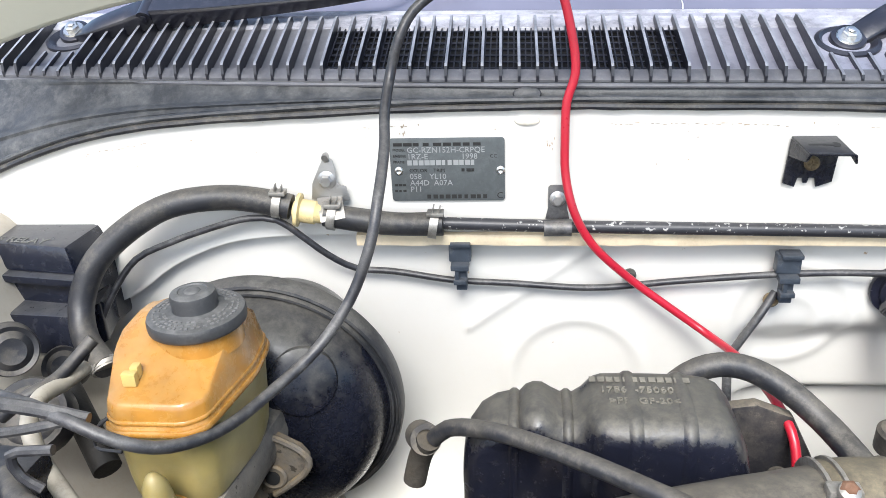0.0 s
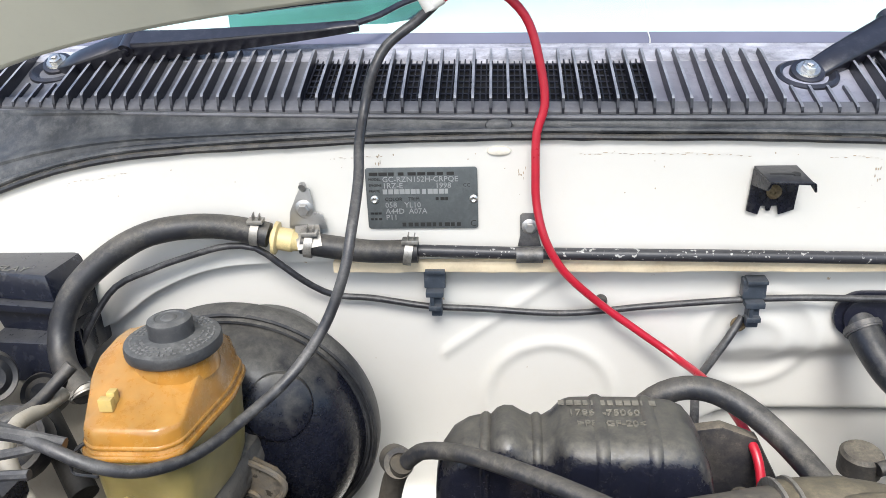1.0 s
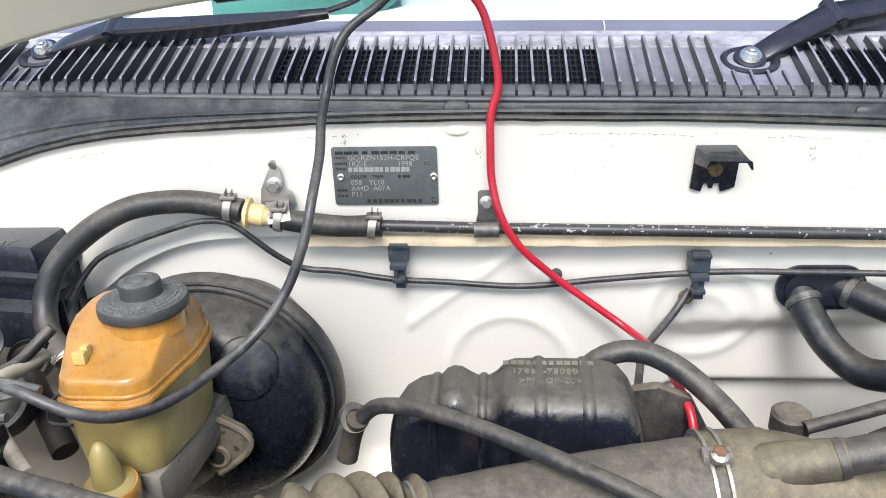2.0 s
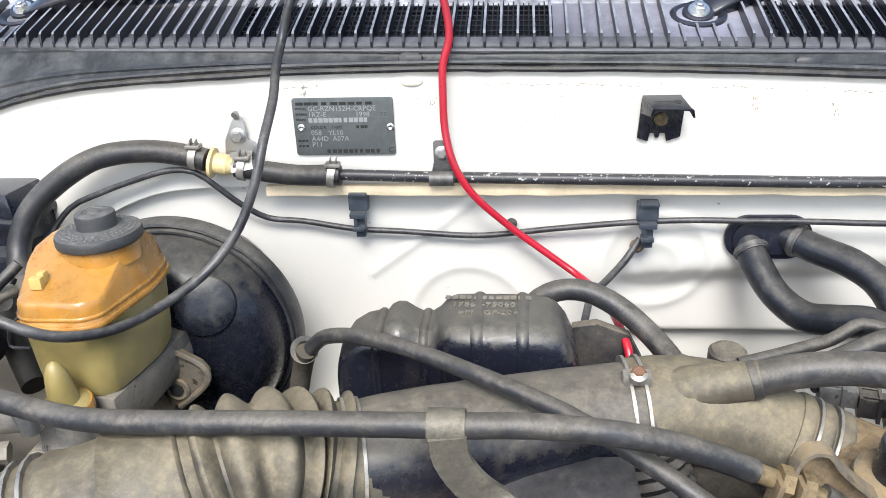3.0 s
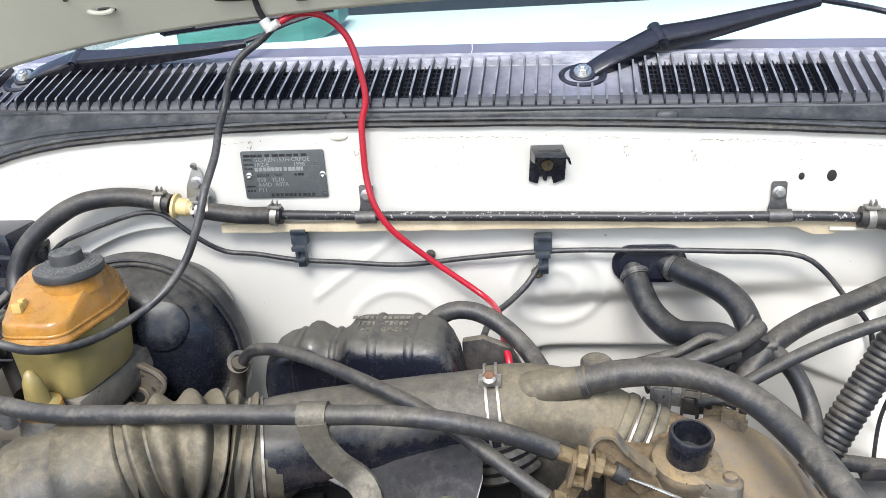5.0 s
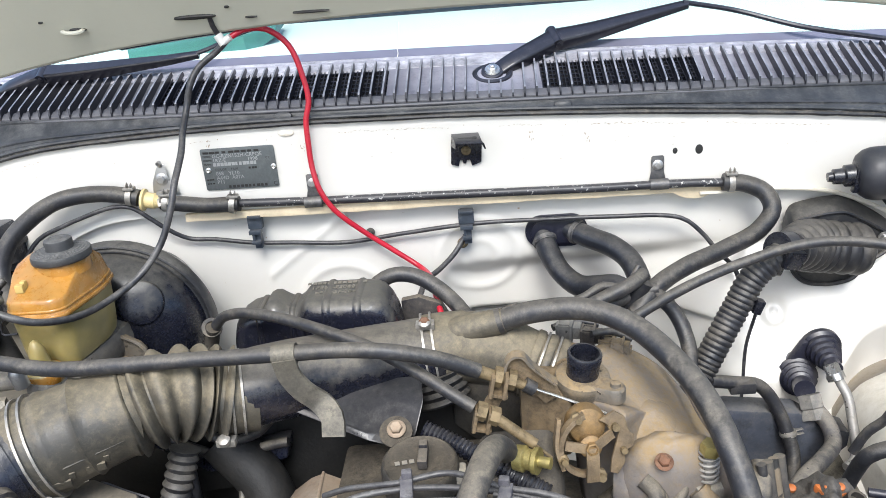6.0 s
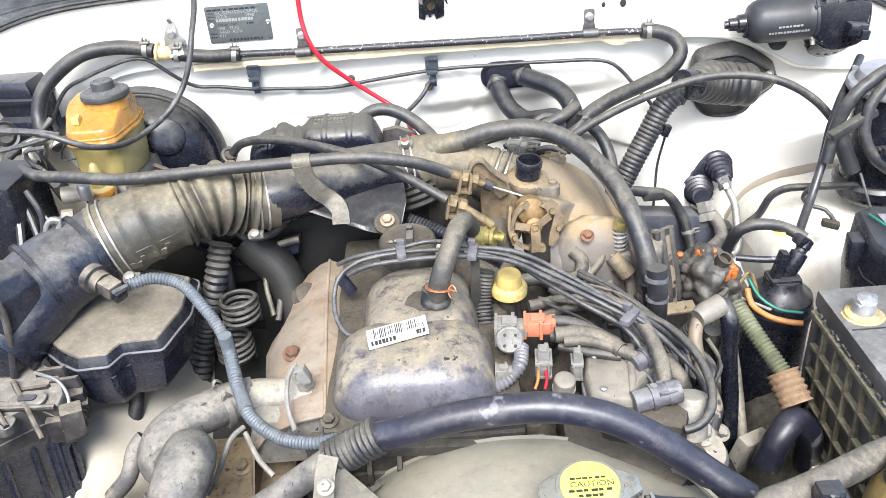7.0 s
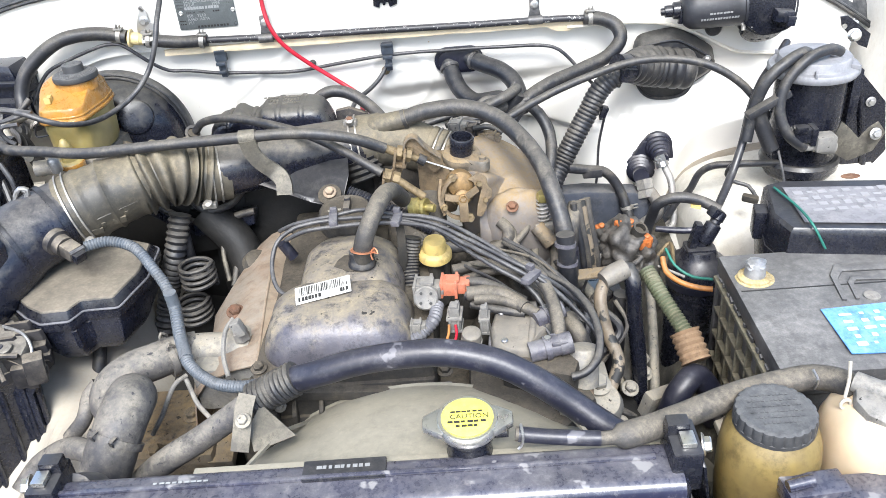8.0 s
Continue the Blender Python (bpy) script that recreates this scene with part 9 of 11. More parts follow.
    for pth, r in (([(0.56, 0.36, 0.72), (0.60, 0.30, 0.70), (0.625, 0.20, 0.66), (0.63, 0.10, 0.60)], 0.009), ([(0.70, 0.34, 0.70), (0.685, 0.24, 0.68), (0.67, 0.14, 0.62)], 0.0075), ([(0.52, 0.45, 0.74), (0.57, 0.42, 0.735), (0.64, 0.44, 0.72)], 0.012)):
        hose_thing("steering_pipe", "grimy grey steel pipe low beside the engine", pth, r, CAST, "pipe", "steering pipes", piece="pipe", wobble=0.08)
    hose_thing("loom", "black taped wiring loom looping to the pressure switch", [(0.698, 0.365, 0.770), (0.704, 0.358, 0.802), (0.708, 0.345, 0.830), (0.725, 0.340, 0.842), (0.751, 0.335, 0.844), (0.779, 0.330, 0.835), (0.797, 0.320, 0.826)], 0.0085, RUBBER, "wiring", piece="sleeve")
    hose_thing("loom", "thin black wiring from the valve block", [(0.702, 0.323, 0.800), (0.734, 0.313, 0.800), (0.768, 0.309, 0.800)], 0.005, RUBBER_BLACK, "wiring", piece="sleeve")
    tg = thing("tape_tag", (0.760, 0.306, 0.835), "dirty yellow tape tag on the loom", "tag")
    part("tag", prism([(0.765, 0.359, 0.832), (0.780, 0.350, 0.832), (0.767, 0.316, 0.832), (0.754, 0.325, 0.832)], (0, 0.002, 0.003), 0.0008), YELLOW, tg)
    ac = thing("receiver_drier", (0.762, 0.287, 0.750), "black receiver drier with a plugged pressure switch", "receiver drier")
    c = Vector((0.766, 0.302, 0.740))
    part("bottle", turned([(0.046, -0.25), (0.046, 0.0), (0.044, 0.008), (0.030, 0.02), (0.026, 0.03), (0.024, 0.034)], c, (0, 0, 1), 32), PLASTIC, ac)
    part("head", joined(box(tuple(c + Vector((0, 0, 0.030))), (0.045, 0.035, 0.016), 0.005), tube([(0.766, 0.302, 0.770), (0.782, 0.305, 0.803), (0.797, 0.314, 0.826)], lambda f: 0.0085 + 0.004 * (0.25 < f < 0.72) + 0.002 * (f > 0.8), 20, 0.002)), PLASTIC, ac)
    part("plug", joined(box((0.790, 0.312, 0.826), (0.024, 0.018, 0.016), 0.004, (0, 35, 15)), box((0.757, 0.300, 0.797), (0.012, 0.016, 0.044), 0.003, (0, 12, 0))), PLASTIC, ac)
    part("band", band(c + Vector((0, 0, -0.02)), (0, 0, 1), 0.0465, 0.012, 0.002), RUBBER_BLACK, ac)
    hose_thing("wire", "pale green earth wire round the drier", [(0.710, 0.288, 0.785), (0.719, 0.262, 0.770), (0.741, 0.244, 0.760), (0.766, 0.226, 0.765)], 0.0022, WIRE_GREEN, "wire", piece="sheath")
    hose_thing("wire", "orange sleeved wire round the drier", [(0.700, 0.265, 0.785), (0.702, 0.249, 0.770), (0.723, 0.238, 0.755), (0.750, 0.227, 0.750), (0.766, 0.222, 0.750)], 0.0042, WIRE_ORANGE, "wire", piece="sheath")
    # bolt and pump body low on the right
    pm = thing("pump_body", (0.564, 0.021, 0.750), "dusty cast pump housing with a large bolt", "pump")
    part("housing", joined(turned([(0.034, -0.06), (0.034, -0.01), (0.028, 0.0)], (0.559, 0.000, 0.755), (0.1, -0.3, 1), 28), box((0.548, 0.056, 0.720), (0.07, 0.06, 0.06), 0.012)), CAST, pm)
    part("bolt", bolt_mesh((0.561, 0.015, 0.765), (0.1, -0.3, 1), 0.023), CAST, pm, "large hexagon bolt")


make_right_side()


# ---- left front: air cleaner, cooling hoses, looms ----
def make_air_cleaner():
    m = thing("airflow_meter", (-0.3, 0.2, 0.88), "black plastic airflow housing with a plugged sensor", "airflow housing")
    a, b = Vector((-0.179, 0.300, 0.916)), Vector((-0.264, 0.220, 0.896))
    d = (b - a)
    part("barrel", tube([a - d.normalized() * 0.01, a + d * 0.25, a + d * 0.65, b + Vector((0, -0.012, -0.012)), b + d * 0.35 + Vector((0, -0.03, -0.03))], lambda f: 0.053 + 0.007 * f, 36), LID_BLACK, m)
    chest = [(-0.42, 0.832), (-0.262, 0.832), (-0.249, 0.884), (-0.243, 0.935), (-0.252, 0.958), (-0.272, 0.972), (-0.42, 0.978)]
    part("elbow_case", prism([(x, 0.134, z) for x, z in chest], (0.026, 0.050, 0.0), 0.004), LID_BLACK, m, "scuffed angular elbow case")
    part("edge_bead", tube([(x, 0.133, z) for x, z in chest[1:]], 0.0045, 10), PLASTIC_DUSTY, m, "dusty rounded edge")
    part("mouth", band(a + d * 0.80, d, 0.0585, 0.006, 0.003), PLASTIC, m)
    for k in range(4):
        w = a + d * (0.40 + 0.11 * k)
        part("web", prism([w + Vector((0.006, -0.040, 0.034)), w + Vector((0.004, -0.052, 0.018)), w + Vector((-0.022, -0.054, 0.018))], (0.004, -0.003, 0.003), 0.0008), PLASTIC, m)
    part("rim", band(a + d.normalized() * 0.022, d, 0.053, 0.008, 0.005), PLASTIC, m)
    part("rib", prism([a + d * 0.55 + Vector((-0.01, -0.055, -0.01)), a + d * 0.65 + Vector((0.0, -0.060, -0.03)), a + d * 0.8 + Vector((0.02, -0.05, -0.11)), a + d * 0.7 + Vector((0.02, -0.05, -0.10))], (0.006, 0.004, 0), 0.001), PLASTIC, m)
    s = Vector((-0.165, 0.215, 0.916))
    part("sensor", joined(turned([(0.019, -0.006), (0.019, 0.004), (0.015, 0.006), (0.015, 0.018)], s, (0.8, -0.5, -0.25), 24), box(tuple(s + Vector((0.020, -0.012, -0.006))), (0.030, 0.022, 0.020), 0.003, (0, 15, -32))), PLASTIC_DUSTY, m, "dark grey sensor plug")
    part("plug_end", box(tuple(s + Vector((0.036, -0.022, -0.014))), (0.010, 0.018, 0.014), 0.002, (0, 15, -32)), PLASTIC, m)
    lf = thing("intake_tray", (-0.17, 0.24, 0.76), "black plastic box with a dusty stepped lid below the airflow housing", "box")
    out = [(-0.268, 0.204, 0.830), (-0.240, 0.250, 0.830), (-0.200, 0.310, 0.830), (-0.144, 0.358, 0.830), (-0.071, 0.323, 0.830), (-0.064, 0.239, 0.830), (-0.084, 0.165, 0.830), (-0.134, 0.162, 0.830), (-0.146, 0.138, 0.830), (-0.185, 0.135, 0.830), (-0.212, 0.152, 0.830)]
    c = sum((Vector(q) for q in out), Vector()) / len(out)
    rim = [Vector(q) for q in out]
    rim = [p for a, b in zip(rim, rim[1:] + rim[:1]) for p in (a.lerp(b, 0.04), a.lerp(b, 0.5), a.lerp(b, 0.96))]

    def level(*steps):
        return loft([[p.lerp(c, f) + Vector((0, 0, h)) for p in rim] for f, h in steps])

    part("body", level((0.26, -0.075), (0.20, -0.068), (0.15, -0.060), (0.075, -0.030), (0.055, -0.016), (0.035, -0.010)), LID_BLACK, lf, "scuffed tapering lower body")
    part("flange", level((0.035, -0.014), (0.004, -0.013), (0.0, -0.009), (0.0, -0.002), (0.006, 0.0005), (0.022, 0.001), (0.030, 0.004), (0.085, 0.013), (0.094, 0.0145), (0.104, 0.0140)), PLASTIC, lf, "black chamfered edge")
    part("raised_lid", level((0.098, 0.0135), (0.104, 0.0155), (0.115, 0.0168), (0.30, 0.0178), (0.6, 0.018), (0.95, 0.018)), LID_TOP, lf, "smooth tan-grey dusty raised lid")
    # pale bead paints the bright highlight that runs along the lid's edge
    bead = [p.lerp(c, 0.014) + Vector((0, 0, 0.0015)) for p in rim]
    part("rim_bead", tube(bead + bead[:1], 0.0017, 8, 0.004), COWL_LIP, lf, "pale bead along the edge, a highlight put in its colour")
    for k in (20, 21, 23, 24):
        w = rim[k].lerp(c, 0.065)
        part("wall_rib", tube([w + Vector((0, 0, -0.018)), w.lerp(c, 0.07) + Vector((0, 0, -0.050))], 0.0028, 6), LID_BLACK, lf)
    f = thing("air_cleaner", (-0.26, 0.0, 0.5), "large black ribbed air cleaner case with wire clips", "air cleaner")
    o = [(-0.430, 0.120, 0.800), (-0.339, 0.156, 0.800), (-0.282, 0.172, 0.800), (-0.242, 0.182, 0.800), (-0.203, 0.150, 0.800), (-0.180, 0.105, 0.800), (-0.178, 0.079, 0.800), (-0.212, 0.085, 0.800), (-0.239, 0.064, 0.800), (-0.271, 0.037, 0.800), (-0.323, -0.004, 0.800), (-0.419, -0.031, 0.800)]
    c2 = sum((Vector(q) for q in o), Vector()) / len(o)
    part("case", loft([[Vector(q).lerp(c2, 0.16) + Vector((-0.036, 0, -0.44)) for q in o], [Vector(q).lerp(c2, 0.11) + Vector((-0.010, 0, -0.045)) for q in o], [Vector(q).lerp(c2, 0.03) + Vector((0, 0, -0.020)) for q in o]]), LID_BLACK, f, "scuffed blue-black lower case")
    part("flange", prism([Vector(q) + Vector((0, 0, -0.022)) for q in o], (0, 0, 0.018), 0.003), PLASTIC_DUSTY, f, "dusty clamped flange")
    part("lid", loft([[Vector(q).lerp(c2, 0.06) + Vector((0, 0, -0.006)) for q in o], [Vector(q).lerp(c2, 0.09) + Vector((0, 0, 0.016)) for q in o], [Vector(q).lerp(c2, 0.14) + Vector((0, 0, 0.024)) for q in o], [Vector(q).lerp(c2, 0.9) + Vector((0, 0, 0.030)) for q in o]]), LID_DUST, f, "tan dusty lid")
    for q0, q1 in zip(o[1:6], o[2:7]):
        for g in (0.25, 0.75):
            e = Vector(q0).lerp(Vector(q1), g)
            w = (c2 - e).normalized()
            part("rib", prism([e + Vector((0, 0, -0.004)) + w * 0.004, e + w * 0.05 + Vector((0, 0, 0.026)), e + w * 0.05 + Vector((0, 0, -0.004))], Vector((-w.y, w.x, 0)) * 0.006, 0.0012), PLASTIC_DUSTY, f)
    for at, sx in (((-0.229, 0.090, 0.826), 0.045), ((-0.253, 0.050, 0.826), 0.05), ((-0.282, 0.085, 0.828), 0.04)):
        pad = part("pad", loft([[Vector(at) + Vector((u * k, v * k, h)) for u, v in rounded(0, 0, sx, 0.026, 0.010, 5)] for h, k in ((-0.006, 1.0), (0.004, 0.96), (0.006, 0.85))]), LID_DUST, f)
        part("recess", loft([[Vector(at) + Vector((u * k, v * k, h)) for u, v in rounded(0, 0, sx * 0.55, 0.012, 0.005, 5)] for h, k in ((0.004, 1.0), (0.0075, 0.9))]), LID_BLACK, pad)
    for p0, p1 in (((-0.276, 0.075, 0.832), (-0.193, 0.077, 0.826)), ((-0.292, 0.113, 0.832), (-0.233, 0.041, 0.832)), ((-0.259, 0.123, 0.832), (-0.186, 0.022, 0.826))):
        part("lid_bar", tube([p0, p1], 0.0035, 8), PLASTIC_DUSTY, f)
    for at, t in (((-0.193, 0.122, 0.795), 20), ((-0.198, 0.083, 0.790), 10)):
        part("clip", joined(box(at, (0.028, 0.022, 0.034), 0.004, (0, 0, t)), box(tuple(Vector(at) + Vector((0.012, -0.006, -0.006))), (0.014, 0.016, 0.02), 0.003, (0, 0, t))), PLASTIC_DUSTY, f)
    part("dusty_rim", tube([Vector(q) + Vector((0, 0, -0.015)) for q in o[:6]], 0.008, 10), PLASTIC_DUSTY, f, "dusty flanged rim")
    for at, t in (((-0.221, 0.136, 0.835), 35), ((-0.201, 0.123, 0.828), 20), ((-0.231, 0.108, 0.830), -10)):
        part("fin", prism([Vector(at) + Vector((-0.016, 0, 0)), Vector(at) + Vector((0.016, 0.004, 0)), Vector(at) + Vector((0.020, 0.004, -0.034)), Vector(at) + Vector((-0.020, 0, -0.040))], (0.002, 0.006, 0), 0.001), PLASTIC_DUSTY, f)
    part("hinge_block", joined(box((-0.176, 0.075, 0.805), (0.026, 0.024, 0.040), 0.004, (0, 5, 25)), turned([(0.010, 0), (0.010, 0.008), (0.006, 0.009)], Vector((-0.173, 0.080, 0.800)), (0.6, -1, 0), 16)), PLASTIC_DUSTY, f)
    part("wire_clip", tube([(-0.236, 0.135, 0.835), (-0.200, 0.116, 0.832), (-0.185, 0.097, 0.820), (-0.188, 0.082, 0.800)], 0.0022, 8), STEEL, f)
    for q0, q1 in zip(o[5:10], o[6:11]):
        for g in (0.5,):
            e = Vector(q0).lerp(Vector(q1), g)
            part("rib", tube([e.lerp(c2, 0.10) + Vector((-0.008, 0, -0.03)), e.lerp(c2, 0.155) + Vector((-0.035, 0, -0.42))], 0.0045, 8), LID_BLACK, f)
    k = thing("wire_hook", (-0.222, 0.270, 0.966), "bent bare steel hook behind the airflow housing", "hook")
    part("loop", tube([(-0.227, 0.270, 0.942), (-0.234, 0.270, 0.958), (-0.221, 0.270, 0.976), (-0.211, 0.270, 0.974), (-0.217, 0.270, 0.960), (-0.227, 0.270, 0.951)], 0.0035, 8), STEEL, k)
    # far left cables
    for path, r in (([(-0.284, 0.350, 0.982), (-0.270, 0.340, 0.947), (-0.274, 0.330, 0.912)], 0.004), ([(-0.343, 0.400, 0.976), (-0.312, 0.380, 0.949), (-0.285, 0.340, 0.895)], 0.005), ([(-0.327, 0.420, 1.044), (-0.282, 0.420, 1.038), (-0.248, 0.420, 1.030)], 0.005), ([(-0.338, 0.420, 1.014), (-0.295, 0.420, 1.021), (-0.251, 0.420, 1.032)], 0.0035), ([(-0.278, 0.400, 0.990), (-0.290, 0.400, 1.000), (-0.293, 0.400, 1.017), (-0.263, 0.400, 1.022)], 0.0035), ([(-0.338, 0.380, 0.965), (-0.314, 0.360, 0.942), (-0.307, 0.330, 0.903)], 0.006)):
        hose_thing("wing_cable", "dark cable along the inner wing behind the air cleaner", path, r, BLACK_WIRE, "cable", "cables along the wing", seg=8, piece="sheath")
    bx = thing("junction_box", (-0.316, 0.360, 0.960), "black junction box beside the air cleaner", "box")
    part("box", box(tuple(Vector((-0.361, 0.400, 0.924))), (0.12, 0.10, 0.13), 0.008, (0, 0, -5)), PLASTIC, bx)


make_air_cleaner()


def make_left_looms():
    g = thing("loom_conduit", (-0.106, 0.174, 0.930), "long blue-grey ribbed conduit curving over the front of the engine", "conduit")
    part("conduit", tube([(-0.105, 0.171, 0.930), (-0.077, 0.181, 0.930), (-0.044, 0.178, 0.920), (-0.015, 0.153, 0.900), (0.005, 0.132, 0.880), (0.018, 0.107, 0.860), (0.030, 0.071, 0.840), (0.049, 0.030, 0.830), (0.088, -0.004, 0.825), (0.127, -0.020, 0.830), (0.163, -0.020, 0.835)], 0.0064, 16, rib=0.0014, pitch=0.0040), LOOM, g)
    part("tape", tube([(0.015, 0.113, 0.885), (0.016, 0.113, 0.860), (0.026, 0.081, 0.842), (0.044, 0.039, 0.832)], 0.0084, 14), LOOM, g, "smooth blue-grey tape wrap")
    part("lead", tube([(-0.118, 0.155, 0.930), (-0.099, 0.160, 0.937)], 0.003, 8), BLACK_WIRE, g)
    v = thing("loom_conduit", (-0.054, 0.320, 0.820), "upright black ribbed conduit deep beside the engine", "conduit")
    part("conduit", tube([(-0.046, 0.374, 0.860), (-0.063, 0.352, 0.800), (-0.095, 0.359, 0.720), (-0.118, 0.341, 0.640), (-0.139, 0.337, 0.570)], 0.0145, 16, rib=0.0038, pitch=0.0105), RUBBER, v)
    for at in ((-0.047, 0.330, 0.708), (-0.026, 0.330, 0.777)):
        s = thing("coiled_lead", at, "coiled black cable hanging deep beside the engine", "cable", "coiled cables")
        part("coil", tube([Vector(at) + Vector((0.026 * math.cos(t), 0.026 * math.sin(t), t * 0.0017 - 0.025)) for t in (k * 0.4 for k in range(64))], 0.0036, 8, 0.02), RUBBER, s)
    hose_thing("drain_hose", "dusty grey hose running down the inner wing", [(-0.157, 0.217, 0.740), (-0.162, 0.190, 0.700), (-0.189, 0.179, 0.645), (-0.219, 0.157, 0.600), (-0.236, 0.130, 0.570)], 0.0105, RUBBER, "hose")
    hose_thing("engine_mount_hose", "dark hose behind the heat shield", [(-0.049, 0.372, 0.840), (-0.048, 0.368, 0.800), (-0.052, 0.379, 0.760)], 0.011, RUBBER, "hose")
    sh = thing("manifold_pipe", (-0.019, 0.482, 0.750), "dark exhaust parts in the gap beside the heat shield", "exhaust")
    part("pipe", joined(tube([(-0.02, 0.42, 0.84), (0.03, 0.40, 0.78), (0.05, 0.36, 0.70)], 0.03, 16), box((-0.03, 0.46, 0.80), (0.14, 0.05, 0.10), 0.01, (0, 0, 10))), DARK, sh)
    tray = thing("splash_panel", (-0.03, 0.25, 0.6), "dark splash panel and added gap filler low beside the engine", "panel")
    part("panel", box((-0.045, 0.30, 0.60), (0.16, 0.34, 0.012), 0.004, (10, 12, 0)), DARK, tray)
    # upright dark sheet added to black out the gap below the intake duct
    part("gap_filler", box((-0.07, 0.49, 0.72), (0.34, 0.012, 0.24), 0.004), DARK, tray)


make_left_looms()


def make_cooling():
    e = thing("radiator_hose", (0.0, 0.0, 0.8), "dusty silver-grey top radiator hose bending into the thermostat", "hose")
    part("hose", tube([(0.036, 0.100, 0.800), (0.010, 0.090, 0.802), (-0.016, 0.072, 0.804), (-0.040, 0.058, 0.804), (-0.058, 0.040, 0.798), (-0.062, 0.020, 0.788), (-0.048, 0.004, 0.784), (-0.030, -0.002, 0.797), (-0.016, -0.008, 0.815), (-0.010, -0.026, 0.825), (-0.014, -0.048, 0.818), (-0.024, -0.070, 0.797), (-0.036, -0.088, 0.770)], lambda f: 0.0245 + 0.0055 * max(0.0, min(1.0, (f - 0.52) / 0.16)), 30, 0.005, wobble=0.03), ALU_HOSE, e)
    hose_thing("drain_hose", "thin dusty hose curling below the radiator hose", [(-0.094, 0.064, 0.780), (-0.105, 0.054, 0.770), (-0.111, 0.033, 0.750), (-0.138, 0.029, 0.720)], 0.0105, ALU_HOSE, "hose")
    hose_thing("drain_hose", "pale dusty hose low beside the radiator", [(-0.050, -0.066, 0.775), (-0.075, -0.054, 0.778), (-0.098, -0.044, 0.770), (-0.145, -0.039, 0.740), (-0.165, -0.061, 0.720)], 0.0140, ALU_HOSE, "hose")
    part("pipe_end", tube([(0.017, 0.096, 0.800), (0.060, 0.096, 0.800), (0.115, 0.088, 0.800)], 0.023, 20), CAST, e, "cast outlet pipe")
    for at, ax, ear in (((-0.022, -0.066, 0.800), (0.35, 0.66, 0.67), (0.0, -0.024, 0.024)), ((0.002, 0.084, 0.801), (0.8, 0.6, 0), (0.004, -0.006, 0.030))):
        q, u = Vector(at), Vector(ax).normalized()
        v = Vector(ear)
        w = u.cross(v).normalized()
        ends = [q + v * 0.93 + w * k for k in (-0.012, 0.012)]
        part("clamp", joined(band(at, ax, 0.0308 if at[1] < 0 else 0.0256, 0.009, 0.0018), ribbon([ends[0] - u * 0.004, ends[0] + v.normalized() * 0.009, ends[0] + u * 0.007], 0.004, 0.0016, w), ribbon([ends[1] - u * 0.004, ends[1] + v.normalized() * 0.009, ends[1] + u * 0.007], 0.004, 0.0016, w)), ALU_HOSE, e, "dusty spring clamp")
    t = thing("thermostat_housing", (0.098, 0.096, 0.800), "dusty cast thermostat housing with a sensor and bolt", "thermostat housing")
    part("housing", joined(turned([(0.030, -0.06), (0.030, 0.0), (0.024, 0.008), (0.020, 0.03), (0.012, 0.034)], (0.097, 0.100, 0.790), (0.05, -0.1, 1), 24), box((0.083, 0.080, 0.770), (0.09, 0.07, 0.07), 0.012)), CAST, t)
    part("sensor", joined(turned([(0.011, 0), (0.011, 0.012), (0.007, 0.014), (0.007, 0.024)], (0.106, 0.082, 0.825), (-0.1, 0, 1), 6), box(tuple(Vector((0.108, 0.070, 0.852))), (0.014, 0.014, 0.022), 0.003, (0, -20, 0))), GREY_CONN, t)
    part("bolt", bolt_mesh((0.145, 0.027, 0.812), (0, -0.3, 1), 0.014), CAST, t)
    for p in ([(0.096, 0.093, 0.850), (0.089, 0.076, 0.845), (0.090, 0.042, 0.830), (0.101, 0.011, 0.820)], [(0.029, 0.057, 0.790), (0.018, 0.041, 0.790), (-0.000, 0.012, 0.760), (-0.014, 0.003, 0.740)], [(0.036, 0.037, 0.800), (0.053, 0.011, 0.780), (0.070, -0.005, 0.770)]):
        part("wire", tube(p, 0.0032, 8), GREY_CONN, t)
    pl = thing("alternator_bracket", (0.06, 0.0, 0.66), "dusty tan steel bracket with bolts below the hose", "bracket")
    part("plate", joined(box((-0.013, 0.095, 0.660), (0.16, 0.13, 0.02), 0.006, (12, 0, 0)), box((-0.039, 0.071, 0.630), (0.16, 0.08, 0.08), 0.01)), CAST_TAN, pl)
    for at in ((-0.004, 0.107, 0.675), (-0.038, 0.038, 0.675)):
        part("bolt", bolt_mesh(at, (0, -0.2, 1), 0.018), CAST_TAN, pl)
    # black upper hose with its ribbed cuff and clamp
    h = thing("cooler_hose", (0.376, -0.004, 0.860), "glossy dark hose arching across the front of the engine", "hose")
    part("hose", tube([(0.184, -0.047, 0.855), (0.230, -0.060, 0.876), (0.271, -0.062, 0.889), (0.323, -0.065, 0.898), (0.379, -0.069, 0.900), (0.433, -0.078, 0.889), (0.475, -0.090, 0.869), (0.510, -0.102, 0.846), (0.539, -0.116, 0.828), (0.562, -0.126, 0.815)], 0.0155, 24, 0.008, wobble=0.02), RUBBER_BLACK, h)
    part("cuff", tube([(0.149, -0.054, 0.838), (0.203, -0.051, 0.865)], 0.0185, 22, rib=0.0026, pitch=0.0062), RUBBER, h, "ribbed black cuff")
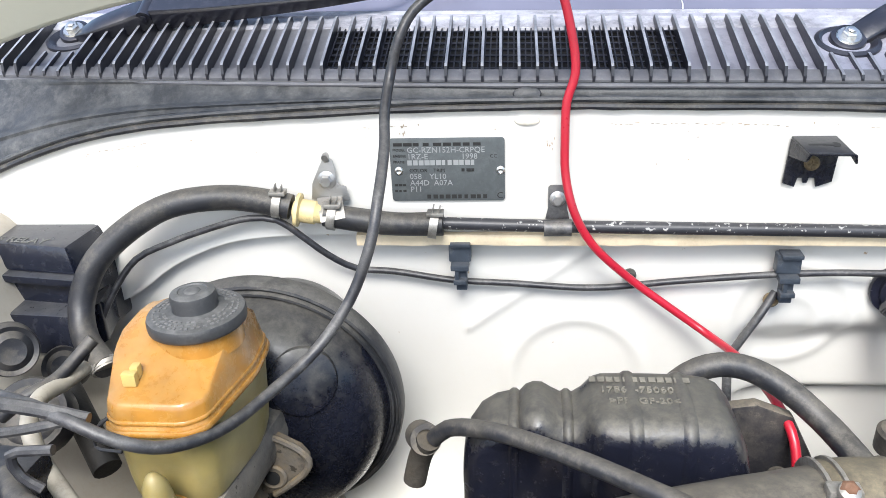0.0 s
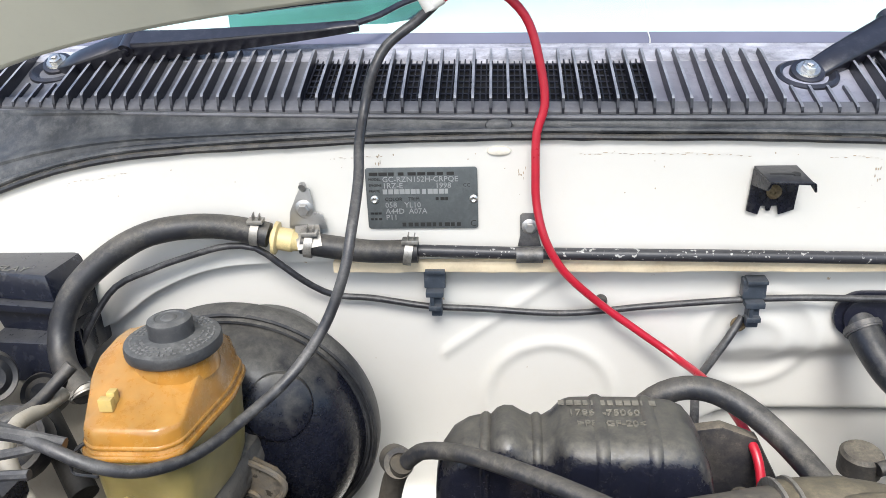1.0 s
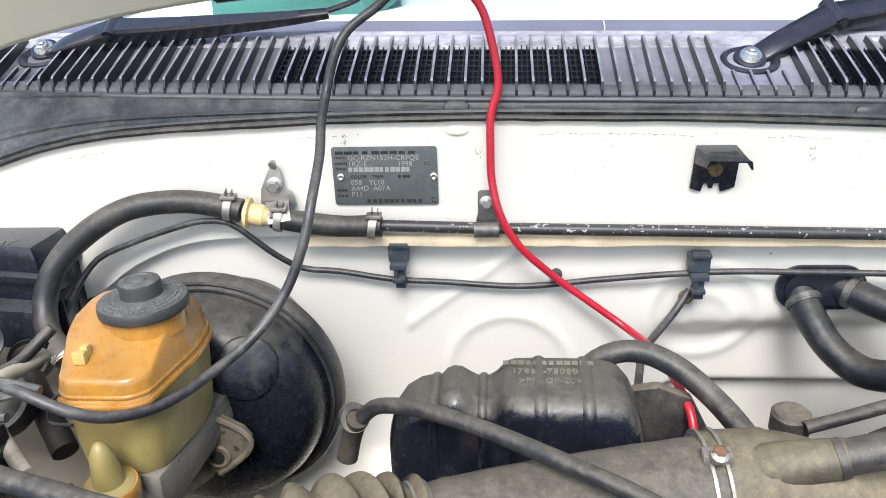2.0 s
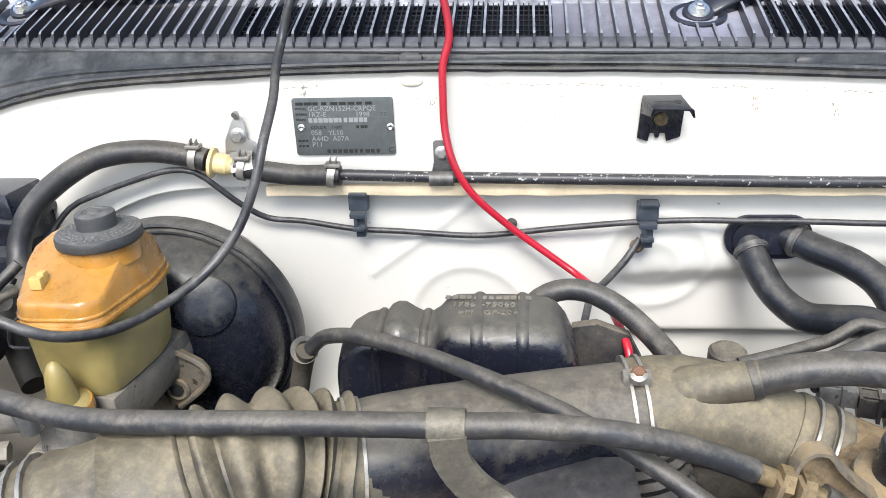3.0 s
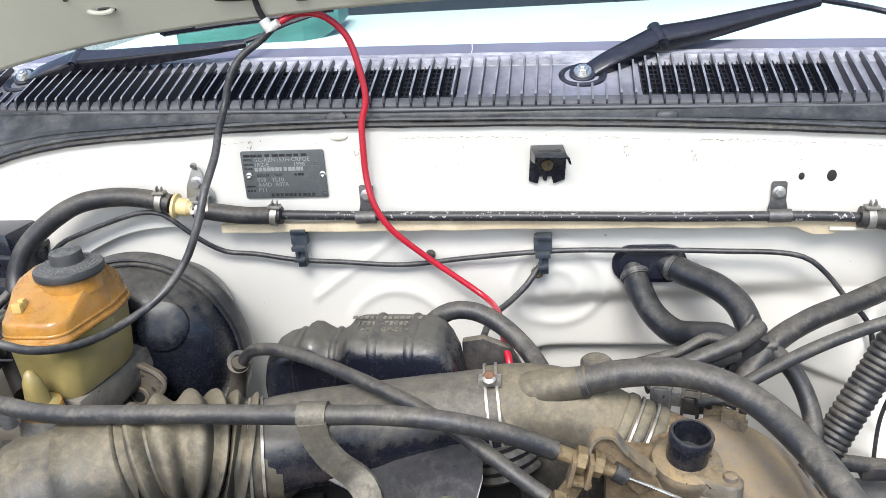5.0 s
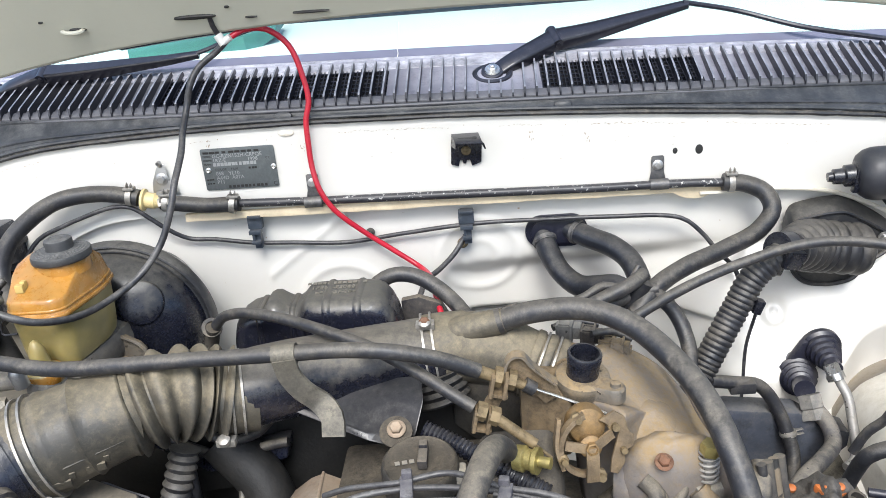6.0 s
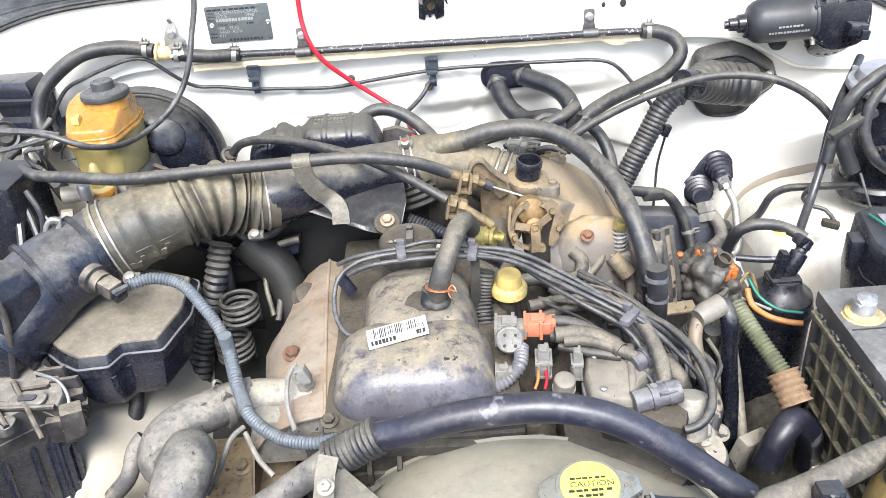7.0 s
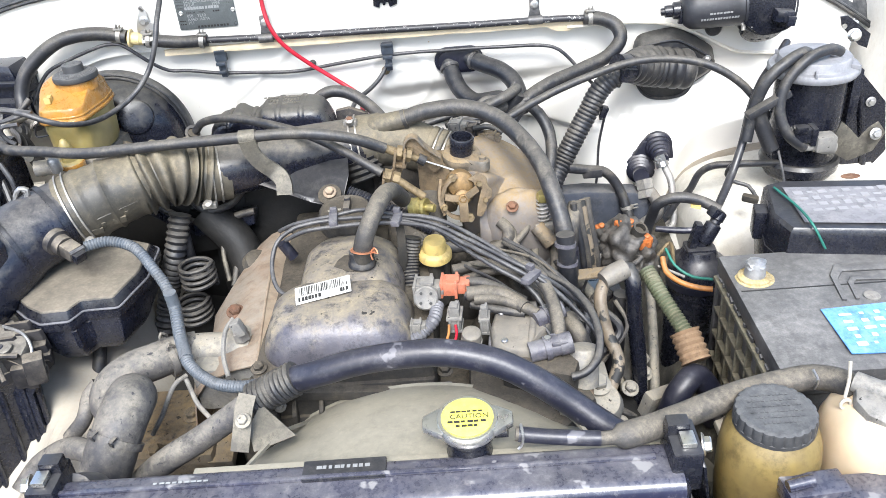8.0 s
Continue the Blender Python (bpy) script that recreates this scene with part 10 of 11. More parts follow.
    part("rear_pipe", tube([(0.153, -0.054, 0.840), (0.110, -0.056, 0.810), (0.074, -0.065, 0.790), (0.039, -0.076, 0.775), (-0.002, -0.074, 0.740), (-0.035, -0.072, 0.700)], 0.0155, 20), ALU_HOSE, h)
    c = thing("hose_bracket", (0.147, -0.096, 0.850), "bent zinc bracket with a bolt holding the dark hose", "bracket")
    part("strap", ribbon([(0.154, -0.083, 0.872), (0.150, -0.096, 0.862), (0.148, -0.106, 0.850), (0.143, -0.123, 0.825)], 0.02, 0.003, (1, 0.1, 0)), STRAP, c)
    part("bolt", bolt_mesh((0.151, -0.110, 0.858), (0, -0.5, 1), 0.012), CAST, c)
    gs = thing("gusset_plate", (0.181, -0.097, 0.830), "pale dusty triangular gusset beside the fan shroud", "bracket")
    part("plate", prism([(0.160, -0.069, 0.845), (0.203, -0.103, 0.825), (0.159, -0.125, 0.825), (0.148, -0.094, 0.830)], (0, 0.003, -0.003), 0.0008), STRAP, gs)


make_cooling()


def make_shroud():
    s = thing("fan_shroud", (0.35, -0.08, 0.6), "tan dusty plastic fan shroud behind the radiator", "fan shroud")
    rows = []
    for k in range(41):
        a = radians(-78 + 156 * k / 40)
        arc = Vector((0.337 + 0.262 * math.sin(a), -0.012, 0.544 + 0.262 * math.cos(a)))
        lip = arc + Vector((0.001 * math.sin(a), 0.004, 0.001 * math.cos(a)))
        edge = Vector((0.357 + 0.30 * max(-1, min(1, a * 0.78)), -0.165, 0.845 - 0.02 * abs(a) - 0.25 * max(0, abs(a) - 1.2)))
        inner = Vector((0.337 + 0.255 * math.sin(a), -0.010, 0.544 + 0.255 * math.cos(a)))
        rows.append([inner, lip, arc, arc.lerp(edge, 0.35) + Vector((0, 0, 0.008)), arc.lerp(edge, 0.7) + Vector((0, 0, 0.006)), edge])
    bm = bmesh.new()
    vs = [[bm.verts.new(q) for q in row] for row in rows]
    for a, b in zip(vs, vs[1:]):
        for i in range(2, 5):
            bm.faces.new((a[i], a[i + 1], b[i + 1], b[i]))
    bmesh.ops.delete(bm, geom=[v for v in bm.verts if not v.link_faces], context="VERTS")
    part("hood", bm, SHROUD, s)
    part("rim", loft([[r[0], r[1], r[2] + Vector((0, -0.001, 0.0))] for r in rows], False), SHROUD, s, "rounded rear rim")
    for x, z in ((0.20, 0.770), (0.49, 0.756)):
        part("stiffener", ribbon([(x, -0.02, z - 0.002), (x - 0.02 * (1 if x < 0.35 else -1), -0.09, 0.815), (x - 0.04 * (1 if x < 0.35 else -1), -0.160, 0.838)], 0.004, 0.004, (1, 0, 0)), SHROUD, s)
    part("top_flange", box((0.357, -0.168, 0.842), (0.50, 0.012, 0.006), 0.002), SHROUD, s)
    f = thing("cooling_fan", (0.357, 0.0, 0.585), "grimy cooling fan hub inside the shroud", "fan")
    part("hub", turned([(0.06, 0), (0.06, 0.03), (0.04, 0.045), (0.02, 0.05)], (0.357, -0.03, 0.585), (0, -1, 0), 28), GRIME, f)
    for k in range(7):
        a = 2 * math.pi * k / 7
        u, w = Vector((math.cos(a), 0, math.sin(a))), Vector((-math.sin(a), 0, math.cos(a)))
        o = Vector((0.357, -0.03, 0.585))
        part("blade", prism([o + u * 0.055 - w * 0.025, o + u * 0.055 + w * 0.025 + Vector((0, -0.02, 0)), o + u * 0.225 + w * 0.05 + Vector((0, -0.025, 0)), o + u * 0.225 - w * 0.035], (0, 0.004, 0), 0.001), PLASTIC_DUSTY, f)
    b = thing("drive_belt", (0.36, -0.02, 0.7), "black ribbed drive belt in front of the engine", "belt")
    part("belt", joined(tube([(0.20, -0.030, 0.72), (0.30, -0.028, 0.725), (0.45, -0.026, 0.72)], 0.009, 8), tube([(0.20, -0.030, 0.69), (0.33, -0.028, 0.695), (0.46, -0.026, 0.69)], 0.008, 8)), RUBBER_BLACK, b)
    # radiator
    r = thing("radiator", (0.28, -0.22, 0.5), "radiator with a scuffed black plastic top tank", "radiator")
    x0, x1 = -0.055, 0.610
    rings = []
    for x, g in ((x0, 0.012), (x0 + 0.008, 0.0), (x1 - 0.008, 0.0), (x1, 0.012)):
        rings.append([(x, -0.205 + u, 0.828 + v) for u, v in rounded(0, 0, 0.064 - 2 * g, 0.056 - 2 * g, 0.014, 5)])
    part("top_tank", loft(rings), TANK, r)
    part("tank_ridge", box(((x0 + x1) / 2, -0.199, 0.858), (x1 - x0 - 0.06, 0.006, 0.005), 0.002), TANK, r)
    part("rating_panel", box((0.27, -0.190, 0.857), (0.085, 0.026, 0.006), 0.002), PLASTIC, r)
    part("header", box(((x0 + x1) / 2, -0.210, 0.795), (x1 - x0 + 0.02, 0.075, 0.012), 0.002), STEEL, r, "crimped metal header")
    for k in range(44):
        x = x0 + (x1 - x0) * (k + 0.5) / 44
        part("crimp_tab", box((x, -0.2485, 0.800), (0.009, 0.003, 0.012), 0.0008), STEEL, r)
    part("core", box(((x0 + x1) / 2, -0.210, 0.62), (x1 - x0, 0.04, 0.34), 0.002), GRIME, r)
    part("print_row", bars((0.075, -0.196, 0.8565), (1, 0, 0), (0, 1, 0.1), 0.058, 0.0045, 9, 21), PRINT, r, "row of pale bars")
    part("print_row", bars((0.242, -0.190, 0.8602), (1, 0, 0), (0, 1, 0), 0.055, 0.004, 9, 22), PRINT_DIM, r, "row of pale bars")
    part("inlet", tube([(-0.020, -0.185, 0.835), (-0.022, -0.150, 0.80)], 0.026, 20), ALU_HOSE, r)
    # filler neck and cap
    n = (0.397, -0.163, 0.868)
    part("neck", joined(turned([(0.025, -0.03), (0.022, -0.01), (0.022, 0.004), (0.028, 0.006), (0.028, 0.012)], n, (0, -0.05, 1), 28), tube([n, (n[0] + 0.04, n[1] - 0.005, n[2] + 0.006)], 0.006, 12)), PLASTIC, r)
    c = thing("pressure_cap", (n[0], n[1], n[2] + 0.012), "silver radiator cap with a round yellow warning label", "cap")
    top = Vector((n[0], n[1], n[2] + 0.012))
    part("body", turned([(0.031, 0), (0.032, 0.002), (0.032, 0.008), (0.030, 0.012), (0.010, 0.0125)], top, (0, -0.05, 1), 36), BRIGHT, c)
    wing = [(0.046, -0.008), (0.046, 0.008), (0.030, 0.018), (0.0, 0.026), (-0.030, 0.018), (-0.046, 0.008), (-0.046, -0.008), (-0.030, -0.018), (0.0, -0.026), (0.030, -0.018)]
    part("wing_plate", prism([top + Vector((u, v, 0.001)) for u, v in wing], (0, 0, 0.009), 0.003), BRIGHT, c)
    lab = part("label", turned([(0.0265, 0), (0.0265, 0.0008), (0.026, 0.001)], top + Vector((0, -0.0006, 0.0125)), (0, -0.05, 1), 36), YELLOW_LABEL, c, "yellow warning label")
    zt = top.z + 0.0138
    part("wording", letters("CAUTION", 0.0088, (top.x + 0.002, top.y - 0.0032, zt), (1, 0, 0), (0, 1, 0.05), 0.0002, "CENTER"), INK, lab, "black words")
    part("wording", letters("A", 0.011, (top.x - 0.012, top.y + 0.0095, zt), (1, 0, 0), (0, 1, 0.05), 0.0002, "CENTER"), INK, lab)
    part("wording", letters("0.9", 0.009, (top.x + 0.036, top.y - 0.004, top.z + 0.0105), (1, 0, 0), (0, 1, 0), 0.0003, "CENTER"), GREY_CONN, c, "stamped pressure figure")
    part("print_row", bars((top.x - 0.017, top.y + 0.0055, zt), (1, 0, 0), (0, 1, 0.05), 0.034, 0.0022, 6, 23, 0.0003), INK, lab)
    part("print_row", bars((top.x - 0.020, top.y - 0.0088, zt - 0.0003), (1, 0, 0), (0, 1, 0.05), 0.040, 0.0028, 6, 24, 0.0003), INK, lab)
    part("print_row", bars((top.x - 0.012, top.y - 0.0145, zt - 0.0006), (1, 0, 0), (0, 1, 0.05), 0.024, 0.0028, 4, 25, 0.0003), INK, lab)
    # end brackets
    for at, sx in (((-0.034, -0.184, 0.865), -1), ((0.606, -0.196, 0.875), 1)):
        k = thing("radiator_mount", at, "black folded steel radiator mount with a bolt", "bracket", "radiator mounts")
        p = Vector(at)
        part("fold", joined(box(tuple(p + Vector((0, 0, -0.02))), (0.030, 0.05, 0.05), 0.004), box(tuple(p + Vector((-0.004 * sx, 0.01, 0.010))), (0.022, 0.016, 0.016), 0.002)), PLASTIC, k)
        part("slot", box(tuple(p + Vector((0.002 * sx, -0.008, 0.0085))), (0.014, 0.018, 0.006), 0.001), BRIGHT, k)
        part("bolt", bolt_mesh(p + Vector((0.018 * sx, -0.004, -0.004)), (sx, -0.2, 0.2), 0.016), BRIGHT, k)
        part("skirt", prism([p + Vector((0.014 * sx, 0.02, -0.01)), p + Vector((0.020 * sx, -0.01, -0.03)), p + Vector((0.030 * sx, -0.015, -0.10)), p + Vector((0.018 * sx, 0.02, -0.10))], (0.003 * sx, 0, 0), 0.0008), PLASTIC, k)
    # overflow hose to the tank
    o = thing("overflow_hose", (0.446, -0.176, 0.878), "grey overflow hose from the radiator cap to the tank", "hose")
    part("hose", tube([(0.444, -0.176, 0.878), (0.471, -0.179, 0.875), (0.510, -0.182, 0.872), (0.541, -0.182, 0.870), (0.580, -0.170, 0.868), (0.624, -0.153, 0.868), (0.677, -0.131, 0.868), (0.728, -0.117, 0.868), (0.764, -0.116, 0.872), (0.785, -0.132, 0.878), (0.794, -0.150, 0.882)], lambda f: 0.0072 + 0.0065 * max(0.0, min(1.0, (f - 0.26) / 0.02)), 18, 0.008), RUBBER_DUSTY, o)
    part("thin_end", tube([(0.447, -0.177, 0.878), (0.471, -0.179, 0.875), (0.510, -0.182, 0.872), (0.528, -0.183, 0.871)], 0.0079, 18), RUBBER_BLACK, o, "shiny black thin end")
    part("spring_wire", tube([(0.450, -0.172, 0.886), (0.451, -0.187, 0.886), (0.449, -0.181, 0.865), (0.446, -0.182, 0.862)], 0.0016, 6), STEEL, o)
    part("spring_wire", tube([(0.757, -0.125, 0.890), (0.756, -0.140, 0.890), (0.759, -0.131, 0.870)], 0.0016, 6), STEEL, o)


make_shroud()


# ---- right side: battery, tanks, fuse box, canister ----
def make_battery():
    x0, x1, y0, y1, zt, zb = 0.752, 1.055, -0.072, 0.178, 0.838, 0.62
    b = thing("battery", ((x0 + x1) / 2, 0.05, zb), "dusty black car battery with lattice sides and corroded terminal", "battery")
    cx, cy = (x0 + x1) / 2, (y0 + y1) / 2
    part("case", box((cx, cy, (zt + zb) / 2 - 0.012), (x1 - x0 - 0.014, y1 - y0 - 0.014, zt - zb - 0.02), 0.004), BATTERY, b)
    part("lid", joined(box((cx, cy, zt - 0.012), (x1 - x0, y1 - y0, 0.024), 0.004), box((cx, cy, zt - 0.030), (x1 - x0 - 0.006, y1 - y0 - 0.006, 0.010), 0.002)), BATTERY, b)
    # lattice ribs on the end wall
    for j in range(1, 7):
        y = y0 + (y1 - y0) * j / 7
        part("lattice_rib", box((x0 + 0.0035, y, (zt + zb) / 2 - 0.015), (0.009, 0.0042, zt - zb - 0.05), 0.001), BATTERY_RIB, b)
    for j in range(5):
        part("lattice_rib", box((x0 + 0.003, cy, zb + 0.018 + 0.040 * j), (0.008, y1 - y0 - 0.02, 0.0042), 0.001), BATTERY_RIB, b)
    rnd0 = random.Random(6)
    part("top_rail", box((x0 + 0.001, cy, zt - 0.034), (0.010, y1 - y0 - 0.004, 0.007), 0.002), BATTERY_RIB, b)
    for k in range(14):
        y = y0 + 0.012 + (y1 - y0 - 0.03) * k / 13
        part("vent_lug", box((x0 + 0.0015, y + rnd0.uniform(-0.004, 0.004), zt - 0.027), (0.005, rnd0.uniform(0.003, 0.012), rnd0.uniform(0.003, 0.007)), 0.001, (rnd0.uniform(-25, 25), 0, 0)), BATTERY, b)
    for y in (y0 + 0.006, y1 - 0.006):
        part("corner_rib", box((x0 + 0.004, y, (zt + zb) / 2 - 0.015), (0.008, 0.010, zt - zb - 0.03), 0.002), BATTERY, b)
    t = (0.782, 0.119, 0.842)
    part("crust", lump((t[0] + 0.001, t[1] - 0.001, zt), (0.050, 0.045, 0.005), 4, 0.06, 4), CORROSION, b, "yellow corrosion crust")
    part("collar", turned([(0.0215, 0), (0.0210, 0.004), (0.0175, 0.007), (0.017, 0.006)], (t[0], t[1], zt), (0, 0, 1), 28), CORROSION, b, "corroded collar")
    part("terminal", joined(turned([(0.0140, 0.004), (0.0125, 0.022), (0.0115, 0.026), (0.006, 0.0275), (0.004, 0.0255)], (t[0], t[1], zt), (0.03, 0, 1), 28), lump((t[0], t[1], zt + 0.022), (0.026, 0.025, 0.014), 6, 0.4, 3)), LEAD, b, "grey lead terminal")
    o = [(0.837, 0.039, 0.840), (0.919, 0.044, 0.840), (0.970, 0.047, 0.841), (0.921, -0.051, 0.840), (0.838, -0.048, 0.841)]
    lab = part("label", prism(o, (0, 0, 0.0012), 0), BLUE_LABEL, b, "blue and white label")
    rnd = random.Random(8)
    for r in range(5):
        for c in range(8):
            q = Vector((0.849, 0.030, 0.842)) + Vector((0.018 * c - 0.001 * r + rnd.uniform(-0.002, 0.002), -0.014 * r + 0.001 * c, 0))
            part("print", box(tuple(q + Vector((0.012, -0.006, 0.0002))), (rnd.uniform(0.004, 0.015), rnd.uniform(0.003, 0.007), 0.0006), 0), WHITE_LABEL, lab)
    # raised moulding on the lid
    m = [(1.011, 0.130, 0.838), (0.892, 0.135, 0.838), (0.877, 0.110, 0.839), (0.871, 0.057, 0.838), (0.877, 0.056, 0.838), (0.884, 0.102, 0.838), (0.896, 0.118, 0.838), (1.004, 0.115, 0.838)]
    part("moulding", prism(m, (0, 0, 0.0025), 0.0010), BATTERY, b)
    m = [(0.996, 0.100, 0.839), (0.902, 0.106, 0.838), (0.893, 0.094, 0.838), (0.888, 0.057, 0.838), (0.893, 0.057, 0.838), (0.898, 0.087, 0.838), (0.905, 0.097, 0.838), (0.991, 0.090, 0.838)]
    part("moulding", prism(m, (0, 0, 0.0025), 0.0010), BATTERY, b)
    c = (0.910, 0.062, 0.838)
    part("vent_plug", turned([(0.010, 0), (0.010, 0.002), (0.007, 0.0025)], c, (0, 0, 1), 20), GREY_CONN, b)
    part("seam_line", box((x0 + 0.10, (0.770, 0.091, 0.838)[1], zt + 0.0002), (0.19, 0.002, 0.0008), 0), INK, b)
    s = thing("battery_tray", ((x0 + x1) / 2, cy, 0.6), "pale metal battery tray under the battery", "tray")
    part("tray", box((cx, cy, 0.612), (x1 - x0 + 0.02, y1 - y0 + 0.02, 0.014), 0.003), PAINT_DIRTY, s)


make_battery()


def make_tanks():
    p = Vector((0.702, -0.175, 0.872))
    r = thing("steering_fluid_tank", (p.x, p.y, p.z - 0.15), "round brown-yellow power steering fluid tank with a black knurled cap", "fluid tank")
    part("tank", turned([(0.040, -0.14), (0.047, -0.12), (0.050, -0.08), (0.0505, -0.040), (0.0485, -0.022), (0.044, -0.009), (0.038, -0.002), (0.034, 0.004)], p, (0, -0.02, 1), 36), HONEY, r)
    rings = []
    for z, g in ((0.001, 0.0), (0.011, 0.0), (0.0145, -0.0012), (0.0160, -0.0035), (0.0155, -0.0060)):
        ring = []
        for k in range(144):
            a = 2 * math.pi * k / 144
            rad = 0.0385 + g + 0.0016 * abs(math.cos(a * 12)) ** 0.6 * (1.0 if g > -0.003 else 0.3)
            ring.append((p.x + rad * math.cos(a), p.y + rad * math.sin(a), p.z + z))
        rings.append(ring)
    cap = part("cap", loft(rings), CAP, r, "black knurled cap")
    part("skirt_ring", band(p + Vector((0, 0, 0.000)), (0, 0, 1), 0.0392, 0.004, 0.001), CAP, cap)
    marks = []
    for k in range(6):
        y = -0.020 + 0.0078 * k
        w = math.sqrt(max(0, 0.027 ** 2 - y * y))
        marks.append(bars((p.x - w, p.y + y, p.z + 0.0156), (1, 0, 0), (0, 1, 0), 2 * w, 0.0030, int(5 + 260 * w), k + 40, 0.0004))
    part("embossing", joined(*marks), CAP, cap, "faint raised lettering")
    w = thing("coolant_tank", (0.830, -0.152, 0.750), "cream plastic coolant overflow tank with a grey cap", "coolant tank")
    q = Vector((0.804, -0.168, 0.860))
    rings = []
    for z, s in ((-0.16, 0.80), (-0.14, 0.95), (-0.06, 1.0), (-0.015, 0.97), (0.005, 0.86), (0.018, 0.62), (0.023, 0.3)):
        rings.append([(q.x + 0.018 + u * s, q.y + v * s, q.z + z) for u, v in rounded(0, 0, 0.130, 0.11, 0.045, 7)])
    part("tank", loft(rings), CREAM, w)
    part("cap", joined(turned([(0.030, 0), (0.030, 0.010), (0.026, 0.014), (0.012, 0.016)], q + Vector((0.006, -0.004, 0.016)), (0.1, -0.15, 1), 10), tube([q + Vector((0.01, 0.000, 0.03)), q + Vector((-0.014, 0.022, 0.030))], 0.011, 14)), GREY_CONN, w, "grey cap with hose spout")
    part("twist_wire", joined(tube([q + Vector((-0.018, 0.03, 0.05)), q + Vector((-0.022, 0.018, 0.038)), q + Vector((-0.028, 0.008, 0.022))], 0.0018, 6), tube([q + Vector((-0.028 + 0.005 * math.cos(a), 0.004, 0.017 + 0.006 * math.sin(a))) for a in (k * 0.8 for k in range(9))], 0.0018, 6)), PIPE_CREAM, w)
    fb = thing("front_bracket", (0.726, -0.239, 0.840), "black folded steel bracket before the fluid tanks", "bracket")
    part("fold", joined(box((0.724, -0.233, 0.835), (0.06, 0.03, 0.02), 0.003, (0, 0, 5)), box((0.765, -0.241, 0.830), (0.12, 0.05, 0.012), 0.003), tube([(0.695, -0.240, 0.850), (0.720, -0.237, 0.853)], 0.006, 10)), TANK, fb)


make_tanks()


def make_fuse_box():
    f = thing("fuse_box", (0.95, 0.26, 0.72), "black fuse box with a pale printed lid label", "fuse box")
    o = [(0.853, 0.304, 0.870), (0.880, 0.312, 0.870), (1.027, 0.293, 0.870), (1.083, 0.288, 0.870), (1.012, 0.146, 0.870), (0.846, 0.174, 0.870), (0.835, 0.217, 0.870)]
    c = sum((Vector(q) for q in o), Vector()) / len(o)
    part("lid", loft([[Vector(q).lerp(c, -0.03) + Vector((0, 0, -0.045)) for q in o], [Vector(q).lerp(c, -0.01) + Vector((0, 0, -0.010)) for q in o], [Vector(q) for q in o], [Vector(q).lerp(c, 0.05) + Vector((0, 0, 0.005)) for q in o], [Vector(q).lerp(c, 0.9) + Vector((0, 0, 0.006)) for q in o]]), PLASTIC, f)
    part("base", loft([[Vector(q).lerp(c, 0.05) + Vector((0, 0, -0.15)) for q in o], [Vector(q).lerp(c, -0.06) + Vector((0, 0, -0.075)) for q in o], [Vector(q).lerp(c, -0.05) + Vector((0, 0, -0.045)) for q in o]]), PLASTIC, f)
    part("latch", box((0.836, 0.257, 0.840), (0.022, 0.03, 0.045), 0.004, (0, 0, -10)), PLASTIC, f)
    lo = [(0.873, 0.286, 0.877), (1.014, 0.268, 0.877), (1.069, 0.263, 0.877), (1.018, 0.161, 0.877), (0.868, 0.186, 0.877)]
    lab = part("label", prism(lo, (0, 0, 0.0008), 0), LABEL_GREY, f, "pale printed label")
    rnd = random.Random(2)
    q0 = Vector((0.880, 0.270, 0.878))
    for r in range(4):
        for k in range(11):
            w = rnd.uniform(0.007, 0.013)
            part("print", box(tuple(q0 + Vector((0.017 * k + 0.008 + 0.003 * r, -0.017 * r - 0.004, 0))), (w, rnd.uniform(0.004, 0.010), 0.0006), 0), LABEL_PRINT, lab)
    hose_thing("wire", "thin green wire lying over the fuse box lid", [(0.860, 0.283, 0.880), (0.870, 0.222, 0.882), (0.872, 0.168, 0.882), (0.889, 0.159, 0.850)], 0.0018, WIRE_GREEN, "wire", piece="sheath")


make_fuse_box()


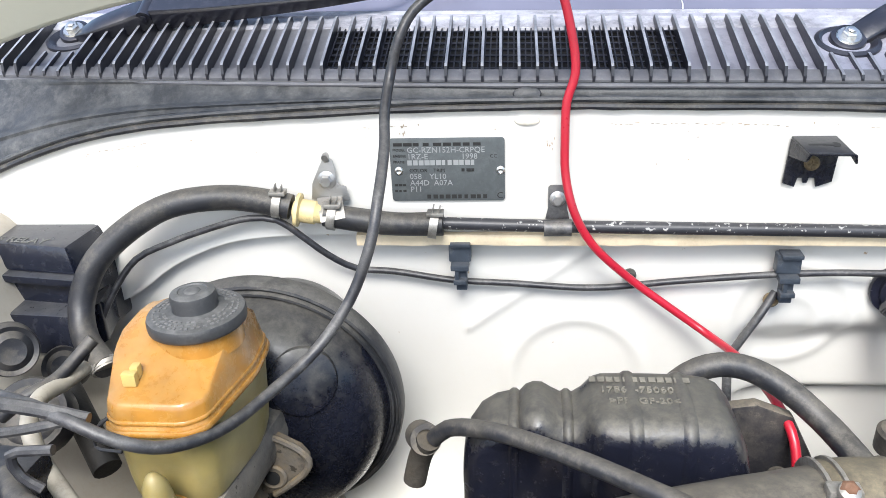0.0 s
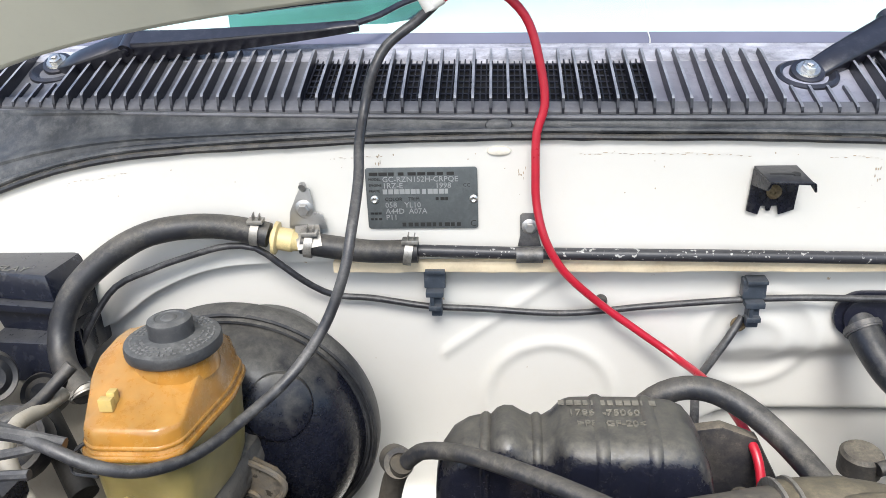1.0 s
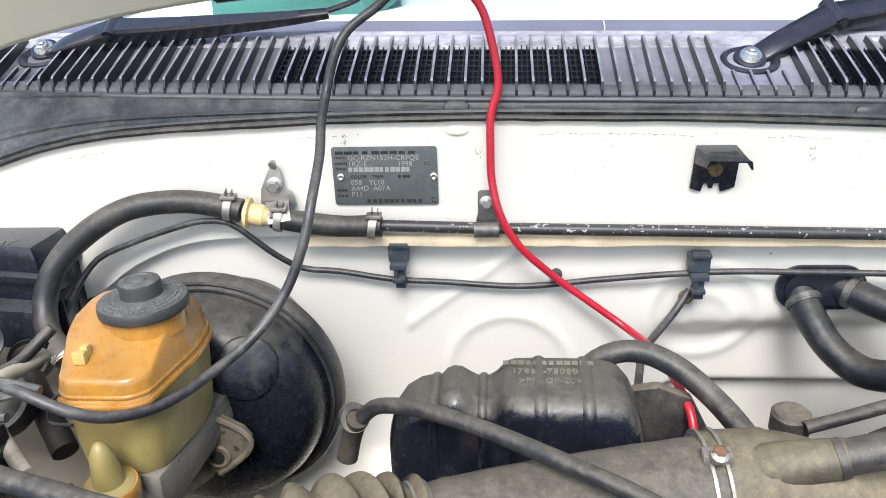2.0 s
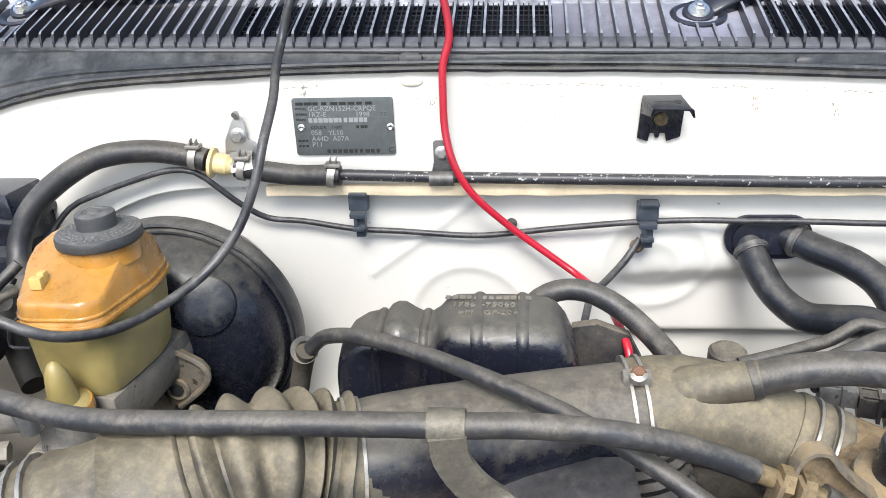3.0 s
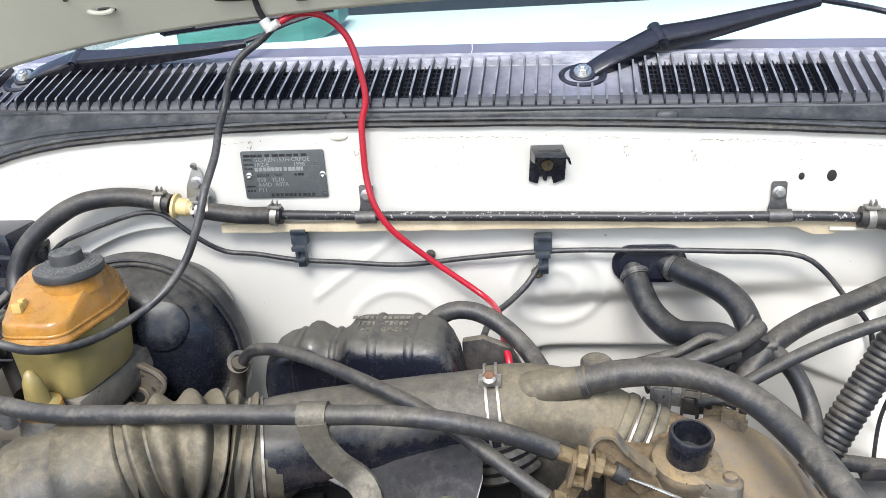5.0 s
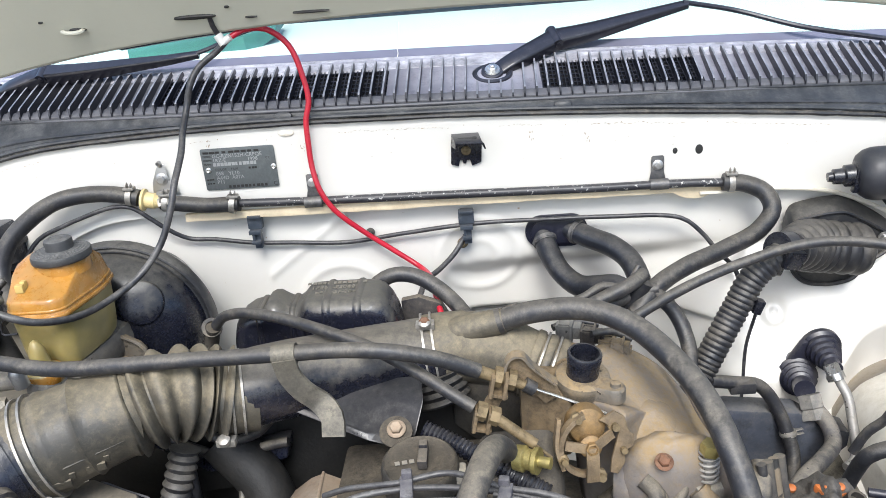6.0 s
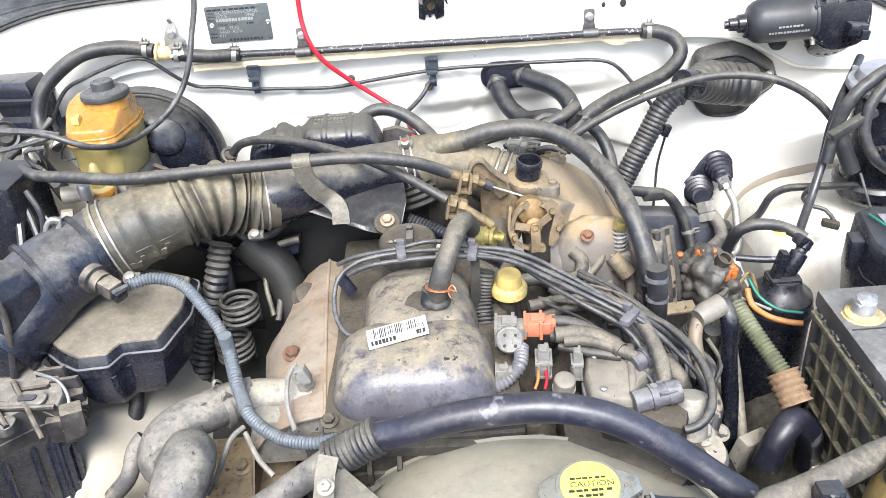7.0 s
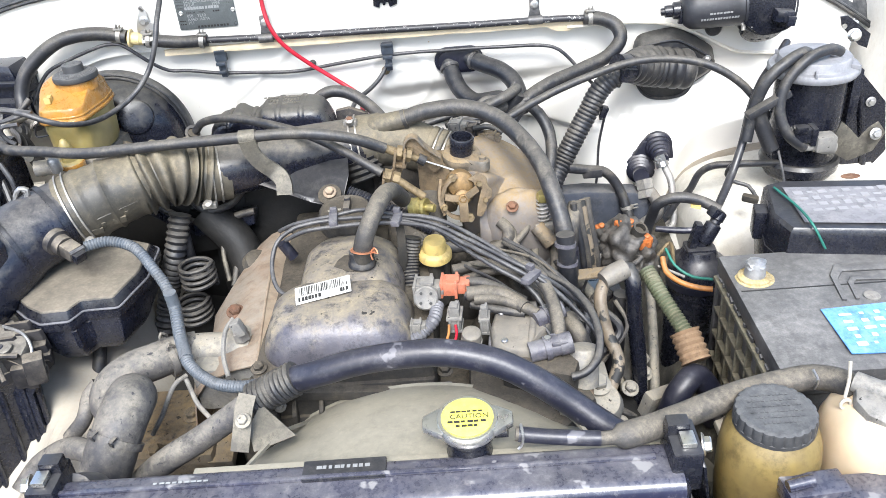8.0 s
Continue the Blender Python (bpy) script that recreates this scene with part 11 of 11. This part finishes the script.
def make_canister():
    top = Vector((0.985, 0.500, 0.981))
    c = thing("charcoal_canister", (top.x, top.y, top.z - 0.20), "black round charcoal canister with a pale scuffed lid", "canister")
    part("can", turned([(0.050, -0.195), (0.056, -0.188), (0.0565, -0.186), (0.0565, -0.175), (0.0555, -0.172), (0.0555, -0.01), (0.058, -0.008)], top, (0, 0, 1), 48), SERVO, c)
    part("foot_ring", turned([(0.056, -0.182), (0.063, -0.178), (0.065, -0.164), (0.061, -0.158), (0.055, -0.158)], top, (0, 0, 1), 48), SERVO, c, "black bottom ring")
    lid = part("lid", turned([(0.056, -0.014), (0.068, -0.012), (0.0705, -0.008), (0.0705, -0.002), (0.068, 0.001), (0.058, 0.002), (0.0565, 0.004), (0.056, 0.014), (0.054, 0.0165), (0.040, 0.0175), (0.02, 0.0175)], top, (0, 0, 1), 56), LID_PALE, c, "pale chalky two-level lid")
    for a in (2.2, 4.4, 5.6):
        part("rib", box(tuple(top + Vector((0.063 * math.cos(a), 0.063 * math.sin(a), 0.004))), (0.016, 0.004, 0.008), 0.001, (0, 0, math.degrees(a))), LID_PALE, lid)
    for at, ax in (((0.964, 0.480, 0.999), (-0.5, -0.3, 0.6)), ((1.012, 0.480, 0.999), (-0.6, -0.3, 0.5))):
        part("spigot", turned([(0.0068, -0.008), (0.0068, 0.012), (0.0075, 0.013), (0.006, 0.016)], at, ax, 14), LID_PALE, lid)
    part("strap", prism([top + Vector((0.060, -0.02, 0.0)), top + Vector((0.075, -0.02, -0.01)), top + Vector((0.075, -0.02, -0.12)), top + Vector((0.060, -0.02, -0.12))], (0, 0.05, 0), 0.002), PLASTIC, c)
    for path, r in (([(0.966, 0.478, 1.004), (0.955, 0.470, 1.012), (0.931, 0.460, 1.006), (0.896, 0.450, 0.981), (0.879, 0.450, 0.935), (0.869, 0.440, 0.882)], 0.0095), ([(1.014, 0.478, 1.006), (0.995, 0.468, 1.015), (0.953, 0.450, 1.008), (0.920, 0.440, 0.973), (0.913, 0.430, 0.931), (0.928, 0.420, 0.896), (0.956, 0.420, 0.872)], 0.0085), ([(0.885, 0.450, 0.925), (0.902, 0.445, 0.886), (0.912, 0.440, 0.863)], 0.0125)):
        hose_thing("canister_hose", "grey rubber hose curving from the canister lid", path, r, RUBBER, "hose", "canister hoses")
    lm = hose_thing("wiring_loom", "black taped loom running down past the canister", [(0.986, 0.620, 0.977), (0.945, 0.560, 0.966), (0.903, 0.500, 0.952), (0.881, 0.470, 0.922), (0.868, 0.450, 0.877), (0.845, 0.420, 0.832), (0.818, 0.380, 0.809), (0.806, 0.360, 0.806)], 0.0068, PLASTIC, "wiring", piece="sleeve")
    part("strap", box((0.895, 0.435, 0.945), (0.075, 0.016, 0.012), 0.003, (0, -25, 10)), RUBBER, lm, "grey rubber strap")
    hose_thing("wiring_loom", "thin grey loom along the wing shelf", [(0.768, 0.500, 0.715), (0.784, 0.500, 0.746), (0.801, 0.495, 0.767), (0.815, 0.490, 0.803), (0.832, 0.480, 0.820), (0.856, 0.470, 0.826), (0.931, 0.470, 0.822), (0.985, 0.470, 0.818)], 0.0062, RUBBER, "wiring", piece="sleeve")
    hose_thing("wire", "thin black wire dropping to the fuse box", [(0.920, 0.430, 0.864), (0.918, 0.400, 0.846), (0.912, 0.370, 0.837)], 0.002, BLACK_WIRE, "wire", piece="sheath")
    hose_thing("wire", "thin black wire to a taped plug on the wing", [(0.852, 0.432, 0.848), (0.846, 0.438, 0.836), (0.846, 0.446, 0.820), (0.860, 0.450, 0.804), (0.883, 0.440, 0.798), (0.890, 0.420, 0.788)], 0.0034, BLACK_WIRE, "wire", piece="sheath")
    v = thing("purge_valve", (0.987, 0.420, 0.886), "grey purge valve with a black plug on a zinc bracket", "valve")
    part("plug", joined(box((0.950, 0.424, 0.894), (0.030, 0.022, 0.024), 0.003), box((0.945, 0.416, 0.907), (0.018, 0.016, 0.010), 0.002), box((0.967, 0.424, 0.892), (0.010, 0.026, 0.030), 0.002)), PLASTIC, v, "black plug")
    part("body", joined(box((0.986, 0.420, 0.880), (0.032, 0.028, 0.026), 0.004), turned([(0.012, -0.018), (0.013, 0.0), (0.011, 0.016), (0.007, 0.018)], (0.988, 0.420, 0.872), (1, 0, -0.3), 20), tube([(0.956, 0.420, 0.872), (0.976, 0.420, 0.872)], 0.0062, 12)), GREY_CONN, v)
    part("bracket", joined(prism([(1.000, 0.430, 0.866), (1.014, 0.430, 0.908), (1.030, 0.430, 0.893), (1.046, 0.430, 0.876), (1.058, 0.430, 0.893), (1.072, 0.430, 0.903), (1.087, 0.430, 0.883), (1.072, 0.430, 0.852), (1.035, 0.430, 0.837), (1.004, 0.430, 0.856)], (0, 0.003, 0), 0.0008), ribbon([(1.000, 0.432, 0.866), (1.000, 0.422, 0.868), (0.994, 0.416, 0.872)], 0.03, 0.0025, (0, 0.2, 1))), STRAP, v, "zinc bracket")
    part("bolt", bolt_mesh((1.067, 0.422, 0.886), (0, -1, 0.3), 0.013), STEEL, v)
    mp = thing("mounting_plate", (1.10, 0.540, 0.80), "black pressed steel plate holding the canister to the wing", "bracket")
    part("plate", prism([(x, 0.540, z) for x, z in ((1.050, 0.955), (1.079, 0.952), (1.137, 0.887), (1.170, 0.721), (1.095, 0.762), (1.040, 0.800))], (0, 0.006, 0), 0.002), SERVO, mp)
    part("rib", tube([(1.083, 0.539, 0.930), (1.100, 0.538, 0.860), (1.118, 0.539, 0.770)], 0.006, 10), SERVO, mp)
    wall_bolt((1.110, 0.538, 0.890), 0.012, mp)
    s = thing("hinge_bracket", (1.111, 0.660, 0.979), "black steel bracket bolted to the white wing", "bracket")
    part("plate", prism([(1.091, 0.660, 1.001), (1.104, 0.660, 1.002), (1.150, 0.660, 0.966), (1.148, 0.660, 0.940), (1.132, 0.660, 0.947), (1.096, 0.660, 0.983)], (0.0, 0.004, 0), 0.001), PLASTIC, s)
    part("bolt", bolt_mesh((1.117, 0.652, 0.969), (-0.3, -1, 0.3), 0.016), BRIGHT, s)
    part("hole", turned([(0.005, 0), (0.005, 0.001)], (1.099, 0.658, 0.984), (0, -1, 0), 12), BRIGHT, s)
    tp = thing("taped_plug", (0.879, 0.400, 0.798), "rusty taped wiring plug on the white shelf", "plug")
    part("plug", box((0.873, 0.400, 0.797), (0.026, 0.014, 0.011), 0.003, (0, 10, -20)), GRIME, tp)
    part("rust_patch", turned([(0.016, 0), (0.014, 0.001), (0.01, 0.0012)], (1.029, 0.400, 0.825), (0, -0.3, 1), 12, 0.4), RUST, tp)


make_canister()
